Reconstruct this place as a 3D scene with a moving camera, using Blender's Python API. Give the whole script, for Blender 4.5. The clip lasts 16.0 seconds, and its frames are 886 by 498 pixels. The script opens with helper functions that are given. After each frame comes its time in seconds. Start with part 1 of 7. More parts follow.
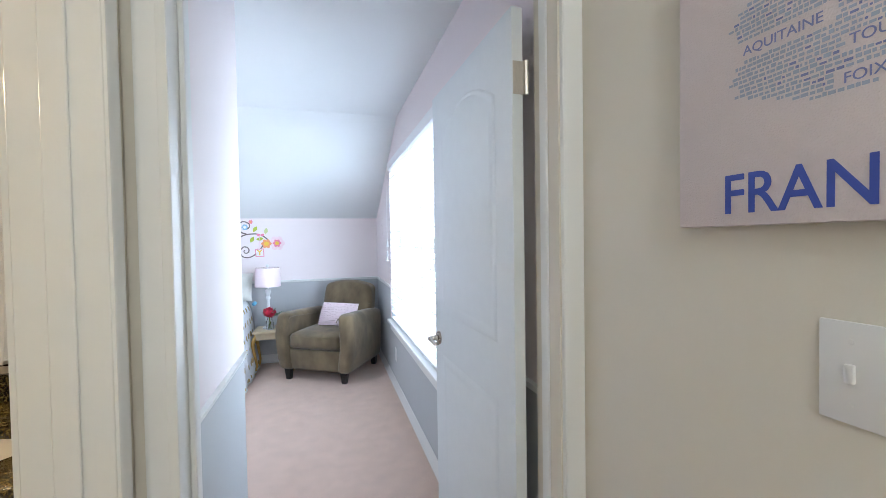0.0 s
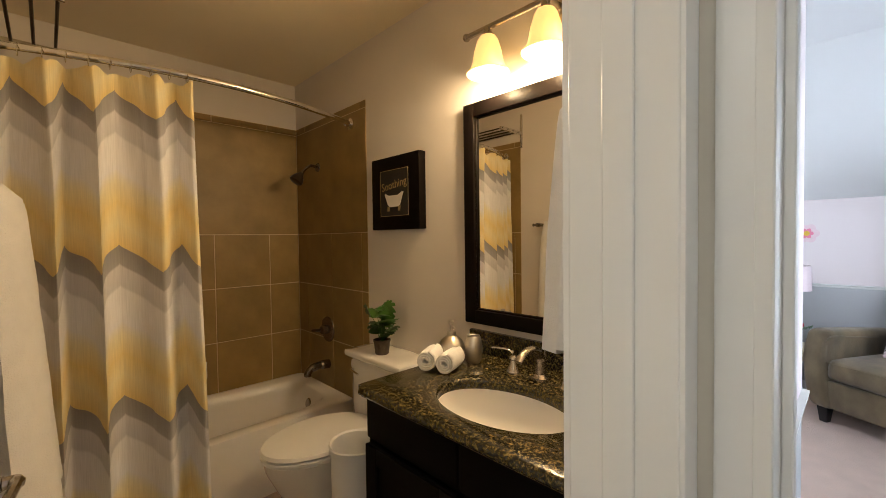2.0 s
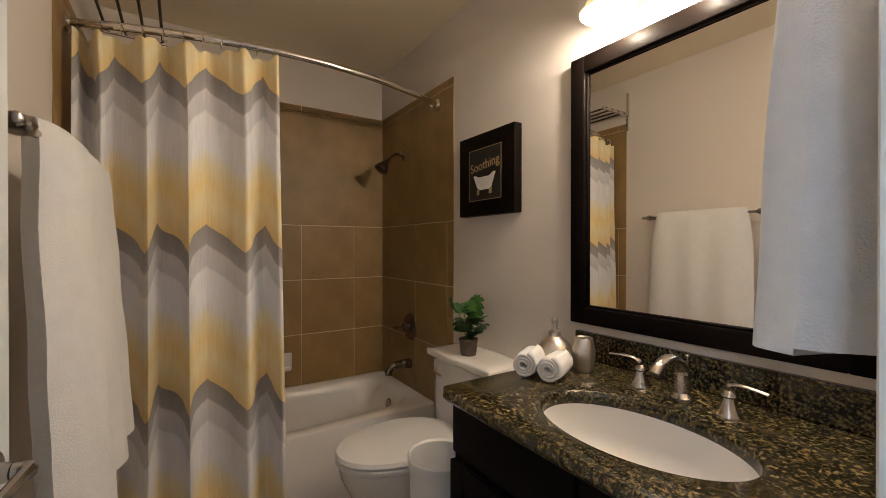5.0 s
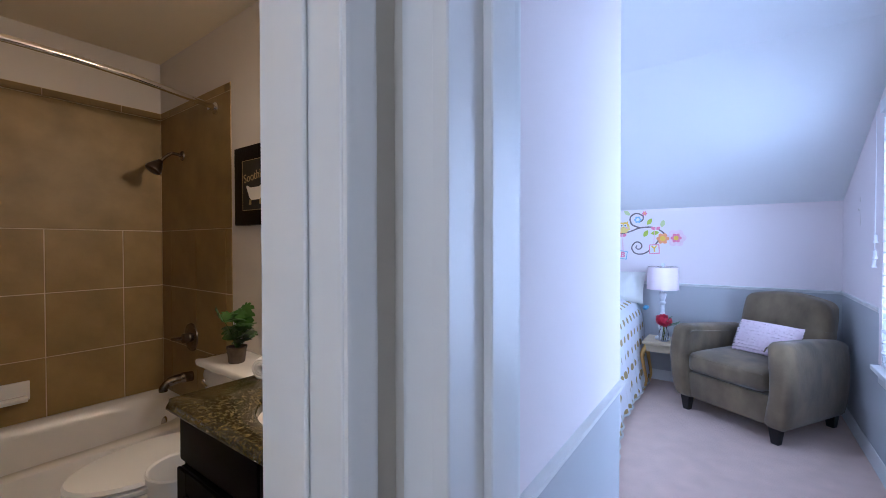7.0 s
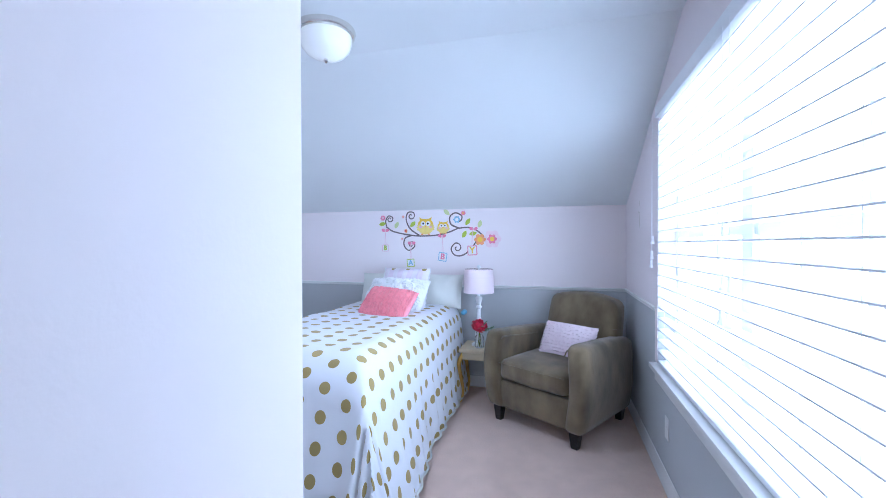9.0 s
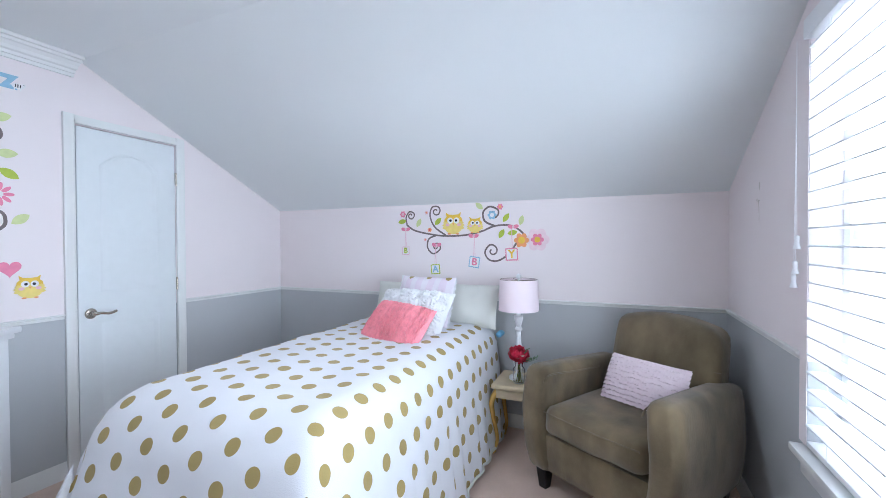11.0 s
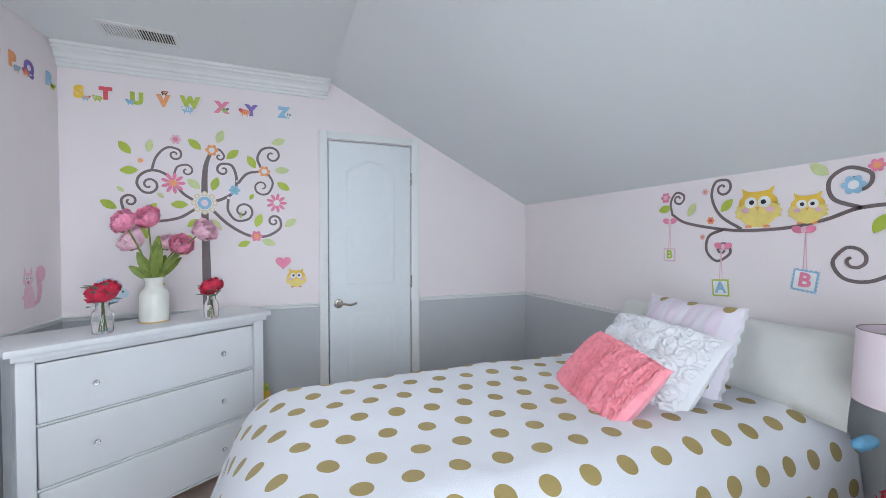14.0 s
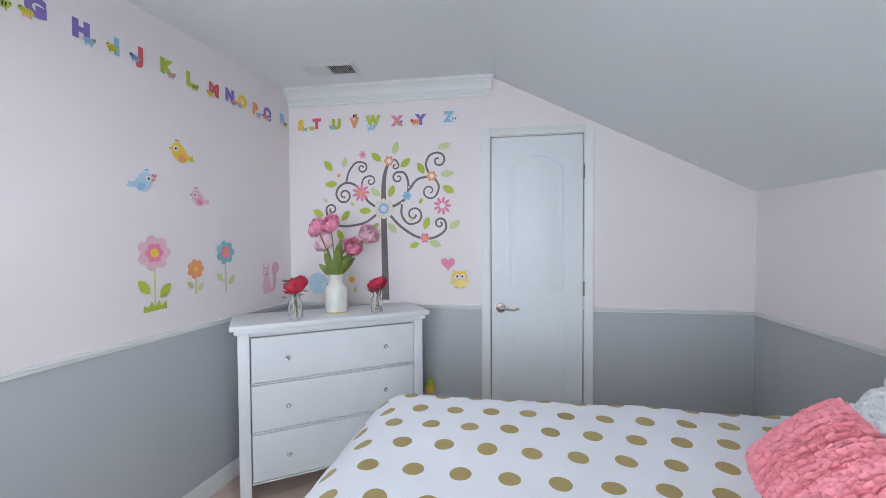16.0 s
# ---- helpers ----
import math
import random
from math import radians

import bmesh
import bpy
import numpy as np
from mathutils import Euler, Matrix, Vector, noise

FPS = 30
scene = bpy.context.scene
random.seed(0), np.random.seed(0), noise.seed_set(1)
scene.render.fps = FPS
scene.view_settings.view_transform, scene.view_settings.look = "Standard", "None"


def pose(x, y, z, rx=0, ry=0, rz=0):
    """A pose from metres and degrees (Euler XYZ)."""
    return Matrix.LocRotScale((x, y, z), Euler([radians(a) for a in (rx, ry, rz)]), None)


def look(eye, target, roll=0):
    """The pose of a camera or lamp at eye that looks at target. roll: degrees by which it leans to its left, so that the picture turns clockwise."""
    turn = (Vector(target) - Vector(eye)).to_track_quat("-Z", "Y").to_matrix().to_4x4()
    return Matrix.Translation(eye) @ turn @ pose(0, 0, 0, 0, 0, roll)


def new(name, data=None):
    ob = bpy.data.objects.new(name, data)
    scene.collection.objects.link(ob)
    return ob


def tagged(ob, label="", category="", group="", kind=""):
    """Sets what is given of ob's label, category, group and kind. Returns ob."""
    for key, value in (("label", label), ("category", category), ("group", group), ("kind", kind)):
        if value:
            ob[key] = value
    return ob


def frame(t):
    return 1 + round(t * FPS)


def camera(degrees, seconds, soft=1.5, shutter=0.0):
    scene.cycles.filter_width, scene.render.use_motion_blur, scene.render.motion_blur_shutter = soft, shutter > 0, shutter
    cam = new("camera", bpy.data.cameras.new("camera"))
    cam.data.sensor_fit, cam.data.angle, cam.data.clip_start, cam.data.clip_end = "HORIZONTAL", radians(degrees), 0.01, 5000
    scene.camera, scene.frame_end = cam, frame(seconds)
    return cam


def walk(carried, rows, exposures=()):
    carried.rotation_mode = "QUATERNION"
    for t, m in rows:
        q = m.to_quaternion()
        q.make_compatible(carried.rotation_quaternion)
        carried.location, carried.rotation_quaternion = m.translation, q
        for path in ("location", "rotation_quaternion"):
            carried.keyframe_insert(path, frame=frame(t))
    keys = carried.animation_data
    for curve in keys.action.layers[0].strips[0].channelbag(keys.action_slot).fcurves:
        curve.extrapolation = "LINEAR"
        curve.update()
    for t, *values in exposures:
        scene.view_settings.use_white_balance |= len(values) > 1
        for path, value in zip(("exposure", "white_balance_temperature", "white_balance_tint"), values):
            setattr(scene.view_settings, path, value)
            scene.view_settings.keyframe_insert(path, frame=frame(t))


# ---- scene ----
cam = camera(95.0, 16.0, soft=0.8)
PATH = [
    (0, (0.022, 0.052, 1.376), (0.576, 1.973, 1.329), -0.9),
    (0.5, (-0.052, 0.163, 1.368), (-0.057, 2.162, 1.324), -0.8),
    (1, (-0.1, 0.288, 1.359), (-0.73, 2.186, 1.324), -0.9),
    (1.5, (-0.153, 0.354, 1.358), (-1.265, 2.016, 1.323), -0.7),
    (2, (-0.199, 0.378, 1.358), (-1.63, 1.774, 1.306), -0.7),
    (2.5, (-0.275, 0.439, 1.315), (-1.887, 1.621, 1.252), -0.6),
    (3, (-0.354, 0.491, 1.258), (-2.076, 1.506, 1.222), -0.7),
    (5.5, (-0.421, 0.502, 1.262), (-2.063, 1.645, 1.262), 0.5),
    (6, (-0.337, 0.509, 1.286), (-1.895, 1.763, 1.283), 0.2),
    (6.5, (-0.19, 0.544, 1.3), (-1.612, 1.951, 1.292), 0.0),
    (7, (-0.042, 0.642, 1.317), (-1.217, 2.26, 1.289), -0.1),
    (7.5, (0.018, 0.8, 1.323), (-0.9, 2.577, 1.292), -0.0),
    (8, (0.046, 0.976, 1.326), (-0.627, 2.86, 1.296), -0.1),
    (8.5, (0.047, 1.145, 1.311), (-0.483, 3.073, 1.29), -0.1),
    (11, (0.002, 2.125, 1.339), (-0.784, 3.964, 1.311), -0.2),
    (11.5, (0.017, 2.298, 1.357), (-0.987, 4.027, 1.326), 0.1),
    (12, (0.027, 2.467, 1.348), (-1.185, 4.057, 1.321), 0.1),
    (12.5, (-0.02, 2.633, 1.357), (-1.422, 4.06, 1.321), 0.1),
    (13, (-0.054, 2.791, 1.36), (-1.639, 4.009, 1.317), 0.1),
    (13.5, (-0.057, 2.973, 1.352), (-1.797, 3.96, 1.321), -0.2),
    (14, (-0.056, 3.157, 1.351), (-1.911, 3.903, 1.313), -0.1),
    (14.5, (-0.11, 3.267, 1.359), (-2.042, 3.783, 1.309), -0.0),
    (15, (-0.158, 3.384, 1.368), (-2.142, 3.632, 1.315), -0.2),
    (15.5, (-0.211, 3.49, 1.385), (-2.21, 3.451, 1.33), -0.3),
    (16, (-0.218, 3.58, 1.383), (-2.191, 3.259, 1.33), -0.3),
]
EXPOSURES = [(0, 0.38, 5450, 7), (1.5, 0.18, 5850, 9), (3, -0.05, 5750, 11), (5.5, 0.1, 4500, 14), (6.5, 0.0, 4800, 14), (7, 0.0, 4550, 18), (8.5, -0.04, 4750, 13),
             (11, -0.03, 5600, 9), (12.5, -0.20, 5850, 8), (16, -0.38, 5950, 9)]
walk(cam, [(t, look(eye, target, roll)) for t, eye, target, roll in PATH], EXPOSURES)

# ---------------------------------------------------------------- world and light
world = bpy.data.worlds.new("world")
world.use_nodes = True
scene.world = world
wn = world.node_tree.nodes
sky = wn.new("ShaderNodeTexSky")
sky.sky_type, sky.sun_disc = "NISHITA", False
sky.sun_elevation, sky.sun_rotation = radians(50), radians(90)
wn["Background"].inputs["Strength"].default_value = 0.12
world.node_tree.links.new(sky.outputs[0], wn["Background"].inputs["Color"])


def lamp(name, kind, where, energy, colour, **more):
    data = bpy.data.lights.new(name, kind)
    data.energy, data.color = energy, colour
    for key, value in more.items():
        if key == "size":
            data.size = value
        elif key == "size_y":
            data.shape, data.size_y = "RECTANGLE", value
        elif key == "radius":
            data.shadow_soft_size = value
        elif key == "angle":
            data.angle = value
    ob = new(name, data)
    ob.matrix_world = where
    return ob


lamp("sun", "SUN", look((6, 2, 9), (0, 3, 0)), 1.0, (1.0, 0.96, 0.9), angle=radians(12))
lamp("window_skylight", "AREA", look((0.768, 3.04, 1.38), (-3, 3.04, 1.3)), 71, (0.93, 0.97, 1.0), size=1.95, size_y=1.6)

VANITY_W, HALL_FILL_W, BED_W = 11.8, 18.0, 9.0

# ---------------------------------------------------------------- materials


def mat(name, colour, rough=0.6, metal=0.0, var=0.06, scale=6.0, bump=0.0, bscale=80.0, rnd=0.0, alpha=None, trans=0.0,
        sheen=0.0, glow=None, coat=0.0, stretch=None, spec=0.5):
    m = bpy.data.materials.new(name)
    m.use_nodes = True
    nt = m.node_tree
    n, link = nt.nodes, nt.links.new
    b = n["Principled BSDF"]
    b.inputs["Roughness"].default_value = rough
    b.inputs["Metallic"].default_value = metal
    b.inputs["Transmission Weight"].default_value = trans
    b.inputs["Sheen Weight"].default_value = sheen
    b.inputs["Coat Weight"].default_value = coat
    b.inputs["Specular IOR Level"].default_value = spec
    co = n.new("ShaderNodeTexCoord")
    src = co.outputs["Object"]
    if stretch:
        mp = n.new("ShaderNodeMapping")
        mp.inputs["Scale"].default_value = stretch
        link(src, mp.inputs["Vector"])
        src = mp.outputs["Vector"]
    big = n.new("ShaderNodeTexNoise")
    big.inputs["Scale"].default_value, big.inputs["Detail"].default_value = scale, 5
    link(src, big.inputs["Vector"])
    hsv = n.new("ShaderNodeHueSaturation")
    hsv.inputs["Color"].default_value = (*colour, 1)
    mr = n.new("ShaderNodeMapRange")
    mr.inputs["From Min"].default_value, mr.inputs["From Max"].default_value = 0.3, 0.7
    mr.inputs["To Min"].default_value, mr.inputs["To Max"].default_value = 1 - var, 1 + var
    link(big.outputs["Fac"], mr.inputs["Value"])
    val = mr.outputs["Result"]
    if rnd:
        inf = n.new("ShaderNodeObjectInfo")
        mr2 = n.new("ShaderNodeMapRange")
        mr2.inputs["To Min"].default_value, mr2.inputs["To Max"].default_value = 1 - rnd, 1 + rnd
        link(inf.outputs["Random"], mr2.inputs["Value"])
        mul = n.new("ShaderNodeMath")
        mul.operation = "MULTIPLY"
        link(val, mul.inputs[0]), link(mr2.outputs["Result"], mul.inputs[1])
        val = mul.outputs[0]
    link(val, hsv.inputs["Value"])
    link(hsv.outputs["Color"], b.inputs["Base Color"])
    if bump:
        fine = n.new("ShaderNodeTexNoise")
        fine.inputs["Scale"].default_value, fine.inputs["Detail"].default_value = bscale, 4
        link(src, fine.inputs["Vector"])
        bp = n.new("ShaderNodeBump")
        bp.inputs["Strength"].default_value, bp.inputs["Distance"].default_value = bump, 0.01
        link(fine.outputs["Fac"], bp.inputs["Height"])
        link(bp.outputs["Normal"], b.inputs["Normal"])
    if glow:
        b.inputs["Emission Color"].default_value = (*glow[:3], 1)
        b.inputs["Emission Strength"].default_value = glow[3]
    return m


def split_paint(name, above, below, height):
    """Wall paint in two colours that meet at the chair rail."""
    m = mat(name, above, 0.75, var=0.015, scale=1.5, bump=0.035, bscale=140)
    nt = m.node_tree
    n, link = nt.nodes, nt.links.new
    geo, sep, gt, mix = (n.new("ShaderNodeNewGeometry"), n.new("ShaderNodeSeparateXYZ"), n.new("ShaderNodeMath"), n.new("ShaderNodeMix"))
    gt.operation, gt.inputs[1].default_value = "GREATER_THAN", height
    mix.data_type = "RGBA"
    mix.inputs[6].default_value, mix.inputs[7].default_value = (*below, 1), (*above, 1)
    link(geo.outputs["Position"], sep.inputs[0]), link(sep.outputs["Z"], gt.inputs[0])
    link(gt.outputs[0], mix.inputs[0]), link(mix.outputs[2], n["Hue/Saturation/Value"].inputs["Color"])
    return m


def granite():
    m = mat("granite", (0.1, 0.09, 0.05), 0.2, coat=0.12)
    nt = m.node_tree
    n, link = nt.nodes, nt.links.new
    co, v1, v2, ramp, ramp2, mix = (n.new("ShaderNodeTexCoord"), n.new("ShaderNodeTexNoise"), n.new("ShaderNodeTexNoise"),
                                    n.new("ShaderNodeValToRGB"), n.new("ShaderNodeValToRGB"), n.new("ShaderNodeMix"))
    v1.inputs["Scale"].default_value, v1.inputs["Detail"].default_value, v1.inputs["Roughness"].default_value = 120, 8, 0.68
    v2.inputs["Scale"].default_value, v2.inputs["Detail"].default_value = 240, 4
    link(co.outputs["Object"], v1.inputs["Vector"]), link(co.outputs["Object"], v2.inputs["Vector"])
    e = ramp.color_ramp.elements
    e[0].position, e[0].color = 0.44, (0.004, 0.0045, 0.003, 1)
    e[1].position, e[1].color = 0.66, (0.2, 0.15, 0.05, 1)
    mid = ramp.color_ramp.elements.new(0.51)
    mid.color = (0.032, 0.027, 0.011, 1)
    e = ramp2.color_ramp.elements
    e[0].position, e[0].color = 0.6, (0, 0, 0, 1)
    e[1].position, e[1].color = 0.68, (1, 1, 1, 1)
    link(v1.outputs["Fac"], ramp.inputs[0]), link(v2.outputs["Fac"], ramp2.inputs[0])
    mix.data_type = "RGBA"
    mix.inputs[7].default_value = (0.15, 0.12, 0.05, 1)
    link(ramp2.outputs[0], mix.inputs[0]), link(ramp.outputs[0], mix.inputs[6])
    link(mix.outputs[2], n["Principled BSDF"].inputs["Base Color"])
    return m


def dotted(name, ground, dot, step, radius, stripe=None):
    """Cloth with staggered printed dots; the UV map is the cloth in metres."""
    m = mat(name, ground, 0.85, var=0.02, bump=0.25, bscale=300, sheen=0.2)
    nt = m.node_tree
    n, link = nt.nodes, nt.links.new

    def math_node(op, a, b=None):
        k = n.new("ShaderNodeMath")
        k.operation = op
        for i, v in enumerate((a, b)):
            if v is None:
                continue
            if isinstance(v, (int, float)):
                k.inputs[i].default_value = v
            else:
                link(v, k.inputs[i])
        return k.outputs[0]
    uv, sep = n.new("ShaderNodeUVMap"), n.new("ShaderNodeSeparateXYZ")
    link(uv.outputs[0], sep.inputs[0])
    u, v = math_node("DIVIDE", sep.outputs[0], step), math_node("DIVIDE", sep.outputs[1], step)
    row = math_node("FLOOR", v)
    shift = math_node("MULTIPLY", math_node("MODULO", row, 2.0), 0.5)
    fu = math_node("SUBTRACT", math_node("FRACT", math_node("ADD", u, shift)), 0.5)
    fv = math_node("SUBTRACT", math_node("FRACT", v), 0.5)
    d = math_node("SQRT", math_node("ADD", math_node("MULTIPLY", fu, fu), math_node("MULTIPLY", fv, fv)))
    inside = math_node("LESS_THAN", d, radius / step)
    mix = n.new("ShaderNodeMix")
    mix.data_type = "RGBA"
    mix.inputs[6].default_value, mix.inputs[7].default_value = (*ground, 1), (*dot, 1)
    if stripe:
        wave = math_node("SINE", math_node("MULTIPLY", sep.outputs[0], 68.0))
        band = n.new("ShaderNodeMix")
        band.data_type = "RGBA"
        band.inputs[6].default_value, band.inputs[7].default_value = (*ground, 1), (*stripe, 1)
        link(math_node("GREATER_THAN", wave, 0.1), band.inputs[0]), link(band.outputs[2], mix.inputs[6])
    link(inside, mix.inputs[0]), link(mix.outputs[2], n["Hue/Saturation/Value"].inputs["Color"])
    return m


def curtain_cloth():
    """Woven curtain with scalloped bands; the UV map is the cloth in metres."""
    m = mat("curtain_cloth", (0.7, 0.7, 0.7), 0.85, var=0.07, scale=10, bump=0.2, bscale=60, sheen=0.15, stretch=(24, 24, 1))
    nt = m.node_tree
    n, link = nt.nodes, nt.links.new
    uv, sep = n.new("ShaderNodeUVMap"), n.new("ShaderNodeSeparateXYZ")
    link(uv.outputs[0], sep.inputs[0])

    def math_node(op, a, b=None):
        k = n.new("ShaderNodeMath")
        k.operation = op
        for i, v in enumerate((a, b)):
            if isinstance(v, (int, float)):
                k.inputs[i].default_value = v
            elif v is not None:
                link(v, k.inputs[i])
        return k.outputs[0]
    fu = math_node("FRACT", math_node("DIVIDE", sep.outputs[0], 0.29))
    tri = math_node("ABSOLUTE", math_node("SUBTRACT", fu, 0.5))
    curve = math_node("MULTIPLY", math_node("POWER", math_node("MULTIPLY", tri, 2.0), 0.75), 0.115)
    v = math_node("FRACT", math_node("DIVIDE", math_node("ADD", sep.outputs[1], curve), 0.61))
    ramp = n.new("ShaderNodeValToRGB")
    ramp.color_ramp.interpolation = "LINEAR"
    e = ramp.color_ramp.elements
    stops = [(0.0, (0.33, 0.32, 0.33)), (0.12, (0.42, 0.41, 0.43)), (0.135, (0.74, 0.73, 0.75)), (0.26, (0.66, 0.66, 0.69)), (0.28, (0.87, 0.87, 0.9)),
             (0.5, (0.86, 0.86, 0.89)), (0.58, (0.87, 0.81, 0.6)), (0.72, (0.86, 0.71, 0.32)), (0.85, (0.88, 0.79, 0.5)), (0.99, (0.85, 0.68, 0.28))]
    while len(e) < len(stops):
        e.new(0.5)
    for k, (p, c) in zip(e, stops):
        k.position, k.color = p, (*c, 1)
    inv = math_node("SUBTRACT", 1.0, v)
    # the second half of each peak is multiplied slightly darker
    half_, tone = math_node("GREATER_THAN", fu, 0.5), n.new("ShaderNodeMix")
    tone.data_type, tone.blend_type = "RGBA", "MULTIPLY"
    tone.inputs[7].default_value = (0.93, 0.92, 0.92, 1)
    link(inv, ramp.inputs[0]), link(half_, tone.inputs[0]), link(ramp.outputs[0], tone.inputs[6])
    link(tone.outputs[2], n["Hue/Saturation/Value"].inputs["Color"])
    return m


PINK_PAINT = (0.84, 0.775, 0.785)
GREY_PAINT = (0.49, 0.51, 0.53)
M_TWO = split_paint("pink_and_grey_paint", PINK_PAINT, GREY_PAINT, 0.92)
M_CEIL = mat("ceiling_paint", (0.81, 0.84, 0.85), 0.85, var=0.01, scale=1.2, bump=0.03, bscale=160)
M_HALL = mat("cream_paint", (0.69, 0.655, 0.575), 0.75, var=0.015, scale=1.5, bump=0.035, bscale=150)
M_BATH = mat("greige_paint", (0.7, 0.65, 0.59), 0.7, var=0.015, scale=1.5, bump=0.035, bscale=150)
M_BCEIL = mat("bath_ceiling_paint", (0.8, 0.71, 0.52), 0.8, var=0.02, scale=1.5)
M_TRIM = mat("trim_paint", (0.78, 0.79, 0.78), 0.35, var=0.012, scale=4, bump=0.03, bscale=90)
M_DOOR = mat("door_paint", (0.74, 0.78, 0.8), 0.4, var=0.012, scale=3, bump=0.06, bscale=200, stretch=(6, 6, 1))
M_CARPET = mat("carpet", (0.67, 0.495, 0.4), 0.95, var=0.06, scale=9, bump=0.6, bscale=420, sheen=0.3)
M_BFLOOR = mat("floor_tile", (0.42, 0.36, 0.28), 0.4, var=0.1, scale=7, bump=0.05, rnd=0.06)
M_TILE = mat("wall_tile", (0.285, 0.19, 0.062), 0.5, var=0.2, scale=5, bump=0.06, bscale=40, rnd=0.05)
M_GROUT = mat("grout", (0.62, 0.5, 0.3), 0.9, var=0.05)
M_GRANITE = granite()
M_ESPRESSO = mat("espresso_wood", (0.004, 0.003, 0.003), 0.5, spec=0.05, var=0.2, scale=10, bump=0.05, bscale=60, stretch=(1, 1, 12))
M_FRAMEW = mat("dark_frame_wood", (0.005, 0.0035, 0.003), 0.4, spec=0.06, var=0.2, scale=20, bump=0.05, bscale=80)
M_CHROME = mat("chrome", (0.78, 0.76, 0.72), 0.12, 1.0, var=0.02)
M_NICKEL = mat("brushed_nickel", (0.43, 0.39, 0.34), 0.27, 1.0, var=0.05, scale=30)
M_SILVER = mat("brushed_silver", (0.6, 0.56, 0.5), 0.36, 1.0, var=0.06, scale=60, bump=0.1, bscale=120, stretch=(1, 1, 6))
# shower fittings: nickel darkened in its colour for the dark reflections
M_DARKNICKEL = mat("nickel_dark_reflections", (0.2, 0.17, 0.14), 0.25, 1.0, var=0.06)
M_BRONZE = mat("dark_metal", (0.09, 0.075, 0.06), 0.35, 1.0, var=0.05)
M_PORC = mat("white_porcelain", (0.78, 0.76, 0.73), 0.12, var=0.008, coat=0.4)
M_TUB = mat("tub_enamel", (0.82, 0.8, 0.77), 0.26, var=0.012, coat=0.15)
M_PLASTIC = mat("white_plastic", (0.74, 0.74, 0.74), 0.35, var=0.01)
M_TOWEL = mat("towel_terry", (0.76, 0.755, 0.75), 0.95, var=0.03, scale=30, bump=0.35, bscale=330, sheen=0.4)
M_CURTAIN = curtain_cloth()
M_DUVET = dotted("dotted_duvet", (0.75, 0.76, 0.8), (0.36, 0.27, 0.09), 0.1255, 0.0288)
M_SUEDE = mat("olive_suede", (0.15, 0.112, 0.06), 0.85, var=0.42, scale=7, bump=0.14, bscale=120, stretch=(1, 1, 0.55), sheen=0.3)
M_BLACKLEG = mat("black_lacquer", (0.012, 0.011, 0.012), 0.35, var=0.1)
M_GOLD = mat("gold_paint", (0.72, 0.48, 0.15), 0.3, 0.85, var=0.12, scale=20)
M_CREAMTOP = mat("champagne_wood", (0.6, 0.5, 0.33), 0.4, var=0.06, scale=12)
M_LAMPSHADE = mat("pink_lampshade", (0.86, 0.75, 0.8), 0.9, var=0.02, bump=0.2, bscale=400)
M_WHITEWOOD = mat("white_lacquer", (0.74, 0.76, 0.78), 0.35, var=0.012, bump=0.02)
M_PINKRUFF = mat("coral_pink_ruffle", (0.98, 0.36, 0.42), 0.85, var=0.1, scale=40, bump=0.2, bscale=200, sheen=0.4)
M_WHITERUFF = mat("white_ruffle", (0.84, 0.85, 0.87), 0.9, var=0.03, bump=0.2, bscale=200, sheen=0.3)
M_PALEPINK = mat("pale_pink_ruffle", (0.83, 0.7, 0.76), 0.9, var=0.03, bump=0.3, bscale=200, sheen=0.3)
M_CREAMCLOTH = mat("cream_cotton", (0.7, 0.71, 0.67), 0.9, var=0.03, bump=0.3, bscale=240, sheen=0.2)
M_LILAC = dotted("lilac_dotted", (0.77, 0.67, 0.77), (0.36, 0.27, 0.09), 0.15, 0.02, (0.79, 0.74, 0.81))
M_SLAT = mat("blind_slat", (0.85, 0.86, 0.88), 0.5, var=0.01, trans=0.0)
M_CORD = mat("blind_cord", (0.9, 0.9, 0.92), 0.8)
M_TASSEL = mat("tassel", (0.88, 0.88, 0.9), 0.5)
for m_ in (M_CORD, M_TASSEL):       # light shines through thin cord and plastic
    tn = m_.node_tree
    glowing, both = tn.nodes.new("ShaderNodeBsdfTranslucent"), tn.nodes.new("ShaderNodeMixShader")
    glowing.inputs["Color"].default_value = (0.92, 0.92, 0.94, 1)
    both.inputs[0].default_value = 0.55
    tn.links.new(tn.nodes["Principled BSDF"].outputs[0], both.inputs[1])
    tn.links.new(glowing.outputs[0], both.inputs[2])
    tn.links.new(both.outputs[0], tn.nodes["Material Output"].inputs["Surface"])
M_GLASS = mat("clear_glass", (1, 1, 1), 0.02, trans=1.0, var=0.0)
M_VASE = mat("cream_ceramic", (0.72, 0.72, 0.66), 0.25, var=0.04, scale=25, coat=0.3)
M_ROSE = mat("crimson_petal", (0.66, 0.035, 0.085), 0.6, var=0.3, scale=40)
M_TULIP = mat("pink_petal", (0.92, 0.36, 0.52), 0.6, var=0.32, scale=38)
M_TULIP2 = mat("pale_petal", (0.93, 0.62, 0.72), 0.6, var=0.2, scale=30)
M_LEAF = mat("leaf_green", (0.19, 0.25, 0.05), 0.5, var=0.3, scale=25)
M_LEAF2 = mat("grey_green_leaf", (0.16, 0.25, 0.16), 0.6, var=0.25, scale=25)
M_MONSTERA = mat("monstera_green", (0.035, 0.095, 0.012), 0.45, var=0.35, scale=25)
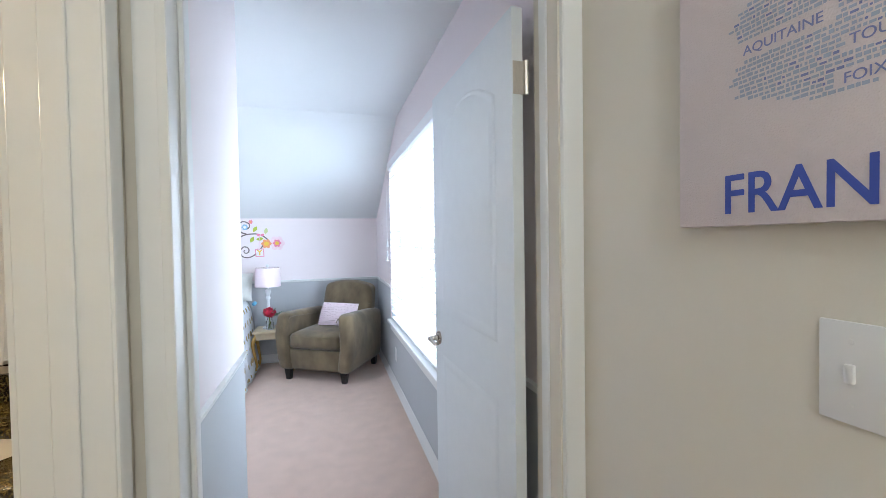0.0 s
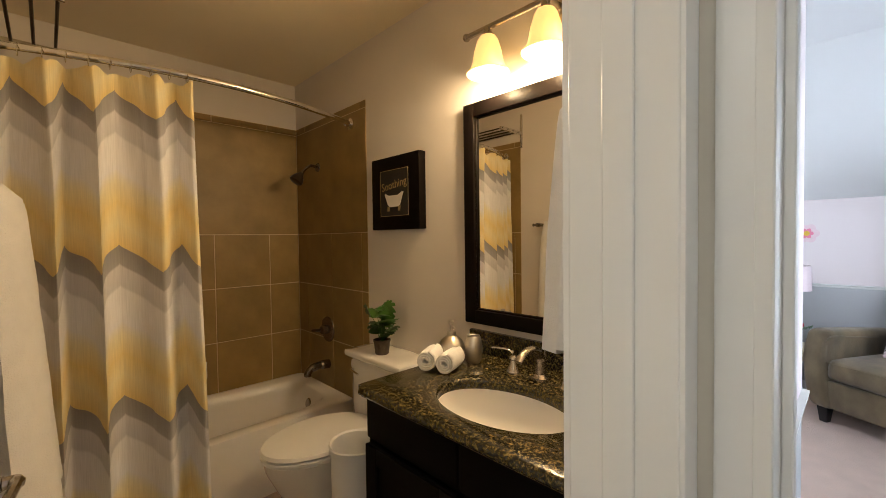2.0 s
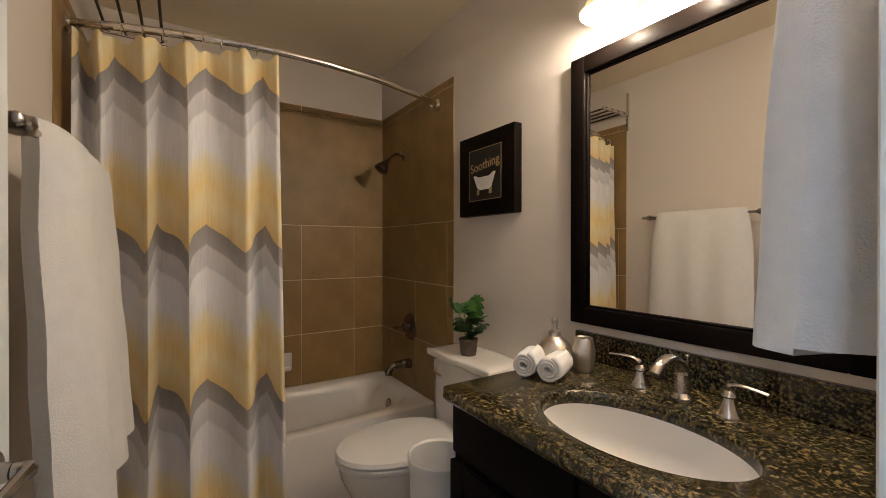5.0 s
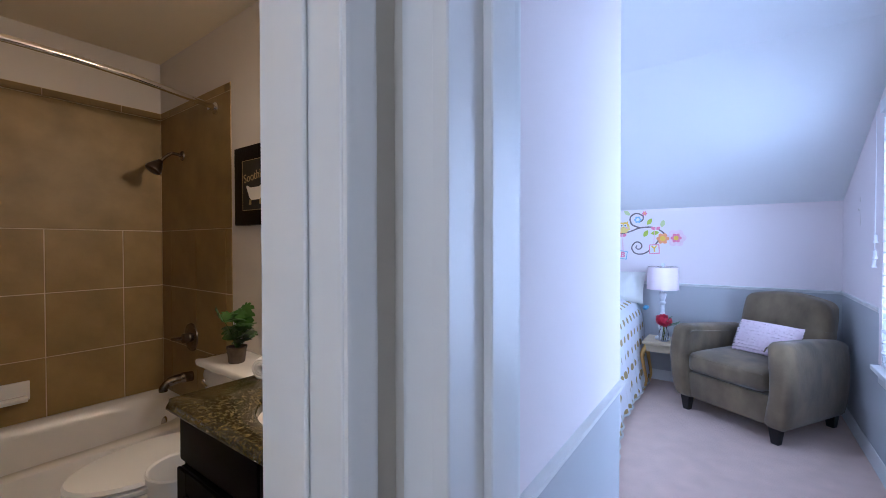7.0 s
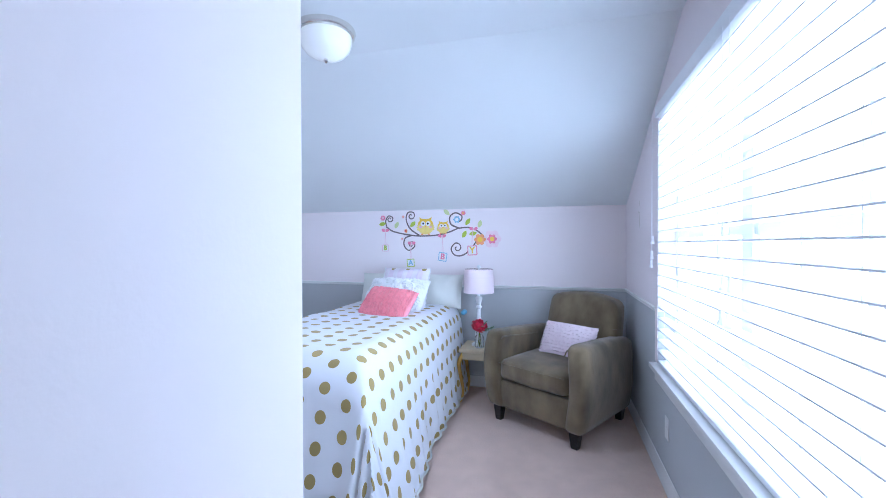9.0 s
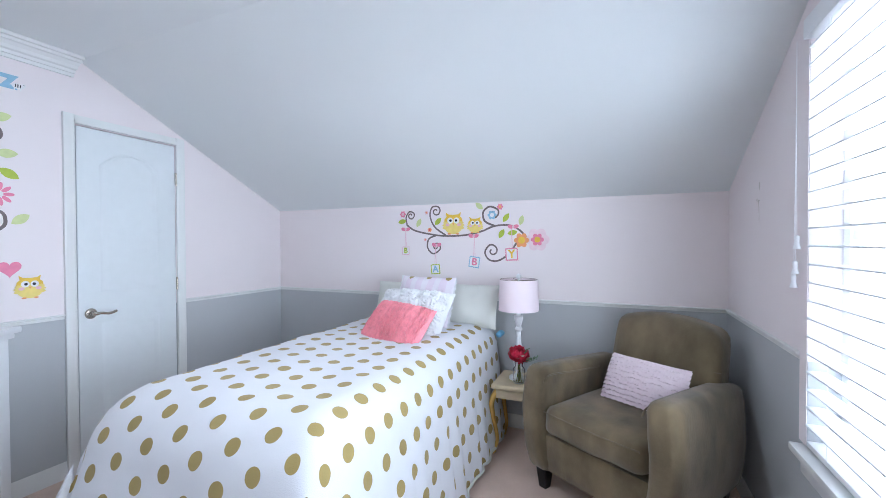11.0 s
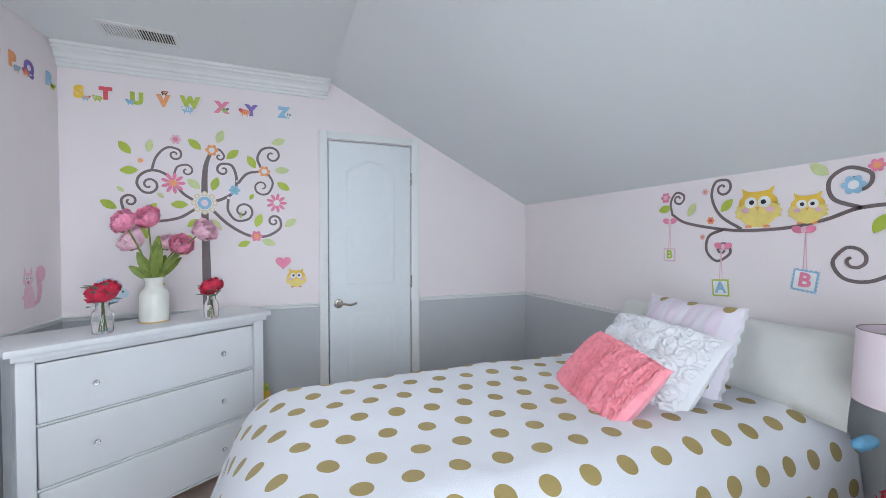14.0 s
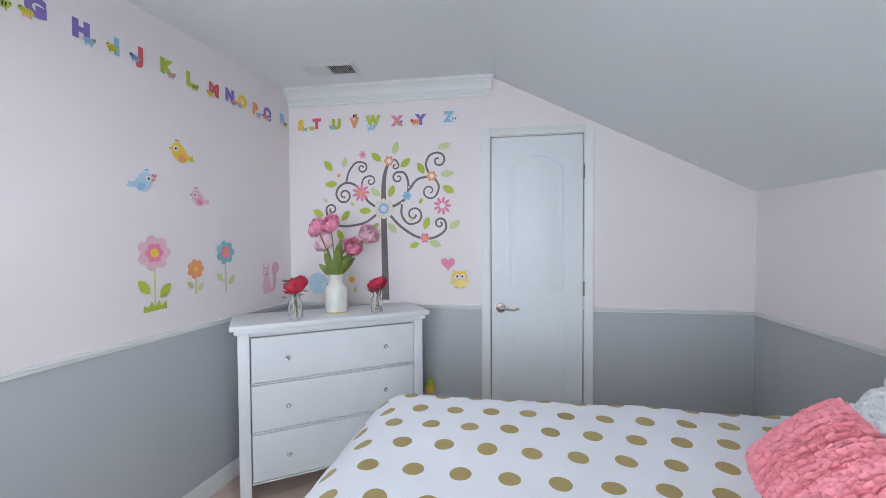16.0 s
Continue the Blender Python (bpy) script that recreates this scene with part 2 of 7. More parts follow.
M_MIRROR = mat("mirror_silver", (0.88, 0.87, 0.84), 0.01, 1.0, var=0.0)
M_CANVAS = mat("canvas_print", (0.68, 0.61, 0.62), 0.85, var=0.05, scale=3, bump=0.3, bscale=400)
M_BLUEINK = mat("blue_ink", (0.055, 0.09, 0.42), 0.8, var=0.05)
M_WORDINK = mat("slate_blue_ink", (0.2, 0.23, 0.46), 0.8, var=0.08)
M_PALEINK = mat("pale_blue_ink", (0.36, 0.41, 0.53), 0.8, var=0.1)
M_SHADE = mat("lit_glass_shade", (0.7, 0.55, 0.28), 0.4, glow=(1.0, 0.58, 0.16, 1.05), var=0.02)
M_FROST = mat("frosted_ribbed_glass", (0.85, 0.87, 0.86), 0.25, var=0.02, coat=0.3, glow=(1.0, 0.95, 0.84, 0.22))
M_BLACK = mat("black_print_and_duct_dark", (0.012, 0.012, 0.012), 0.6, var=0.1)
M_STONE = mat("plant_pot", (0.09, 0.065, 0.045), 0.8, var=0.2, scale=40, bump=0.3)
M_GOLDINK = mat("gold_ink", (0.35, 0.25, 0.1), 0.6)
M_WHITEINK = mat("white_ink", (0.75, 0.72, 0.65), 0.7)
M_FACADE = mat("far_siding", (0.35, 0.38, 0.42), 0.9, var=0.1)

M_BULB = mat("lit_bulb", (1, 0.9, 0.7), 0.5, glow=(1.0, 0.75, 0.4, 9.0), var=0.0)
# glow for the hall fixture that is added out of view
M_HALLFILL = mat("hall_fill_glow", (0.9, 0.9, 0.88), 0.5, glow=(1.0, 0.93, 0.82, 3.0), var=0.0)

INK = {}


def ink(name, colour):
    if name not in INK:
        INK[name] = mat("decal_" + name, colour, 0.55, var=0.06, scale=30)
    return INK[name]


BROWN = ink("brown", (0.185, 0.145, 0.145))
LIME = ink("lime", (0.44, 0.54, 0.06))
PALEGREEN = ink("pale_green", (0.6, 0.66, 0.32))
DPINK = ink("pink", (0.78, 0.24, 0.37))
SPINK = ink("soft_pink", (0.78, 0.5, 0.58))
ORANGE = ink("orange", (0.83, 0.36, 0.15))
YELLOW = ink("yellow", (0.83, 0.56, 0.06))
PALEYEL = ink("pale_yellow", (0.83, 0.68, 0.2))
PALESKY = ink("pale_sky", (0.47, 0.63, 0.74))
SKY = ink("sky_blue", (0.3, 0.52, 0.68))
TEAL = ink("teal", (0.22, 0.5, 0.52))
PURPLE = ink("purple", (0.24, 0.17, 0.5))
RED = ink("red", (0.68, 0.1, 0.13))
WHITE = ink("white", (0.8, 0.8, 0.8))
DARK = ink("dark", (0.02, 0.02, 0.025))
GREYI = ink("grey", (0.4, 0.4, 0.42))

# ---------------------------------------------------------------- mesh helpers


def add_box(bm, lo, hi, bevel=0.0, seg=2):
    """An axis-aligned block from corner to corner, its edges rounded by bevel."""
    lo, hi = Vector(lo), Vector(hi)
    r = bmesh.ops.create_cube(bm, size=1.0)
    for v in r["verts"]:
        v.co = Vector([(lo[i] + hi[i]) / 2 + v.co[i] * (hi[i] - lo[i]) for i in range(3)])
    if bevel:
        edges = list({e for v in r["verts"] for e in v.link_edges})
        bmesh.ops.bevel(bm, geom=edges, offset=bevel, segments=seg, affect="EDGES", profile=0.6)
    return bm


def box(lo, hi, bevel=0.0, seg=2):
    return add_box(bmesh.new(), lo, hi, bevel, seg)


def add_lathe(bm, profile, seg=24, centre=(0, 0, 0), sx=1.0, sy=1.0):
    rings = []
    for r, z in profile:
        rings.append([bm.verts.new((centre[0] + sx * r * math.cos(2 * math.pi * k / seg), centre[1] + sy * r * math.sin(2 * math.pi * k / seg), centre[2] + z))
                      for k in range(seg)])
    for a, b in zip(rings, rings[1:]):
        for k in range(seg):
            bm.faces.new((a[k], a[(k + 1) % seg], b[(k + 1) % seg], b[k]))
    if profile[0][0] > 1e-4:
        bm.faces.new(rings[0][::-1])
    if profile[-1][0] > 1e-4:
        bm.faces.new(rings[-1])
    return bm


def lathe(profile, seg=24, centre=(0, 0, 0), sx=1.0, sy=1.0):
    return add_lathe(bmesh.new(), profile, seg, centre, sx, sy)


def add_tube(bm, pts, radii, seg=8):
    pts = [Vector(p) for p in pts]
    if not isinstance(radii, (list, tuple)):
        radii = [radii] * len(pts)
    rings, side = [], None
    for i, p in enumerate(pts):
        t = (pts[min(i + 1, len(pts) - 1)] - pts[max(i - 1, 0)]).normalized()
        if side is None:
            side = t.orthogonal().normalized()
        side = (side - t * side.dot(t)).normalized()
        up = t.cross(side)
        rings.append([bm.verts.new(p + radii[i] * (math.cos(2 * math.pi * k / seg) * side + math.sin(2 * math.pi * k / seg) * up)) for k in range(seg)])
    for a, b in zip(rings, rings[1:]):
        for k in range(seg):
            bm.faces.new((a[k], a[(k + 1) % seg], b[(k + 1) % seg], b[k]))
    bm.faces.new(rings[0][::-1]), bm.faces.new(rings[-1])
    return bm


def tube(pts, radii, seg=8):
    return add_tube(bmesh.new(), pts, radii, seg)


def bend(points, n=6):
    """A smooth line through the points (Catmull-Rom)."""
    p = [Vector(q) for q in points]
    p = [2 * p[0] - p[1]] + p + [2 * p[-1] - p[-2]]
    out = []
    for i in range(1, len(p) - 2):
        for k in range(n):
            t = k / n
            out.append(0.5 * (2 * p[i] + (p[i + 1] - p[i - 1]) * t + (2 * p[i - 1] - 5 * p[i] + 4 * p[i + 1] - p[i + 2]) * t * t
                              + (3 * p[i] - p[i - 1] - 3 * p[i + 1] + p[i + 2]) * t ** 3))
    out.append(p[-2])
    return out


def add_prism(bm, outline, d0, d1):
    """A flat outline (u, v) given thickness along the third axis."""
    a = [bm.verts.new((u, v, d0)) for u, v in outline]
    b = [bm.verts.new((u, v, d1)) for u, v in outline]
    n = len(outline)
    bm.faces.new(b)
    bm.faces.new(a[::-1])
    for k in range(n):
        bm.faces.new((a[k], a[(k + 1) % n], b[(k + 1) % n], b[k]))
    return bm


def prism(outline, d0, d1):
    return add_prism(bmesh.new(), outline, d0, d1)


def mesh_of(name, bm, mats, smooth=True):
    bmesh.ops.recalc_face_normals(bm, faces=bm.faces)
    me = bpy.data.meshes.new(name)
    bm.to_mesh(me)
    bm.free()
    for m in mats if isinstance(mats, (list, tuple)) else [mats]:
        me.materials.append(m)
    if smooth:
        me.shade_smooth()
        me.set_sharp_from_angle(angle=radians(40))
    return me


def part(name, bm, material, parent, label="", smooth=True):
    ob = new(name, mesh_of(name, bm, material, smooth))
    ob.parent = parent
    return tagged(ob, label)


def thing(name, m, label, category, group="", kind=""):
    ob = new(name)
    ob.empty_display_size = 0.1
    ob.matrix_world = m
    return tagged(ob, label, category, group, kind)


def solid(name, bm, material, label, category, m=None, group="", kind="", smooth=True):
    ob = new(name, mesh_of(name, bm, material, smooth))
    if m is not None:
        ob.matrix_world = m
    return tagged(ob, label, category, group, kind)


def structure(name, bm, material, label, category, smooth=True):
    return solid(name, bm, material, label, category, kind="structure", smooth=smooth)


def words(body, size, depth, align="CENTER", bold=0.0):
    cu = bpy.data.curves.new("lettering", "FONT")
    cu.body, cu.size, cu.extrude, cu.align_x, cu.align_y = body, size, depth, align, "CENTER"
    cu.resolution_u, cu.offset = 4, bold
    ob = bpy.data.objects.new("lettering", cu)
    scene.collection.objects.link(ob)
    me = bpy.data.meshes.new_from_object(ob.evaluated_get(bpy.context.evaluated_depsgraph_get()))
    bm = bmesh.new()
    bm.from_mesh(me)
    bpy.data.objects.remove(ob), bpy.data.meshes.remove(me), bpy.data.curves.remove(cu)
    return bm


def wall_boxes(name, boxes, faces, label):
    """One wall out of butted blocks; faces maps '+x', '-x', '+y', '-y' to a material, the rest takes 'else'."""
    bm = bmesh.new()
    for lo, hi in boxes:
        add_box(bm, lo, hi)
    mats = list(dict.fromkeys(faces.values()))
    for f in bm.faces:
        f.normal_update()
        n = f.normal
        key = "+x" if n.x > 0.7 else "-x" if n.x < -0.7 else "+y" if n.y > 0.7 else "-y" if n.y < -0.7 else "else"
        f.material_index = mats.index(faces.get(key, faces["else"]))
    me = bpy.data.meshes.new(name)
    bm.to_mesh(me)
    bm.free()
    for m in mats:
        me.materials.append(m)
    return tagged(new(name, me), label, "wall", kind="structure")


# ---------------------------------------------------------------- the shell
X_E, X_W, Y_N = 0.62, -2.9, 5.03          # bedroom walls
Z_C, Z_LOW = 2.42, 1.645                   # flat ceiling, foot of the slope at the north wall
Y_S = 3.486                                # where the slope begins
B_N, B_S, B_W, B_E, B_Z = 1.73, 0.15, -3.13, -0.475, 2.5
D_S, D_N = 0.12, 0.893                     # bathroom doorway
SLOPE = (Z_C - Z_LOW) / (Y_N - Y_S)

floor = structure("floor_bedroom", box((-3.05, 1.03, -0.1), (0.78, 5.2, 0)), M_CARPET, "beige cut-pile carpet with faint footprints", "floor")
structure("floor_hall", box((-0.475, -1.72, -0.1), (0.78, 1.03, -0.002)), M_CARPET, "beige carpet of the upstairs hall", "floor")
structure("floor_bathroom", box((-3.25, 0.0, -0.1), (-0.475, 1.86, -0.004)), M_BFLOOR, "tan tiled bathroom floor", "floor")

# bedroom west wall with the closet doorway, its top cut along the slope
CD0, CD1, CDZ = 3.461, 4.048, 2.04
bm = bmesh.new()


def slope_z(y):
    return Z_C + 0.06 if y <= Y_S - 0.06 else Z_C + 0.03 - (y - Y_S) * SLOPE


def yz_prism(bm, outline, x0, x1):
    a = [bm.verts.new((x0, y, z)) for y, z in outline]
    b = [bm.verts.new((x1, y, z)) for y, z in outline]
    n = len(outline)
    bm.faces.new(a), bm.faces.new(b[::-1])
    for k in range(n):
        bm.faces.new((a[k], b[k], b[(k + 1) % n], a[(k + 1) % n]))


yz_prism(bm, [(1.8, 0), (CD0, 0), (CD0, slope_z(CD0)), (Y_S - 0.06, slope_z(3)), (1.8, slope_z(3))], X_W - 0.12, X_W)
yz_prism(bm, [(CD0, CDZ), (CD1, CDZ), (CD1, slope_z(CD1)), (CD0, slope_z(CD0))], X_W - 0.12, X_W)
yz_prism(bm, [(CD1, 0), (5.15, 0), (5.15, slope_z(5.15)), (CD1, slope_z(CD1))], X_W - 0.12, X_W)
structure("wall_west", bm, M_TWO, "pale pink wall, grey below the chair rail", "wall", smooth=False)
wall_boxes("wall_north", [((X_W, Y_N, 0), (X_E, Y_N + 0.12, Z_LOW + 0.04))], {"else": M_TWO}, "low pale pink knee wall, grey below the rail")
W0, W1, WZ0, WZ1 = 2.14, 3.93, 0.62, 2.11  # window opening
wall_boxes("wall_east", [((X_E, 1.03, 0), (X_E + 0.14, W0, 2.6)), ((X_E, W1, 0), (X_E + 0.14, 5.15, 2.6)),
                         ((X_E, W0, 0), (X_E + 0.14, W1, WZ0)), ((X_E, W0, WZ1), (X_E + 0.14, W1, 2.6))], {"else": M_TWO}, "pale pink window wall, grey below the rail")
# wall with the alphabet, a little out of square
bm = bmesh.new()
for outline in [[(-0.303, 1.83), (-2.96, 2.048), (-2.96, 1.79), (-0.303, 1.79)]]:
    add_prism(bm, outline, 0, 2.5)
structure("wall_south", bm, M_TWO, "pale pink wall with alphabet stickers, grey below", "wall", smooth=False)
wall_boxes("wall_passage", [((B_E, 1.03, 0), (-0.303, 1.79, 2.6))], {"-x": M_BATH, "else": M_TWO}, "pale pink wall beside the bedroom entrance")
wall_boxes("wall_hall_west", [((B_E, -1.72, 0), (-0.345, D_S - 0.02, 2.6)), ((B_E, D_N + 0.02, 0), (-0.345, 1.03, 2.6)),
                              ((B_E, D_S - 0.02, 2.06), (-0.345, D_N + 0.02, 2.6))], {"-x": M_BATH, "else": M_HALL}, "cream hall wall with the bathroom doorway")
wall_boxes("wall_hall_north", [((-0.345, 0.97, 0), (-0.284, 1.03, 2.6)), ((0.597, 0.97, 0), (0.655, 1.03, 2.6)), ((-0.284, 0.97, 2.07), (0.597, 1.03, 2.6)),
                               ((-0.303, 1.03, 0), (-0.284, 1.09, 2.6)), ((0.597, 1.03, 0), (X_E, 1.09, 2.6)), ((-0.284, 1.03, 2.07), (0.597, 1.09, 2.6))],
           {"+y": M_TWO, "else": M_HALL}, "cream hall wall around the bedroom doorway")
wall_boxes("wall_hall_east", [((0.655, -1.72, 0), (0.78, 1.03, 2.6))], {"else": M_HALL}, "cream hall wall with a canvas print")
wall_boxes("wall_hall_south", [((-0.345, -1.72, 0), (0.655, -1.6, 2.6))], {"else": M_HALL}, "cream end wall of the hall")
wall_boxes("wall_bath_north", [((B_W - 0.1, B_N, 0), (B_E, 1.79, 2.6))], {"else": M_BATH}, "greige bathroom wall behind the vanity")
wall_boxes("wall_bath_south", [((B_W - 0.1, 0.03, 0), (B_E, B_S, 2.6))], {"else": M_BATH}, "greige bathroom wall with a towel bar")
wall_boxes("wall_bath_west", [((B_W - 0.11, B_S, 0), (B_W - 0.012, B_N, 2.6))], {"else": M_BATH}, "greige wall above the tub tiles")

structure("ceiling_bedroom", add_box(box((-3.02, 1.79, Z_C), (0.78, Y_S, Z_C + 0.08)), (-0.475, 1.03, Z_C), (0.78, 1.79, Z_C + 0.08)), M_CEIL, "flat white ceiling", "ceiling")
bm = bmesh.new()
yz_prism(bm, [(Y_S, Z_C), (5.15, Z_C - (5.15 - Y_S) * SLOPE), (5.15, Z_C + 0.1 - (5.15 - Y_S) * SLOPE), (Y_S, Z_C + 0.1)], -3.02, 0.76)
structure("ceiling_slope", bm, M_CEIL, "sloping white attic ceiling", "ceiling", smooth=False)
structure("ceiling_hall", box((-0.345, -1.6, Z_C), (0.655, 1.03, Z_C + 0.08)), M_CEIL, "white hall ceiling", "ceiling")
structure("ceiling_bathroom", box((B_W - 0.012, B_S, B_Z), (B_E, B_N, B_Z + 0.08)), M_BCEIL, "tan painted bathroom ceiling", "ceiling")

# trim -------------------------------------------------------------


def strip(name, p, q, z0, z1, depth, normal, label, profile=None):
    """A moulding on a wall from p to q (plan), standing out along normal."""
    p, q, nrm = Vector((*p, 0)), Vector((*q, 0)), Vector((*normal, 0)).normalized()
    h = z1 - z0
    prof = profile or [(0, 0), (1.0, 0.0), (1.0, 0.35), (0.72, 0.5), (0.72, 0.72), (0.35, 0.9), (0.3, 1.0), (0, 1.0)]
    bm = bmesh.new()
    ends = []
    for s in (p, q):
        ends.append([bm.verts.new(s + nrm * (depth * d) + Vector((0, 0, z0 + h * k))) for d, k in prof])
    n = len(prof)
    for k in range(n):
        bm.faces.new((ends[0][k], ends[1][k], ends[1][(k + 1) % n], ends[0][(k + 1) % n]))
    bm.faces.new(ends[0][::-1]), bm.faces.new(ends[1])
    return structure(name, bm, M_TRIM, label, "trim")


RAIL_P = [(0, 0), (0.4, 0.05), (0.55, 0.3), (0.55, 0.55), (1.0, 0.7), (1.0, 0.95), (0.6, 1.0), (0, 1.0)]
SW = (0.0818, 0.9966)
for nm, z0, z1, dep, prof in (("chair_rail", 0.912, 0.94, 0.016, RAIL_P), ("baseboard", 0.0, 0.095, 0.014, None)):
    lab = "white chair rail between pink and grey paint" if nm == "chair_rail" else "white baseboard along the carpet"
    strip(nm, (X_W, 2.045), (X_W, CD0 - 0.06), z0, z1, dep, (1, 0), lab, prof)
    strip(nm, (X_W, CD1 + 0.06), (X_W, Y_N), z0, z1, dep, (1, 0), lab, prof)
    strip(nm, (X_W, Y_N), (X_E, Y_N), z0, z1, dep, (0, -1), lab, prof)
    if nm == "chair_rail":
        strip(nm, (X_E, Y_N), (X_E, W1 + 0.062), z0, z1, dep, (-1, 0), lab, prof)
        strip(nm, (X_E, W0 - 0.062), (X_E, 1.1), z0, z1, dep, (-1, 0), lab, prof)
    else:
        strip(nm, (X_E, Y_N), (X_E, 1.1), z0, z1, dep, (-1, 0), lab, prof)
    strip(nm, (-2.88, 2.041), (-0.303, 1.83), z0, z1, dep, SW, lab, prof)
    strip(nm, (-0.303, 1.83), (-0.303, 1.17), z0, z1, dep, (1, 0), lab, prof)
strip("baseboard", (0.655, -1.6), (0.655, 0.95), 0, 0.095, 0.014, (-1, 0), "white baseboard of the hall")

# crown moulding on the west wall
bm = bmesh.new()
prof = [(0, -0.012), (0.012, -0.012), (0.014, 0.006), (0.022, 0.008), (0.024, 0.024), (0.036, 0.03), (0.042, 0.046), (0.056, 0.062), (0.066, 0.066), (0.068, 0.08), (0.08, 0.083), (0.082, 0.1), (0, 0.1)]
e0 = [bm.verts.new((X_W + d, 2.043, 2.319 + h)) for d, h in prof]
e1 = [bm.verts.new((X_W + d, Y_S - 0.03 + d * 0.3, 2.319 + h)) for d, h in prof]
for k in range(len(prof)):
    bm.faces.new((e0[k], e1[k], e1[(k + 1) % len(prof)], e0[(k + 1) % len(prof)]))
bm.faces.new(e0[::-1]), bm.faces.new(e1)
structure("crown_moulding", bm, M_TRIM, "white crown moulding under the flat ceiling", "trim", smooth=False)


def jamb_box(name, lo, hi, label, bevel=0.002):
    return structure(name, box(lo, hi, bevel, 1), M_TRIM, label, "trim")


def upright(name, centre, along, out, width, depth, z0, z1, label):
    """A moulded casing board: centre in plan, its width along one way, standing out along another."""
    c, a, o = Vector((*centre, 0)), Vector((*along, 0)), Vector((*out, 0))
    prof = [(-0.5, 0), (-0.5, 0.68), (-0.45, 0.76), (-0.34, 0.8), (-0.2, 0.88), (0.2, 0.92), (0.32, 0.99), (0.44, 1.0), (0.5, 0.92), (0.5, 0)]
    bm = bmesh.new()
    ends = [[bm.verts.new(c + a * (width * u) + o * (depth * d) + Vector((0, 0, z))) for u, d in prof] for z in (z0, z1)]
    n = len(prof)
    for k in range(n):
        bm.faces.new((ends[0][k], ends[0][(k + 1) % n], ends[1][(k + 1) % n], ends[1][k]))
    bm.faces.new(ends[0][::-1]), bm.faces.new(ends[1])
    return structure(name, bm, M_TRIM, label, "trim")


WC = "white painted door casing"
# bathroom doorway
jamb_box("door_jamb", (B_E - 0.004, D_N, 0), (-0.341, D_N + 0.02, 2.06), "white bathroom door jamb")
jamb_box("door_jamb", (B_E - 0.004, D_S - 0.02, 0), (-0.341, D_S, 2.06), "white bathroom door jamb")
jamb_box("door_jamb", (B_E - 0.004, D_S, 2.04), (-0.341, D_N, 2.06), "white bathroom door head")
jamb_box("door_stop", (-0.43, D_N - 0.006, 0), (-0.39, D_N, 2.04), "white door stop on the jamb")
upright("door_casing", (-0.345, D_N + 0.02), (0, 1), (1, 0), 0.036, 0.013, 0, 2.11, WC)
upright("door_casing", (B_E, D_N + 0.045), (0, 1), (-1, 0), 0.075, 0.024, 0, 2.11, WC)
upright("door_casing", (-0.345, D_S - 0.04), (0, -1), (1, 0), 0.065, 0.022, 0, 2.11, WC)
# bedroom doorway
J0, J1 = -0.264, 0.603
jamb_box("door_jamb", (J0 - 0.02, 0.956, 0), (J0, 1.1, 2.07), "white bedroom door jamb")
jamb_box("door_jamb", (J1, 0.956, 0), (J1 + 0.02, 1.1, 2.07), "white bedroom door jamb")
jamb_box("door_jamb", (J0, 0.956, 2.05), (J1, 1.1, 2.07), "white bedroom door head")
jamb_box("door_stop", (J0, 1.02, 0), (J0 + 0.012, 1.055, 2.05), "white door stop on the jamb")
jamb_box("door_stop", (J1 - 0.012, 1.02, 0), (J1, 1.055, 2.05), "white door stop on the jamb")
upright("door_casing", (-0.2935, 0.97), (-1, 0), (0, -1), 0.055, 0.015, 0, 2.12, WC)
upright("door_casing", (0.636, 0.97), (1, 0), (0, -1), 0.06, 0.022, 0, 2.12, WC)
upright("door_casing", (-0.303, 1.137), (0, 1), (1, 0), 0.065, 0.014, 0, 2.12, WC)
strip("door_casing", (-0.335, 0.97), (0.65, 0.97), 2.12, 2.185, 0.022, (0, -1), WC)
# strike plate on the jamb
solid("strike_plate", box((J0, 1.06, 0.87), (J0 + 0.003, 1.085, 0.95), 0.001, 1), M_NICKEL, "small nickel strike plate on the jamb", "strike plate")
# closet doorway
upright("door_casing", (X_W, CD0 - 0.03), (0, -1), (1, 0), 0.055, 0.02, 0, CDZ + 0.055, WC)
upright("door_casing", (X_W, CD1 + 0.03), (0, 1), (1, 0), 0.055, 0.02, 0, CDZ + 0.055, WC)
strip("door_casing", (X_W, CD0 - 0.002), (X_W, CD1 + 0.002), CDZ + 0.004, CDZ + 0.055, 0.018, (1, 0), WC)


def panel_outline(u0, u1, v0, v1, arch):
    pts = [(u0, v0), (u1, v0)]
    if arch:
        n = 10
        for k in range(n + 1):
            u = u1 + (u0 - u1) * k / n
            pts.append((u, v1 - arch + arch * (1 - (2 * k / n - 1) ** 2)))
    else:
        pts += [(u1, v1), (u0, v1)]
    return pts


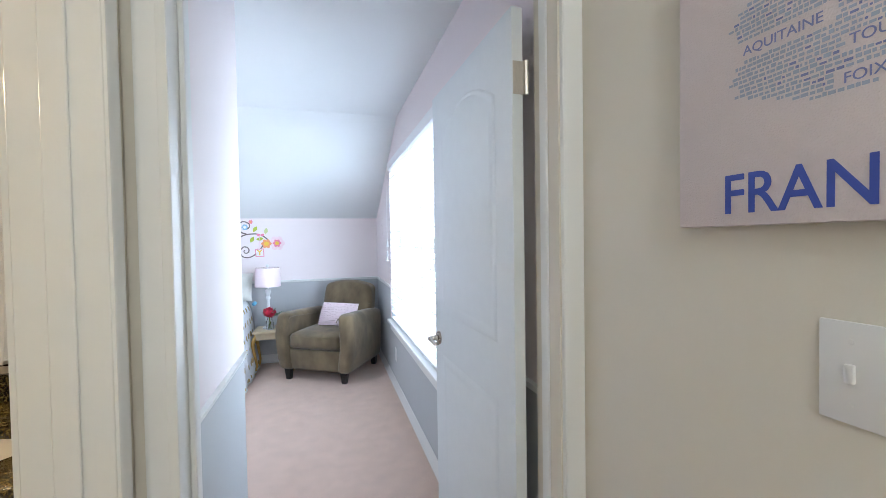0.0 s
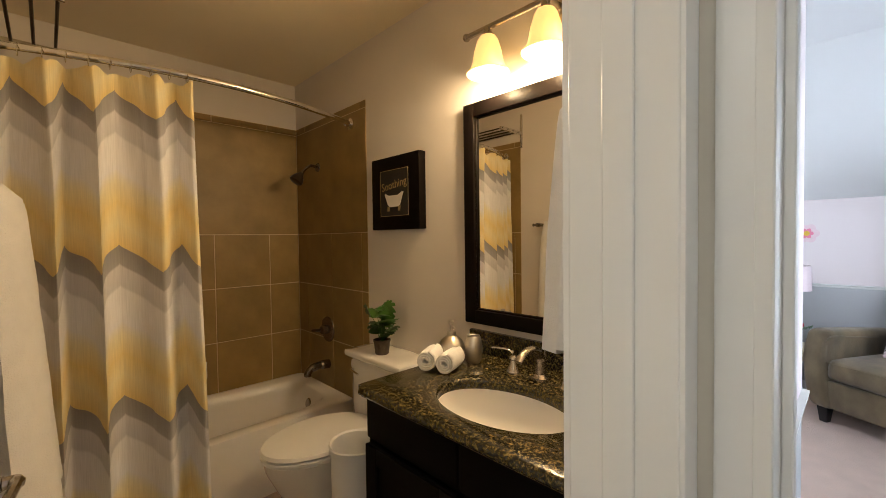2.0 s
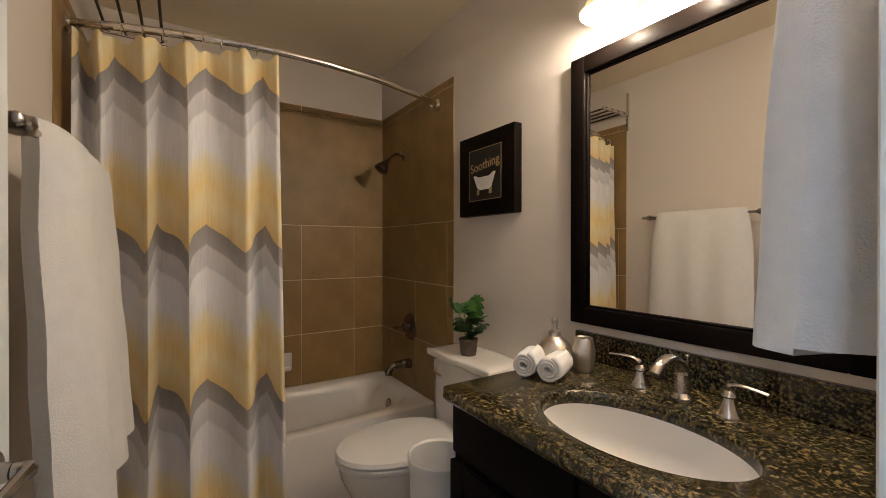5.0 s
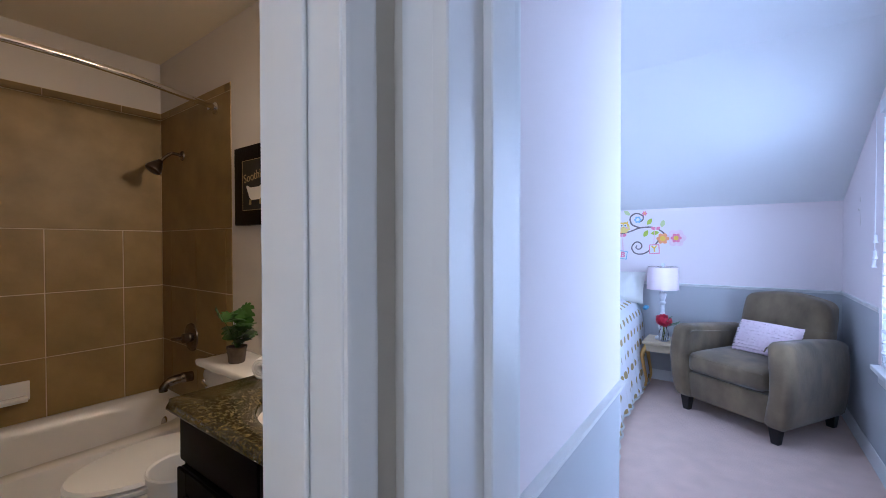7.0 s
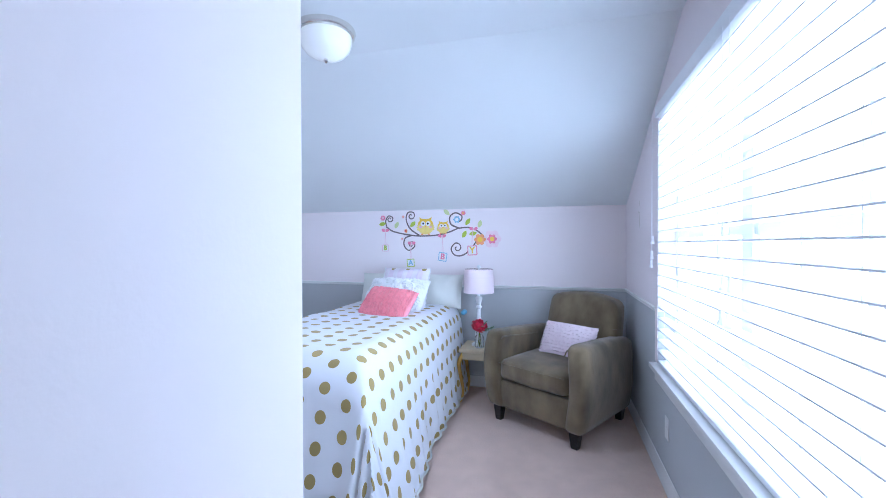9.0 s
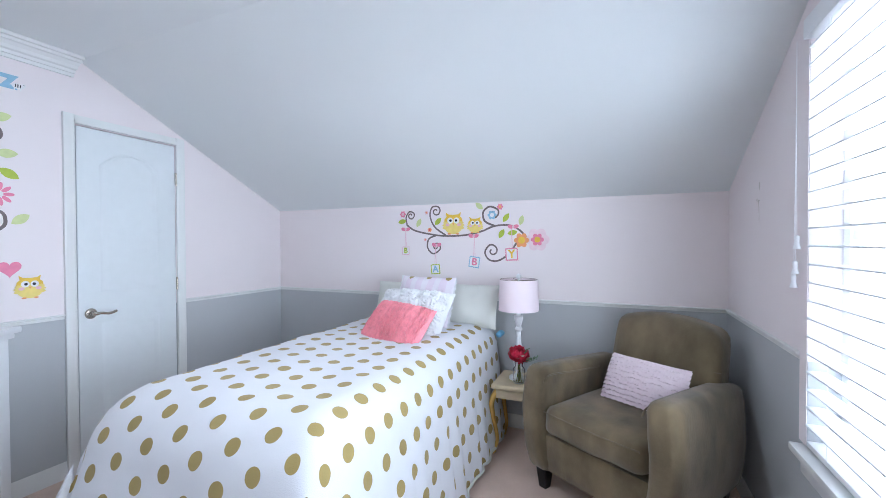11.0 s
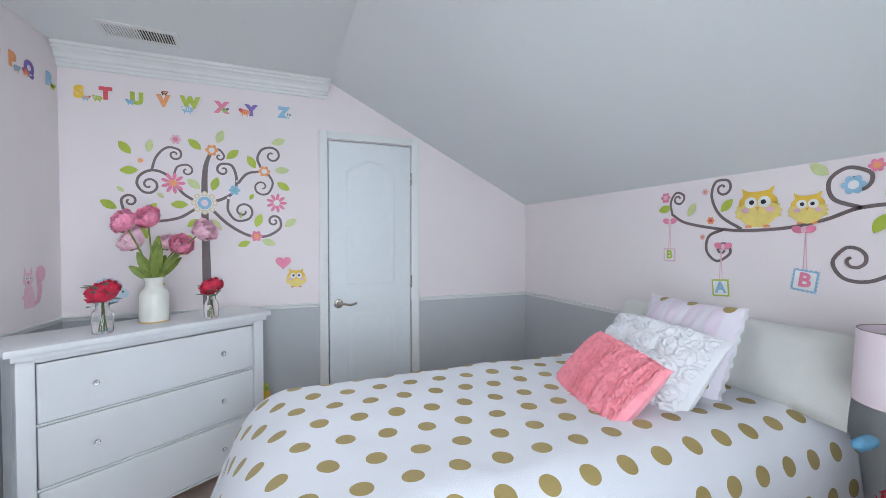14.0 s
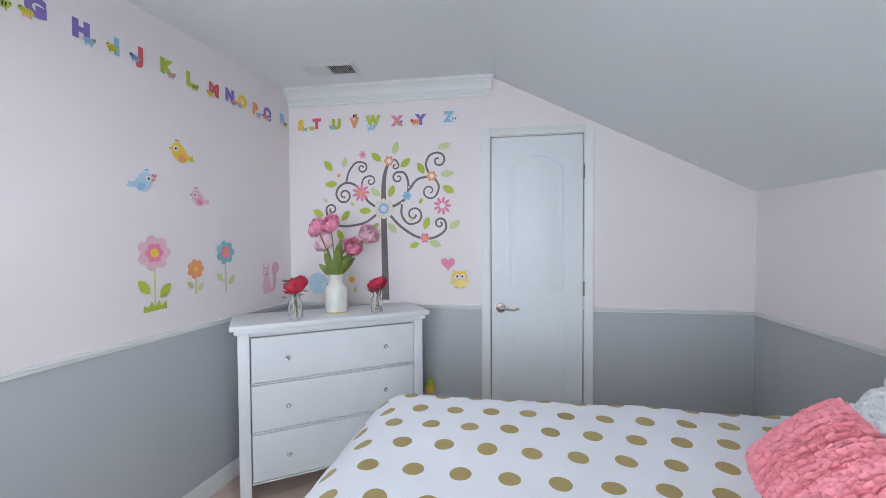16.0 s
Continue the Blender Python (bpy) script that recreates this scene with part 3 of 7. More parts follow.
def ring_moulding(bm, outline, d, flip=1):
    """A raised moulding that runs round a door panel."""
    c = Vector((sum(p[0] for p in outline) / len(outline), sum(p[1] for p in outline) / len(outline)))
    loops = []
    for inset, h in ((0.0, 0.0), (0.008, 0.003), (0.02, 0.0035), (0.034, -0.0), (0.05, 0.002)):
        loop = []
        for u, v in outline:
            w = c - Vector((u, v))
            su = max(-1, min(1, w.x / (abs(outline[1][0] - outline[0][0]) / 2)))
            sv = max(-1, min(1, w.y / (abs(outline[2][1] - outline[0][1]) / 2)))
            loop.append(bm.verts.new((u + inset * su, v + inset * sv, d + flip * h)))
        loops.append(loop)
    n = len(outline)
    for a, b in zip(loops, loops[1:]):
        for k in range(n):
            bm.faces.new((a[k], a[(k + 1) % n], b[(k + 1) % n], b[k]))
    bm.faces.new(loops[-1])


def lever(parent, m, flip, mat_):
    """A lever handle: rose, neck and a curved lever; local x along the door, z out of it."""
    rose = part("rose", lathe([(0.03, 0), (0.032, 0.004), (0.028, 0.01), (0.014, 0.013), (0.012, 0.03), (0.0, 0.032)], 20), mat_, parent, "round satin nickel rose")
    rose.matrix_local = m
    lv = part("handle", tube(bend([(0, 0, 0.03), (0, 0, 0.045), (flip * 0.03, 0.002, 0.05), (flip * 0.075, -0.006, 0.047), (flip * 0.115, 0.004, 0.044)]),
                             [0.011] * 10 + [0.008] * 15, 8), mat_, parent, "satin nickel lever handle")
    lv.matrix_local = m
    return rose


def panel_door(name, m, width, height, label, lever_u, flip, sides=(1,), lever_sides=(1,), lever_v=0.925):
    """A moulded two-panel door; local x across, y up, z out of its face."""
    d = thing(name, m, label, "door", kind="structure")
    part("slab", box((0, 0.008, -0.035), (width, height, 0), 0.002, 1), M_DOOR, d)
    for s in sides:
        depth = 0.0005 if s > 0 else -0.0355
        for v0, v1, arch in ((1.05, height - 0.12, 0.09), (0.22, 0.86, 0)):
            bm = bmesh.new()
            ring_moulding(bm, panel_outline(0.115, width - 0.115, v0, v1, arch), depth, s)
            part("panel", bm, M_DOOR, d, "moulded door panel")
    for s in lever_sides:
        mm = Matrix.Translation((lever_u, lever_v, 0 if s > 0 else -0.035)) @ pose(0, 0, 0, 0 if s > 0 else 180, 0, 0)
        lever(d, mm, flip, M_NICKEL)
    return d


def hinge(parent, u, v, d=0.0):
    part("hinge", add_box(tube([(u, v - 0.045, d + 0.004), (u, v + 0.045, d + 0.004)], 0.0065, 8), (u - 0.003, v - 0.044, d - 0.02), (u + 0.001, v + 0.044, d + 0.002)),
         M_NICKEL, parent, "satin nickel butt hinge")


def frame_at(origin, u, n):
    """A pose whose x is u, y is up and z is n."""
    u, n = Vector(u).normalized(), Vector(n).normalized()
    m = Matrix((u, Vector((0, 0, 1)), n)).transposed().to_4x4()
    m.translation = origin
    return m


closet = panel_door("door_closet", frame_at((X_W + 0.004, CD0 + 0.006, 0), (0, 1, 0), (1, 0, 0)), CD1 - CD0 - 0.012, CDZ - 0.006,
                    "closed white two-panel closet door", 0.06, 1)
for v in (0.25, 1.06, 1.80):
    hinge(closet, CD1 - CD0 - 0.008, v, 0.003)
# bedroom door, open against the window wall: the face seen from the hall looks west
u = Vector((0.515 - 0.535, 1.905 - 1.105, 0)).normalized()
n = Vector((-u.y, u.x, 0))
bdoor = panel_door("door_bedroom", frame_at((0.535, 1.105, 0), u, -n if n.x > 0 else n), 0.8, 2.03,
                   "open white two-panel bedroom door", 0.74, -1, (1, -1), (1, -1))
for v in (0.25, 1.83):
    part("hinge", add_box(tube([(-0.006, v - 0.048, -0.042), (-0.006, v + 0.048, -0.042)], 0.0075, 8), (-0.003, v - 0.046, -0.04), (-0.0003, v + 0.046, -0.003)),
         M_SILVER, bdoor, "satin nickel butt hinge")
    solid("hinge_leaf", box((J1 - 0.0025, 1.058, v - 0.046), (J1, 1.1, v + 0.046), 0.001, 1), M_SILVER, "satin nickel hinge leaf screwed to the jamb", "hinge")
# bathroom door, open towards the south wall
u = Vector((-1.23 + 0.492, 0.298 - 0.16, 0)).normalized()
n = Vector((-u.y, u.x, 0))
panel_door("door_bathroom", frame_at((-0.492, 0.16, 0), u, n if n.y > 0 else -n), 0.75, 2.03, "open white two-panel bathroom door", 0.69, -1, (1,), (1,), 0.968)

# window ------------------------------------------------------------
win = thing("window_1", Matrix.Translation((X_E, (W0 + W1) / 2, WZ0)), "wide white double window behind lowered blinds", "window", kind="structure")
half, hgt = (W1 - W0) / 2, WZ1 - WZ0
fx = 0.09
for lo, hi in (((fx, -half, 0), (fx + 0.045, -half + 0.05, hgt)), ((fx, half - 0.05, 0), (fx + 0.045, half, hgt)),
               ((fx, -half + 0.05, 0), (fx + 0.045, half - 0.05, 0.05)), ((fx, -half + 0.05, hgt - 0.05), (fx + 0.045, half - 0.05, hgt)),
               ((fx, -0.045, 0.05), (fx + 0.045, 0.045, hgt - 0.05))):
    part("window_frame", box(lo, hi, 0.004, 1), M_TRIM, win)
for s in (-1, 1):
    a, b = (0.045, half - 0.05) if s > 0 else (-half + 0.05, -0.045)
    part("meeting_rail", box((fx + 0.005, a, hgt / 2 - 0.02), (fx + 0.04, b, hgt / 2 + 0.02), 0.003, 1), M_TRIM, win)
    for lo, hi in ((0.05, hgt / 2 - 0.02), (hgt / 2 + 0.02, hgt - 0.05)):
        p = part("pane", box((fx + 0.02, a, lo), (fx + 0.024, b, hi)), M_GLASS, win, "clear window pane")
        p.visible_shadow = False
    for k in (1, 2):
        yy = a + (b - a) * k / 3
        part("muntin", box((fx + 0.012, yy - 0.009, 0.05), (fx + 0.032, yy + 0.009, hgt - 0.05), 0.002, 1), M_TRIM, win)
part("window_sill", box((-0.045, -half - 0.03, -0.028), (0.09, half + 0.03, 0.0), 0.006), M_TRIM, win, "white window stool")
part("apron", box((-0.016, -half - 0.01, -0.095), (-0.0005, half + 0.01, -0.028), 0.004), M_TRIM, win, "white moulded apron")

M_REVEAL = mat("pink_reveal_paint", PINK_PAINT, 0.7, var=0.015, scale=2, bump=0.03, bscale=140)
for y0, y1 in ((W1 + 0.001, W1 + 0.06), (W0 - 0.06, W0 - 0.001)):
    structure("window_trim", box((X_E - 0.004, y0, WZ0 + 0.001), (X_E - 0.0005, y1, WZ1), 0.001, 1), M_REVEAL, "pale pink painted strip beside the window", "trim")
blind = thing("window_blind", Matrix.Translation((X_E + 0.022, (W0 + W1) / 2, WZ0)), "white two-inch faux wood blind, lowered with open slats", "blind")
part("headrail", box((-0.045, -half + 0.004, hgt - 0.07), (0.03, half - 0.004, hgt - 0.002), 0.004), M_SLAT, blind, "white headrail valance")
part("bottom_rail", box((-0.027, -half + 0.006, 0.004), (0.027, half - 0.006, 0.024), 0.005), M_SLAT, blind)
slat = bmesh.new()
for k in range(7):
    w0, w1 = -0.03 + 0.06 * k / 7, -0.03 + 0.06 * (k + 1) / 7
    c0, c1 = 0.0035 * (1 - (w0 / 0.03) ** 2), 0.0035 * (1 - (w1 / 0.03) ** 2)
    add = [slat.verts.new(p) for p in ((w0, -half + 0.008, c0), (w1, -half + 0.008, c1), (w1, half - 0.008, c1), (w0, half - 0.008, c0),
                                      (w0, -half + 0.008, c0 + 0.005), (w1, -half + 0.008, c1 + 0.005), (w1, half - 0.008, c1 + 0.005), (w0, half - 0.008, c0 + 0.005))]
    for q in ((3, 2, 1, 0), (4, 5, 6, 7), (0, 1, 5, 4), (2, 3, 7, 6)):
        slat.faces.new([add[i] for i in q])
    if k == 0:
        slat.faces.new([add[i] for i in (0, 4, 7, 3)])
    if k == 6:
        slat.faces.new([add[i] for i in (1, 2, 6, 5)])
bmesh.ops.remove_doubles(slat, verts=slat.verts, dist=1e-5)
slat_me = mesh_of("slat", slat, M_SLAT, False)
count = 22
for k in range(count):
    s = new("slat", slat_me)
    s.parent = blind
    s.matrix_local = pose(0, 0, 0.0755 + 0.0625 * k, 0, 1.5, 0)
for yy in (-half + 0.16, -0.32, 0.32, half - 0.16):
    for dx in (-0.028, 0.028):
        part("ladder_cord", tube([(dx, yy, 0.02), (dx, yy, hgt - 0.07)], 0.0011, 5), M_CORD, blind)


def pull_cord(y, drops, knots=False):
    c = thing("pull_cord", Matrix.Translation((X_E - 0.03, y, 0)), "white blind pull cord with plastic tassels", "blind cord")
    for i, z in enumerate(drops):
        dy = 0.013 * (i - len(drops) // 2)
        part("cord", tube(bend([(0, 0, 2.05), (0, dy * 0.3, (2.05 + z) / 2), (0, dy, z)]), 0.001, 5), M_CORD, c)
        part("tassel", lathe([(0.004, 0.048), (0.0085, 0.044), (0.0075, 0.02), (0.0125, 0.0), (0.0, 0.0)], 10, (0, dy, z - 0.045)), M_TASSEL, c)
    if knots:
        pts = [(0.012 * math.sin(k * 2.1), 0.014 * math.cos(k * 1.7), 1.62 - 0.16 * abs(math.sin(k * 0.9))) for k in range(14)]
        part("cord_knot", tube(bend(pts, 4), 0.0011, 5), M_CORD, c, "tangled knot of cord")
    return c


pull_cord(2.158, (1.415, 1.395, 1.355, 1.345, 1.245), True)
pull_cord(3.955, (1.36, 1.27, 1.22))
pull_cord(2.92, (1.2, 1.08))
pull_cord(2.86, (1.2, 1.08))
# outside
ground = structure("ground", box((0.9, -60, -3.2), (120, 70, -3.0)), mat("lawn", (0.06, 0.09, 0.03), 0.95, var=0.3, scale=0.4), "lawn and street far below the window", "ground")
nb = thing("house", Matrix.Translation((22, 8, -3.0)), "pale two-storey house across the street", "house")
part("wall", box((0, -7, 0), (8, 7, 5.5)), M_FACADE, nb)
bm = bmesh.new()
yz_prism(bm, [(-7.6, 5.4), (7.6, 5.4), (0, 8.4)], -0.5, 8.5)
part("roof", bm, mat("roof_shingle", (0.16, 0.15, 0.15), 0.9), nb, smooth=False)
for yy in (-4.5, 0, 4.5):
    for zz in (1.0, 3.6):
        part("window", box((-0.05, yy - 0.5, zz), (0.02, yy + 0.5, zz + 1.3)), mat("dark_pane", (0.03, 0.035, 0.04), 0.1), nb)

# ---------------------------------------------------------------- bedroom furniture


def cushion(width, height, thick, seed=0, n=26, puff=0.5, corner=0.06, wrinkle=0.004, ruffle=0.0, rscale=40.0, uv=False, stripe=0.0):
    """A stuffed pillow standing in its x-y plane, thick along z, with pinched corners and puckered cloth."""
    bm = bmesh.new()
    layer = bm.loops.layers.uv.new("cloth") if uv else None
    nx, ny = n, max(8, int(n * height / width))
    grids = []
    for s in (1, -1):
        g = []
        for j in range(ny + 1):
            row = []
            for i in range(nx + 1):
                a, b = 2 * i / nx - 1, 2 * j / ny - 1
                edge = max(0.0, (1 - abs(a) ** 2.7) * (1 - abs(b) ** 2.7)) ** puff
                pinch = 1 - corner * (abs(b) ** 2) * (1 - abs(a) ** 3) * 0.6
                pinch_y = 1 - corner * (abs(a) ** 2) * (1 - abs(b) ** 3) * 0.6
                x, y = a * width / 2 * pinch_y, b * height / 2 * pinch
                q = Vector((x * 9 + seed, y * 9, s * 3.0))
                z = s * (thick / 2 * edge + wrinkle * noise.noise(q * 1.3) * edge)
                if ruffle and edge > 0.02:
                    r = abs(noise.noise(Vector((x * rscale * 0.55, y * rscale * 1.5, s * 7 + seed)))) + 0.5 * noise.noise(Vector((x * rscale, y * rscale * 2.2, seed)))
                    z += s * ruffle * r * min(1, edge * 2)
                    x += ruffle * 0.5 * noise.noise(Vector((x * rscale, y * rscale, seed + 4)))
                z += s * stripe * edge * math.sin(x * 150 + 1.2 * math.sin(y * 30))
                row.append(bm.verts.new((x, y, z)))
            g.append(row)
        grids.append(g)
    for s, g in zip((1, -1), grids):
        for j in range(ny):
            for i in range(nx):
                q = [g[j][i], g[j][i + 1], g[j + 1][i + 1], g[j + 1][i]]
                f = bm.faces.new(q if s > 0 else q[::-1])
                if uv:
                    for lp in f.loops:
                        lp[layer].uv = (lp.vert.co.x + 5, lp.vert.co.y + 5)
    bmesh.ops.remove_doubles(bm, verts=bm.verts, dist=width / n * 0.12)
    return bm


def ruffled_front(width, height, thick, relief, n=110):
    """The sewn front of a pillow: a puffed sheet with a cloth relief given as a function of x and y."""
    bm = bmesh.new()
    ny = int(n * height / width)
    grid = []
    for j in range(ny + 1):
        row = []
        for i in range(n + 1):
            a, b = 0.97 * (2 * i / n - 1), 0.97 * (2 * j / ny - 1)
            edge = max(0.0, (1 - abs(a) ** 2.7) * (1 - abs(b) ** 2.7)) ** 0.5
            x, y = a * width / 2, b * height / 2
            dz, sx, sy = relief(x, y)
            row.append(bm.verts.new((x + sx, y + sy, thick / 2 * edge + 0.003 + dz * min(1, 0.25 + 2 * edge))))
        grid.append(row)
    for r0, r1 in zip(grid, grid[1:]):
        for i in range(n):
            bm.faces.new((r0[i], r0[i + 1], r1[i + 1], r1[i]))
    return bm


def rosettes(x, y):
    """Spiralled folds round staggered rosette centres."""
    best = None
    for j in range(-3, 4):
        for i in range(-4, 5):
            cx, cy = 0.088 * (i + 0.5 * (j % 2)), 0.078 * j
            cx, cy = cx + 0.014 * math.sin(3.1 * i + 5 * j), cy + 0.012 * math.cos(2.3 * i + 4 * j)
            d = math.hypot(x - cx, y - cy)
            if best is None or d < best[0]:
                best = (d, math.atan2(y - cy, x - cx), i * 1.7 + j)
    d, a, k = best
    wob = noise.noise(Vector((x * 55, y * 55, 1.0)))
    return 0.024 * max(0, 1 - (d / 0.058) ** 2) + 0.005 * math.sin(d * 330 + a + k + 2.5 * wob) + 0.006 * wob + 0.004 * noise.noise(Vector((x * 140, y * 140, 5))), 0.004 * wob, 0.004 * noise.noise(Vector((x * 50, y * 50, 9)))


# bed ---------------------------------------------------------------
BX0, BX1, BY0, BY1, BZ = -1.735, -0.735, 3.03, 4.95, 0.785
bed = thing("bed", Matrix.Translation(((BX0 + BX1) / 2, (BY0 + BY1) / 2, 0)), "made-up twin bed on a dark metal frame", "bed")
bw, bl = (BX1 - BX0) / 2, (BY1 - BY0) / 2
part("mattress", box((-bw - 0.05, -bl + 0.12, 0.50), (bw - 0.15, bl - 0.01, 0.71), 0.05, 3), M_CREAMCLOTH, bed, "cream mattress under the duvet")
part("box_spring", box((-bw + 0.05, -bl + 0.06, 0.26), (bw - 0.09, bl - 0.02, 0.495), 0.03, 2), M_CREAMCLOTH, bed)
for lo, hi in (((-bw + 0.05, -bl + 0.06, 0.22), (bw - 0.05, -bl + 0.1, 0.258)), ((-bw + 0.05, bl - 0.06, 0.22), (bw - 0.05, bl - 0.02, 0.258)),
               ((-bw + 0.05, -bl + 0.1, 0.22), (-bw + 0.09, bl - 0.06, 0.258)), ((bw - 0.09, -bl + 0.1, 0.22), (bw - 0.05, bl - 0.06, 0.258))):
    part("frame_rail", box(lo, hi, 0.003, 1), M_BLACKLEG, bed, "black metal frame rail")
for sx in (-1, 1):
    for sy in (-1, 1):
        part("leg", lathe([(0.022, 0), (0.026, 0.02), (0.02, 0.04), (0.018, 0.22)], 12, (sx * (bw - 0.08), sy * (bl - 0.1), 0)), M_BLACKLEG, bed, "black bed leg")


def duvet_mesh():
    """A comforter over the bed: flat crowned top, rounded shoulders, wavy drops on three sides."""
    bm = bmesh.new()
    layer = bm.loops.layers.uv.new("cloth")
    west, east, foot, drop = 0.605, 0.45, 1.015, 0.74
    ulist = [-west - drop + k * (west + east + 2 * drop) / 110 for k in range(111)]
    vlist = [-foot - drop + k * (foot + bl + drop) / 104 for k in range(105)]

    def fold(a, half, r, flare):
        """How far out and how far below the top a cloth point lies that is a metres from the middle."""
        if a <= half - r:
            return a, 0.0
        arc = (a - (half - r)) / r
        end = 1.4
        if arc < end:
            return half - r + r * math.sin(arc), r * (1 - math.cos(arc))
        rest = (a - (half - r)) - end * r
        return half - r + r * math.sin(end) + rest * flare, r * (1 - math.cos(end)) + rest * 0.985
    grid = []
    for v in vlist:
        row = []
        for u_ in ulist:
            near = max(0.0, min(1.0, (-v - 0.2) / 0.7))
            if u_ < 0:
                x, dx = fold(-u_, west, 0.12, 0.08 + 0.16 * near)
                x = -x
            else:
                x, dx = fold(u_, east, 0.17, 0.1 + 0.16 * near)
            if v > 0:
                y, dy = v, 0.0
            else:
                y, dy = fold(-v, foot, 0.26, 0.36)
                y = -y
            if dx > 0.25 and dy > 0.25:
                d = max(dx, dy)
                x *= 1 - 0.04 * min(dx, dy)
                y *= 1 - 0.02 * min(dx, dy)
            else:
                d = max(dx, dy) + 0.35 * min(dx, dy)
            z = 0.776 - d
            hang = min(1.0, max(0.0, d - 0.12) / 0.5)
            if dx > dy:
                x += math.copysign(hang * (0.02 * math.sin(v * 14 + 0.8 * math.sin(v * 5)) + 0.012 * math.sin(v * 31)), x)
            elif dy > 0:
                y -= hang * (0.02 * math.sin(u_ * 13 + 1.0) + 0.01 * math.sin(u_ * 29))
            # soft crumples that run down over the foot and the shoulders
            crease = 0.007 * noise.noise(Vector((x * 9 + y * 3, y * 2.2, 7.0))) * min(1.0, d / 0.06)
            z += (1 - hang) * (0.01 * noise.noise(Vector((x * 3.1, y * 3.1, 0.3))) + 0.005 * noise.noise(Vector((x * 9, y * 13, 2)))) + crease
            row.append(bm.verts.new((x, y, max(0.035, z))))
        grid.append(row)
    nu = len(ulist)
    for j in range(len(vlist) - 1):
        for i in range(nu - 1):
            f = bm.faces.new((grid[j][i], grid[j][i + 1], grid[j + 1][i + 1], grid[j + 1][i]))
            for lp, (jj, ii) in zip(f.loops, ((j, i), (j, i + 1), (j + 1, i + 1), (j + 1, i))):
                lp[layer].uv = (vlist[jj] + 13.2728, ulist[ii] + 12.6248)
    edge = [row[0].co.copy() for row in grid[::-1]] + [v.co.copy() for v in grid[0][1:-1]] + [row[-1].co.copy() for row in grid]
    return bm, edge


duvet_set = thing("duvet", bed.matrix_world.copy(), "white comforter with gold polka dots, draped over the bed", "bedding")
duvet_cloth, duvet_edge = duvet_mesh()
duvet = part("cover", duvet_cloth, M_DUVET, duvet_set)
part("hem", tube(duvet_edge, 0.007, 6), M_CREAMCLOTH, duvet_set, "stitched white hem")
thick = duvet.modifiers.new("thickness", "SOLIDIFY")
thick.thickness, thick.offset = 0.012, -1


def lean(x, y, z, back, turn, roll=0.0):
    """A pillow that stands at z, leaning back by degrees, turned about the upright; its face looks to -y at turn 0."""
    return Matrix.Translation((x, y, z)) @ pose(0, 0, 0, 0, 0, turn) @ pose(0, 0, 0, 90 - back, 0, 0) @ pose(0, 0, 0, 0, 0, roll)


for x, y, t in ((-1.46, 4.87, 4), (-1.02, 4.87, -4)):
    solid("pillow", cushion(0.54, 0.31, 0.16, seed=x, wrinkle=0.012), M_CREAMCLOTH, "plump cream pillow standing against the wall", "pillow",
          lean(x, y, 0.895, 18, t), group="cream bed pillows")
lp_ = thing("pillow", lean(-1.245, 4.70, 0.925, 22, -6), "lilac and white ruched pillow with gold dots", "pillow")
part("cover", cushion(0.44, 0.38, 0.15, seed=5, wrinkle=0.012, uv=True, n=60, stripe=0.002), M_LILAC, lp_)
for s_ in (-1, 1):
    fr = bmesh.new()
    pts = [[], []]
    for k in range(41):
        y = -0.19 + 0.38 * k / 40
        for q, w in enumerate((0.0, 0.022)):
            pts[q].append(fr.verts.new((s_ * (0.208 + w + 0.002 * math.sin(k * 1.9)), y, 0.006 * math.sin(k * 1.3 + q) * q)))
    for k in range(40):
        fr.faces.new((pts[0][k], pts[0][k + 1], pts[1][k + 1], pts[1][k]))
    part("frill", fr, M_WHITERUFF, lp_, "narrow white frilled edge")
wp = thing("pillow", lean(-1.262, 4.52, 0.852, 38, -10), "white pillow covered with cloth rosettes", "pillow")
part("cover", cushion(0.57, 0.39, 0.15, seed=9, n=40), M_WHITERUFF, wp)
part("rosette_front", ruffled_front(0.56, 0.385, 0.152, rosettes, 130), M_WHITERUFF, wp, "sewn white rosette front")
pp = thing("pillow", lean(-1.222, 4.28, 0.838, 43, -13, -4), "coral pink lumbar pillow covered with ruffles", "pillow")
part("cover", cushion(0.45, 0.3, 0.13, seed=2, n=44), M_PINKRUFF, pp)


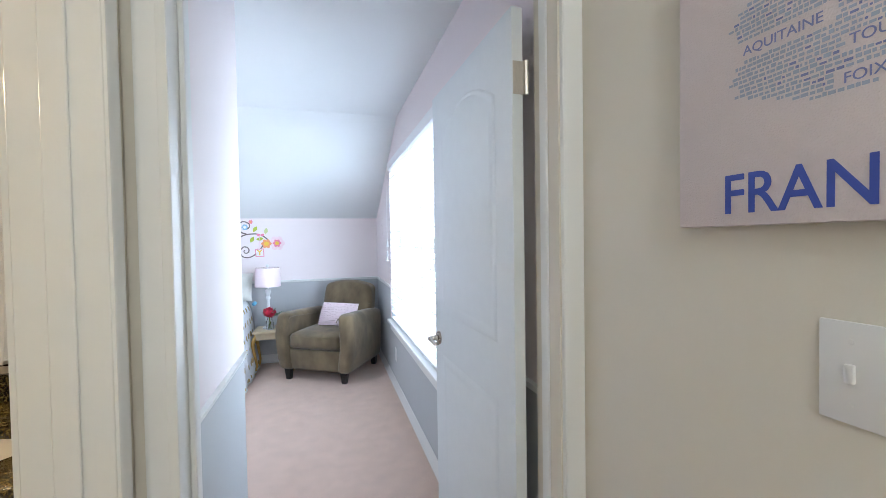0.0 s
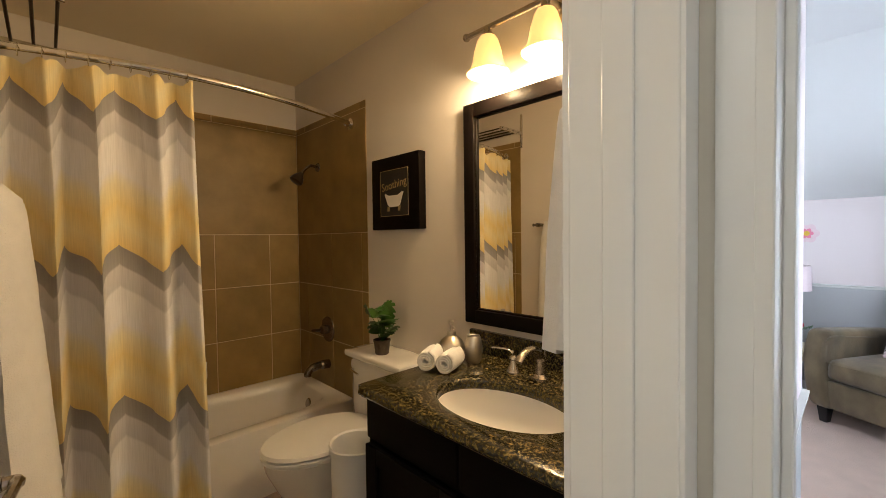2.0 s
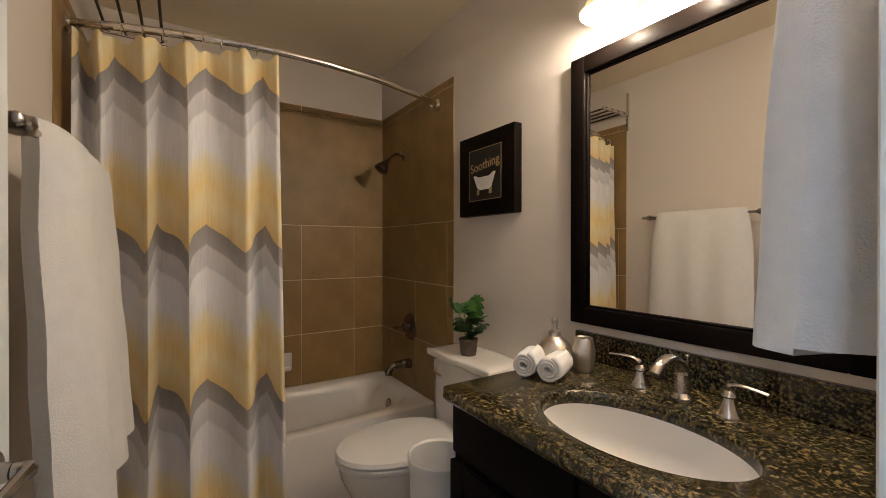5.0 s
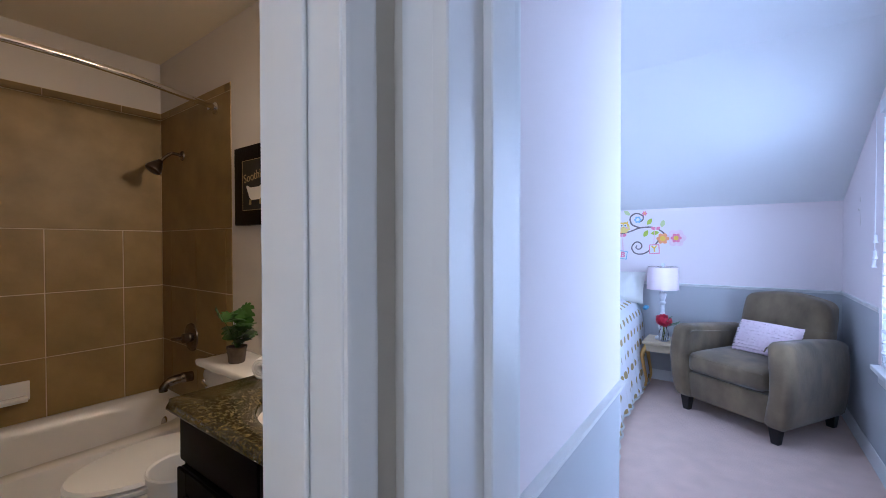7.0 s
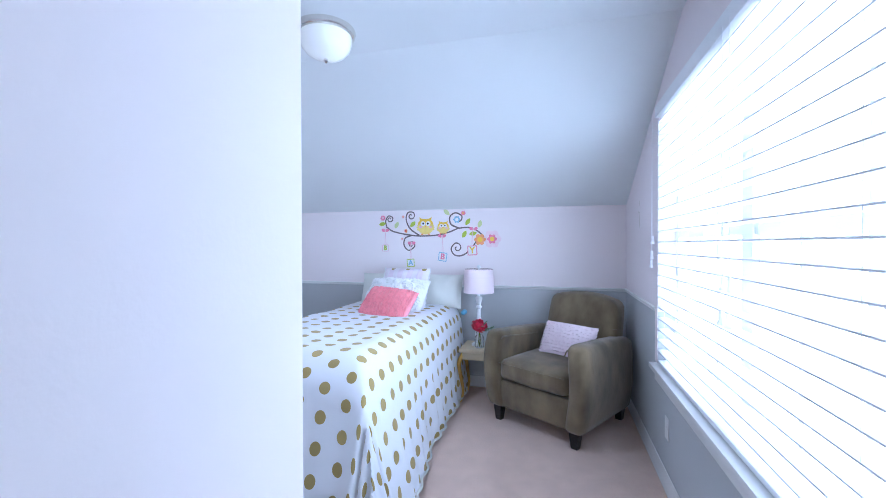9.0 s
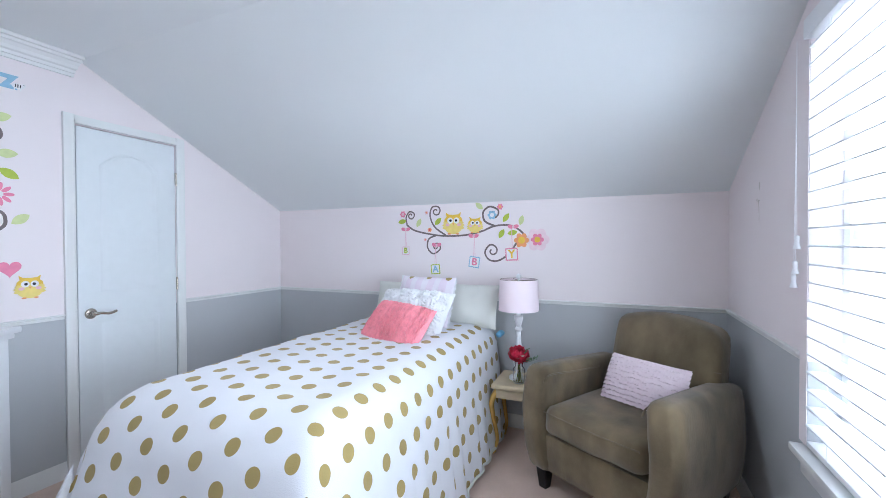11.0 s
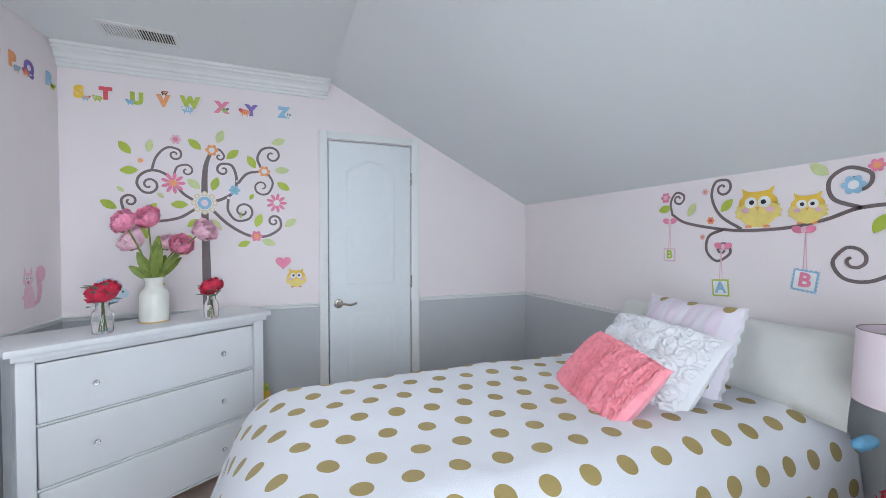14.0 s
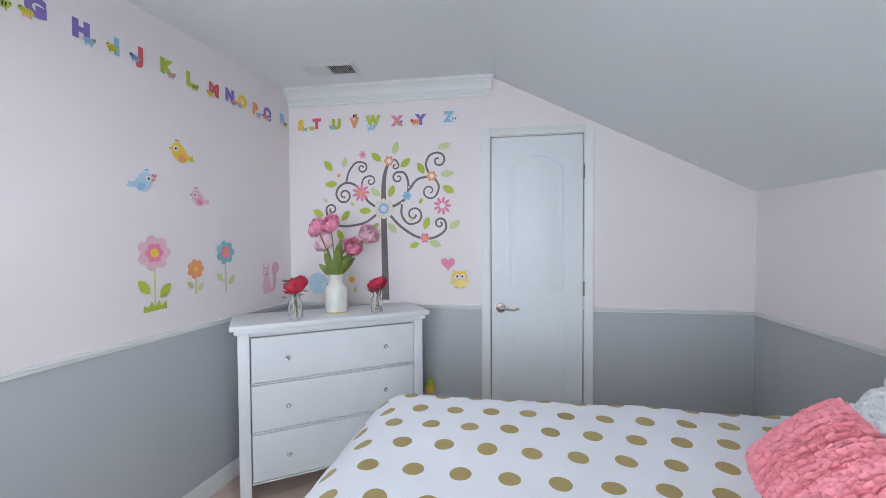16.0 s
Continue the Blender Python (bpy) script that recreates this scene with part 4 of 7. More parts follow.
def ruffle_strip(x0, width, height, thick, k, rng):
    """One gathered cloth strip sewn across a pillow's front, with a frilled free edge."""
    bm = bmesh.new()
    phase, tilt = rng.uniform(0, 6.28), rng.choice((-1, 1)) * rng.uniform(0.3, 1.0)
    rows = [[], [], []]
    n = 110
    for i in range(n + 1):
        b = 0.965 * (2 * i / n - 1)
        y = b * height / 2
        x = x0 + 0.014 * noise.noise(Vector((x0 * 7, y * 15, 3))) + 0.005 * noise.noise(Vector((k * 3.7, y * 24, 5)))
        a = max(-1, min(1, 2 * x / width))
        z = thick / 2 * max(0.0, (1 - abs(a) ** 2.7) * (1 - abs(b) ** 2.7)) ** 0.5
        frill = math.sin(y * 300 + phase + 3 * noise.noise(Vector((k * 2.3, y * 34, 2))))
        lean_ = tilt + 0.9 * noise.noise(Vector((k * 4.1, y * 26, 8)))
        tall = 0.0125 + 0.005 * noise.noise(Vector((k * 5.1, y * 40, 4)))
        for q, (out, up) in enumerate(((0.0, 0.001), (0.4, 0.55), (1.0, 1.0))):
            rows[q].append(bm.verts.new((x + out * (0.0065 * lean_ + 0.0028 * frill), y + out * 0.004 * math.cos(y * 300 + phase), z + up * tall)))
    for r0, r1 in zip(rows, rows[1:]):
        for i in range(n):
            bm.faces.new((r0[i], r0[i + 1], r1[i + 1], r1[i]))
    return bm


rng = random.Random(5)
for k in range(52):
    part("ruffle", ruffle_strip(0.45 * 0.965 * ((k + 0.5) / 52 - 0.5), 0.45, 0.3, 0.132, k, rng), M_PINKRUFF, pp, "gathered coral ruffle")

# nightstand ----------------------------------------------------------
ns = thing("nightstand", Matrix.Translation((-0.53, 4.745, 0)) @ Matrix.Diagonal((1, 1, 1.035, 1)), "small champagne table with gold cabriole legs", "nightstand")
part("tabletop", box((-0.195, -0.165, 0.405), (0.195, 0.165, 0.436), 0.013, 3), M_CREAMTOP, ns, "champagne wooden top with rounded edge")
part("apron", box((-0.17, -0.14, 0.345), (0.17, 0.14, 0.404), 0.008), M_CREAMTOP, ns)
for sx in (-1, 1):
    for sy in (-1, 1):
        c = [(sx * 0.165, sy * 0.115, 0.39), (sx * 0.195, sy * 0.14, 0.32), (sx * 0.185, sy * 0.133, 0.22), (sx * 0.165, sy * 0.12, 0.1), (sx * 0.175, sy * 0.125, 0.035), (sx * 0.195, sy * 0.14, 0.012)]
        pts = bend(c, 5)
        rad = [0.02 - 0.011 * min(1, k / (len(pts) * 0.75)) + (0.008 if k > len(pts) - 5 else 0) for k in range(len(pts))]
        part("leg", tube(pts, rad, 10), M_GOLD, ns, "curved gold cabriole leg")

lampt = thing("table_lamp", Matrix.Translation((-0.585, 4.75, 0.4515)), "white turned table lamp with a pink drum shade, unlit", "lamp")
part("base", lathe([(0.06, 0), (0.062, 0.012), (0.045, 0.022), (0.03, 0.03), (0.022, 0.05), (0.03, 0.07), (0.034, 0.1), (0.026, 0.15), (0.017, 0.22), (0.015, 0.28),
                    (0.024, 0.29), (0.024, 0.3), (0.016, 0.31), (0.022, 0.33), (0.03, 0.36), (0.03, 0.37), (0.012, 0.38), (0.01, 0.44)], 24), M_WHITEWOOD, lampt, "white turned wooden base").matrix_local = Matrix.Diagonal((1, 1, 1.11, 1))
sh = bmesh.new()
for r0, r1 in ((0.122, 0.13), (0.119, 0.127)):
    ring = [[sh.verts.new((r * math.cos(2 * math.pi * k / 40), r * math.sin(2 * math.pi * k / 40), z)) for k in range(40)] for r, z in ((r1, 0.405), (r0, 0.605))]
    for k in range(40):
        sh.faces.new((ring[0][k], ring[0][(k + 1) % 40], ring[1][(k + 1) % 40], ring[1][k]))
part("shade", sh, M_LAMPSHADE, lampt, "pale pink fabric drum shade")
spider = bmesh.new()
for k in range(3):
    a = 2 * math.pi * k / 3
    add_tube(spider, [(0, 0, 0.6), (0.12 * math.cos(a), 0.12 * math.sin(a), 0.6)], 0.0022, 6)
add_tube(spider, [(0.12 * math.cos(a * math.pi / 18), 0.12 * math.sin(a * math.pi / 18), 0.605) for a in range(37)], 0.002, 5)
part("spider", spider, M_NICKEL, lampt, "thin wire shade carrier")
part("finial", lathe([(0.006, 0.59), (0.006, 0.61), (0.014, 0.615), (0.016, 0.628), (0.01, 0.64), (0.0, 0.644)], 14), M_WHITEWOOD, lampt, "white ball finial")
for ob in lampt.children[1:]:
    ob.matrix_local = Matrix.Translation((0, 0, 0.045))
cable = tube(bend([(-0.45, 4.9, 0.3), (-0.43, 4.97, 0.14), (-0.42, 4.95, 0.012), (-0.36, 4.9, 0.008), (-0.33, 4.96, 0.008), (-0.4, 4.99, 0.01)]), 0.003, 6)
solid("lamp_cord", cable, M_PLASTIC, "white lamp cord looped on the carpet", "cord")

# flowers -------------------------------------------------------------


def peony(bm, centre, radius, seed, cup=1.0, axis=(0, 0, 1)):
    """A full double bloom: shells of cupped petals with ruffled rims; cup over 1 opens it wider."""
    rng = random.Random(seed)
    turn = Vector((0, 0, 1)).rotation_difference(Vector(axis)).to_matrix().to_4x4()
    base = Matrix.Translation(centre) @ turn
    for shell, cnt, top in ((1.0, 6, 0.12), (0.92, 7, 0.42), (0.8, 7, 0.72), (0.64, 6, 0.98), (0.46, 5, 1.15), (0.27, 4, 1.25)):
        top = top - (cup - 1) * 0.9 * shell ** 3
        for k in range(cnt):
            a0 = 2 * math.pi * k / cnt + shell * 9 + rng.uniform(-0.2, 0.2)
            half = math.pi / cnt * 1.45
            lift = rng.uniform(-0.14, 0.14)
            rr = radius * shell * rng.uniform(0.94, 1.07)
            rows = []
            for j in range(6):
                t = j / 5
                lat = -1.35 + (top + lift + 1.35) * t
                row = []
                for i in range(6):
                    u_ = i / 2.5 - 1
                    wide = half * (0.45 + 0.55 * math.sin(math.pi * min(0.62, 0.1 + 0.6 * t)))
                    la = lat - 0.2 * t * u_ * u_ + 0.13 * t * math.sin(i * 2.6 + k * 1.7) + rng.uniform(-0.06, 0.06) * t
                    r = rr * (1 + 0.2 * t ** 4 + 0.1 * t * math.sin(i * 2.1 + k * 2.3) + rng.uniform(-0.05, 0.05) * t)
                    ang = a0 + u_ * wide
                    row.append(bm.verts.new(base @ Vector((r * math.cos(la) * math.cos(ang), r * math.cos(la) * math.sin(ang), r * math.sin(la) * 0.92))))
                rows.append(row)
            for r0, r1 in zip(rows, rows[1:]):
                for i in range(5):
                    bm.faces.new((r0[i], r0[i + 1], r1[i + 1], r1[i]))
    return bm


def leaf_blade(bm, base, tip, width, sag=0.0, up=(0, 0, 1)):
    base, tip = Vector(base), Vector(tip)
    d = tip - base
    side = d.cross(Vector(up))
    side = side.normalized() if side.length > 1e-5 else Vector((1, 0, 0))
    nrm = side.cross(d).normalized()
    rows = []
    for j in range(6):
        t = j / 5
        w = width * math.sin(math.pi * min(0.97, 0.06 + 0.92 * t)) ** 0.8
        c = base + d * t + Vector((0, 0, -sag * t * t))
        rows.append([bm.verts.new(c + side * w * s + nrm * (0.25 * w if s else 0)) for s in (-0.5, 0, 0.5)])
    for r0, r1 in zip(rows, rows[1:]):
        for i in range(2):
            bm.faces.new((r0[i], r0[i + 1], r1[i + 1], r1[i]))
    return bm


def bud_vase(x, y, z, s, seed, label, right=1):
    v = thing("flower_vase", Matrix.Translation((x, y, z)) @ Matrix.Diagonal((s, s, s, 1)), label, "vase of flowers", "glass bud vases")
    part("vase", lathe([(0.028, 0.0), (0.031, 0.004), (0.033, 0.05), (0.03, 0.075), (0.02, 0.09), (0.021, 0.105), (0.024, 0.11), (0.022, 0.11), (0.018, 0.104),
                        (0.017, 0.09), (0.027, 0.074), (0.03, 0.05), (0.028, 0.008), (0.0, 0.006)], 20), M_GLASS, v, "clear glass bottle vase")
    st = bmesh.new()
    for k in range(4):
        add_tube(st, bend([(0.012 * math.cos(k * 1.6), 0.012 * math.sin(k * 1.6), 0.01), (0.004 * math.cos(k), 0.004 * math.sin(k), 0.09), (0.012 * math.cos(k * 2), 0.012 * math.sin(k * 2), 0.14)]), 0.0022, 5)
    part("stem", st, M_LEAF, v, "thin green stems")
    part("bloom", peony(bmesh.new(), (0, 0, 0.155), 0.046, seed, 1.35, (0.25, -0.35, 0.9)), M_ROSE, v, "crimson peony bloom")
    lf = bmesh.new()
    rng = random.Random(seed)
    for k in range(16):
        a = rng.uniform(0, 6.28)
        r0 = rng.uniform(0.02, 0.05)
        b = Vector((r0 * math.cos(a), r0 * math.sin(a), rng.uniform(0.1, 0.17)))
        leaf_blade(lf, b, b + Vector((0.03 * math.cos(a), 0.03 * math.sin(a), rng.uniform(-0.005, 0.025))), 0.018)
    for k in range(7):
        b = Vector((right * (0.04 + 0.009 * k), -0.01, 0.115 + 0.004 * k))
        leaf_blade(lf, b, b + Vector((right * 0.006, -0.012 if k % 2 else 0.012, 0.018)), 0.009)
    add_tube(lf, [(0, 0, 0.1), (right * 0.05, -0.01, 0.118), (right * 0.1, -0.01, 0.14)], 0.001, 4)
    part("foliage", lf, M_LEAF2, v, "grey-green sprigs")
    return v


bud_vase(-0.566, 4.675, 0.4515, 1.2, 4, "clear bud vase with a crimson peony on the nightstand")

# armchair ------------------------------------------------------------
arm = thing("armchair", Matrix.Translation((0.076, 4.497, 0)) @ pose(0, 0, 0, 0, 0, -31.5), "olive brown suede club armchair with rolled arms", "armchair")


def soft_block(lo, hi, round_, bulge=0.0, seed=0, n=8, taper=None):
    """An upholstered block: rounded edges, swelling faces, slight unevenness."""
    bm = bmesh.new()
    bmesh.ops.create_cube(bm, size=2.0)
    bmesh.ops.subdivide_edges(bm, edges=bm.edges, cuts=n, use_grid_fill=True)
    lo, hi = Vector(lo), Vector(hi)
    c, h = (lo + hi) / 2, (hi - lo) / 2
    for v in bm.verts:
        p = Vector([v.co[i] * h[i] for i in range(3)])
        inner = Vector([max(-(h[i] - round_), min(h[i] - round_, p[i])) for i in range(3)])
        d = p - inner
        if d.length > 1e-6:
            p = inner + d.normalized() * round_
        for i in range(3):
            j, k = (i + 1) % 3, (i + 2) % 3
            p[i] += math.copysign(bulge * (1 - (v.co[j]) ** 2) * (1 - (v.co[k]) ** 2), v.co[i]) * (abs(v.co[i]) > 0.98)
        p += Vector((0.004, 0.004, 0.004)) * (noise.noise(p * 9 + Vector((seed, 0, 0))) + 0.5 * noise.noise(p * 24 + Vector((seed, 3, 0))))
        q = c + p
        if taper:
            q = taper(q)
        v.co = q
    return bm


SE = M_SUEDE
part("seat_base", soft_block((-0.285, -0.36, 0.11), (0.285, 0.34, 0.315), 0.02, 0.008), SE, arm, "suede front rail")
part("seat_cushion", soft_block((-0.275, -0.385, 0.318), (0.275, 0.24, 0.475), 0.045, 0.025, 3, 10), SE, arm, "plump suede seat cushion")
for s in (-1, 1):
    def arm_shape(q, s=s):
        t = max(0.0, min(1.0, (q.z - 0.1) / 0.56))
        back = (q.y + 0.38) / 0.75
        q.z += (-0.045 * back * t)
        q.y -= 0.02 * math.sin(math.pi * t)
        q.x += s * (0.028 * math.sin(math.pi * t) - 0.02 * (1 - t))
        return q
    part("armrest", soft_block((s * 0.335 - 0.068, -0.385, 0.1), (s * 0.335 + 0.068, 0.36, 0.672), 0.045, 0.008, 5 + s, 14, arm_shape), SE, arm, "rounded suede arm")
part("backrest", soft_block((-0.22, 0.12, 0.36), (0.325, 0.30, 0.915), 0.045, 0.025, 8, 14, lambda q: Vector((q.x * (1 + 0.02 * (q.z - 0.4)), q.y + 0.22 * (q.z - 0.45), q.z - 0.03 * (q.x / 0.3) ** 2 * (q.z > 0.7)))), SE, arm, "reclined suede backrest")
for sd in (-1, 1):
    part("seam", tube(bend([(sd * 0.266, -0.385, 0.6), (sd * 0.267, -0.33, 0.628), (sd * 0.268, -0.1, 0.608), (sd * 0.27, 0.12, 0.595)]), 0.0045, 6), SE, arm, "piped arm seam")
part("back_panel", soft_block((-0.34, 0.29, 0.12), (0.34, 0.385, 0.6), 0.03, 0.01, 11), SE, arm)
part("seam", tube(bend([(-0.262, -0.392, 0.446), (-0.12, -0.412, 0.452), (0.12, -0.412, 0.452), (0.262, -0.392, 0.446)]), 0.0035, 6), SE, arm, "stitched cushion seam")
for x, y in ((-0.31, -0.325), (0.31, -0.325), (-0.31, 0.325), (0.31, 0.325)):
    bm = bmesh.new()
    ring = [[bm.verts.new((x + sx * w, y + sy * w, z)) for sx, sy in ((-1, -1), (1, -1), (1, 1), (-1, 1))] for w, z in ((0.021, 0.0), (0.034, 0.125))]
    for k in range(4):
        bm.faces.new((ring[0][k], ring[0][(k + 1) % 4], ring[1][(k + 1) % 4], ring[1][k]))
    bm.faces.new(ring[0][::-1]), bm.faces.new(ring[1])
    part("leg", bm, M_BLACKLEG, arm, "tapered black wooden leg")
cp = thing("throw_pillow", Matrix.Translation((0.135, 4.46, 0.603)) @ pose(0, 0, 0, 0, 0, -30) @ pose(0, 0, 0, 62, 0, 0) @ pose(0, 0, 0, 0, 0, -1),
           "pale pink lumbar pillow with rows of ruffles", "pillow")
bm = cushion(0.41, 0.255, 0.12, seed=7, n=40)
for v in bm.verts:
    if v.co.z > 0:
        v.co.z += 0.007 * math.sin(v.co.y * 210 + 1.5 * math.sin(v.co.x * 60)) + 0.003 * noise.noise(v.co * 60)
part("cover", bm, M_PALEPINK, cp)
for j in range(11):
    rf = bmesh.new()
    yy = -0.11 + 0.0224 * j
    r0, r1 = [], []
    for i in range(61):
        a = i / 30 - 1
        b = yy / 0.1275
        z = 0.06 * max(0, (1 - abs(a) ** 2.7) * (1 - abs(b) ** 2.7)) ** 0.5
        x = a * 0.208
        r0.append(rf.verts.new((x, yy + 0.004, z)))
        r1.append(rf.verts.new((x, yy - 0.016 + 0.0025 * math.sin(i * 1.3 + j), z + 0.0095 + 0.0022 * math.sin(i * 1.1 + j * 2))))
    for i in range(60):
        rf.faces.new((r0[i], r0[i + 1], r1[i + 1], r1[i]))
    part("ruffle", rf, M_PALEPINK, cp, "gathered pale pink ruffle")

# dresser ---------------------------------------------------------------
dx_ = Vector((-2.6 + 2.0, 3.11 - 2.225, 0))
du = dx_.normalized()
dn = Vector((du.y, -du.x, 0))
DW = dx_.length
dres = thing("dresser", frame_at((-2.0, 2.225, 0), du, dn), "white three-drawer dresser standing across the corner", "dresser")
# local: x along the front, y up, z out of the front
part("top", box((0, 0.925, -0.36), (DW, 0.952, 0.0), 0.006), M_WHITEWOOD, dres, "white overhanging top")
part("cornice", box((0.02, 0.9, -0.35), (DW - 0.02, 0.925, -0.014), 0.008), M_WHITEWOOD, dres)
part("body", box((0.045, 0.1, -0.34), (DW - 0.045, 0.9, -0.16), 0.003, 1), M_WHITEWOOD, dres)
for u0 in (0.045, DW - 0.065):
    part("side_panel", box((u0, 0.1, -0.158), (u0 + 0.02, 0.9, -0.086), 0.002, 1), M_WHITEWOOD, dres)
for u0 in (0.035, DW - 0.035 - 0.055):
    part("corner_post", box((u0, 0.0, -0.085), (u0 + 0.055, 0.9, -0.03), 0.004), M_WHITEWOOD, dres, "square corner post and foot")
for u0 in (0.035, DW - 0.035 - 0.055):
    part("back_leg", box((u0, 0.0, -0.345), (u0 + 0.055, 0.1, -0.29), 0.003, 1), M_WHITEWOOD, dres)
rows = [(0.645, 0.878), (0.39, 0.63), (0.13, 0.375)]
for v0, v1 in rows:
    dr = part("drawer", box((0.095, v0, -0.15), (DW - 0.095, v1, -0.036), 0.003, 1), M_WHITEWOOD, dres, "flat white drawer front")
    for uk in (0.27, DW - 0.27):
        k = part("knob", lathe([(0.005, 0), (0.005, 0.01), (0.011, 0.014), (0.013, 0.021), (0.009, 0.027), (0, 0.028)], 10), M_GLASS, dr, "faceted glass knob")
        k.matrix_local = Matrix.Translation((uk, (v0 + v1) / 2, -0.036))
for v0 in (0.63, 0.375, 0.114, 0.88):
    part("rail", box((0.09, v0 + 0.0045, -0.1), (DW - 0.09, v0 + (0.0125 if v0 < 0.8 else 0.02), -0.034), 0.002, 1), M_WHITEWOOD, dres)

TOPZ = 0.952
bud_vase(-2.255, 2.435, TOPZ, 1.22, 11, "clear bud vase with a crimson peony on the dresser", -1)
bud_vase(-2.485, 2.82, TOPZ, 1.1, 12, "small clear vase with a crimson peony on the dresser", -1)
jug = thing("ceramic_vase", Matrix.Translation((-2.485, 2.57, TOPZ)), "cream ceramic bottle vase with pink tulips", "vase of flowers")
part("vase", lathe([(0.058, 0), (0.064, 0.006), (0.066, 0.05), (0.066, 0.13), (0.058, 0.155), (0.042, 0.17), (0.038, 0.19), (0.044, 0.215), (0.046, 0.222), (0.04, 0.222), (0.034, 0.19),
                     (0.036, 0.17), (0.0, 0.16)], 28), M_VASE, jug, "glazed cream vase")
part("foot_ring", lathe([(0.0595, 0.0), (0.0655, 0.0), (0.0655, 0.006), (0.0645, 0.006)], 28), M_GOLD, jug, "thin gold foot line")
st, lf = bmesh.new(), bmesh.new()
heads = [(-0.13, 0.02, 0.50, 0.052, 0), (0.0, 0.05, 0.52, 0.05, 0), (-0.13, -0.05, 0.415, 0.058, 1), (0.14, 0.02, 0.385, 0.046, 0), (0.255, 0.03, 0.455, 0.05, 1), (0.02, -0.08, 0.4, 0.04, 1)]
wu = Vector((0.25, 0.968, 0))
wv = Vector((-0.968, 0.25, 0))
for k, (a, b, h, r, kind) in enumerate(heads):
    p = wu * a - wv * b + Vector((0, 0, h))
    add_tube(st, bend([(0, 0, 0.16), tuple(p * 0.35 + Vector((0, 0, 0.15))), tuple(p + Vector((0, 0, 0.01)))]), 0.004, 6)
    tu = part("tulip", lathe([(0.0, -0.012), (0.009, -0.008), (0.013, 0.004), (0.0, 0.008)], 10, tuple(p - Vector((0, 0, r * 0.9)))), M_LEAF, jug, "double pink tulip")
    pt = part("petal", peony(bmesh.new(), tuple(p), r * 1.02, 20 + k, 0.9, tuple((Vector((p.x * 1.5, p.y * 1.5, 0.2)) + Vector((0.25, -0.1, 0))).normalized())), M_TULIP2 if kind else M_TULIP, tu, "ruffled pink petals")
    pt["kind"] = "stuff"
part("stem", st, M_LEAF, jug, "bent green tulip stems")
rng = random.Random(8)
for a, h, w in ((-0.06, 0.36, 0.05), (0.0, 0.44, 0.055), (0.05, 0.4, 0.05), (0.12, 0.33, 0.045), (-0.09, 0.29, 0.045), (0.17, 0.4, 0.03), (0.03, 0.34, 0.05)):
    p = wu * a + wv * rng.uniform(-0.05, 0.05) + Vector((0, 0, h))
    leaf_blade(lf, tuple(p * 0.06 + Vector((0, 0, 0.19))), tuple(p), w, 0.01, up=(1, 0.1, 0))
part("leaf", lf, M_LEAF, jug, "broad tulip leaves")

# night light by the dresser, outlet plates -----------------------------
nl = thing("night_light", frame_at((X_W, 3.06, 0.38), (0, 1, 0), (1, 0, 0)), "yellow and green toy night light plugged into an outlet", "night light")
part("plate", box((-0.036, -0.058, 0.0), (0.036, 0.058, 0.005), 0.002, 1), M_PLASTIC, nl, "white outlet plate")
part("body", lathe([(0.018, -0.045), (0.03, -0.03), (0.034, 0.0), (0.03, 0.02), (0.0, 0.024)], 16, (0, 0, 0.04)), YELLOW, nl, "yellow body")
nl.children[-1].matrix_local = Matrix.Translation((0, 0, 0.0)) @ pose(0, 0.0, 0.04, -90, 0, 0) @ Matrix.Translation((0, 0, -0.04))
part("head", lathe([(0.0, -0.028), (0.02, -0.02), (0.028, 0.0), (0.02, 0.02), (0.0, 0.028)], 16, (0, 0.045, 0.04)), LIME, nl, "green round head")
for p, m in (((X_E - 0.0, 3.72, 0.33), None),):
    o = thing("outlet", frame_at(p, (0, -1, 0), (-1, 0, 0)), "white duplex outlet on the grey wall", "outlet")
    part("plate", box((-0.036, -0.058, 0.0), (0.036, 0.058, 0.005), 0.002, 1), M_PLASTIC, o)
    for v in (-0.02, 0.02):
        part("socket", box((-0.016, v - 0.014, 0.004), (0.016, v + 0.014, 0.007), 0.002, 1), M_PLASTIC, o)
o = thing("outlet", frame_at((-0.40, Y_N, 0.3), (1, 0, 0), (0, -1, 0)), "white outlet with a plug behind the nightstand", "outlet")
part("plate", box((-0.036, -0.058, 0.0), (0.036, 0.058, 0.005), 0.002, 1), M_PLASTIC, o)

# grey marks on the wall, modelled as a made-up hook, wire and nail
hook = thing("wall_hook", frame_at((X_E, 4.462, 1.5), (0, -1, 0), (-1, 0, 0)), "thin grey marks on the pink wall, shaped as hook and wire", "wall hook")
part("hook", tube(bend([(0, 0.036, 0.001), (0.002, 0.032, 0.012), (0.012, 0.042, 0.014)]), 0.0014, 6), M_SILVER, hook, "grey mark shaped as a bent hook")
part("wire", tube([(0, 0.034, 0.006), (0.0005, -0.03, 0.003), (0, -0.07, 0.003)], 0.0007, 5), M_SILVER, hook)
part("nail", tube([(0, 0.12, 0.003), (0, 0.085, 0.003)], 0.0009, 5), M_SILVER, hook)

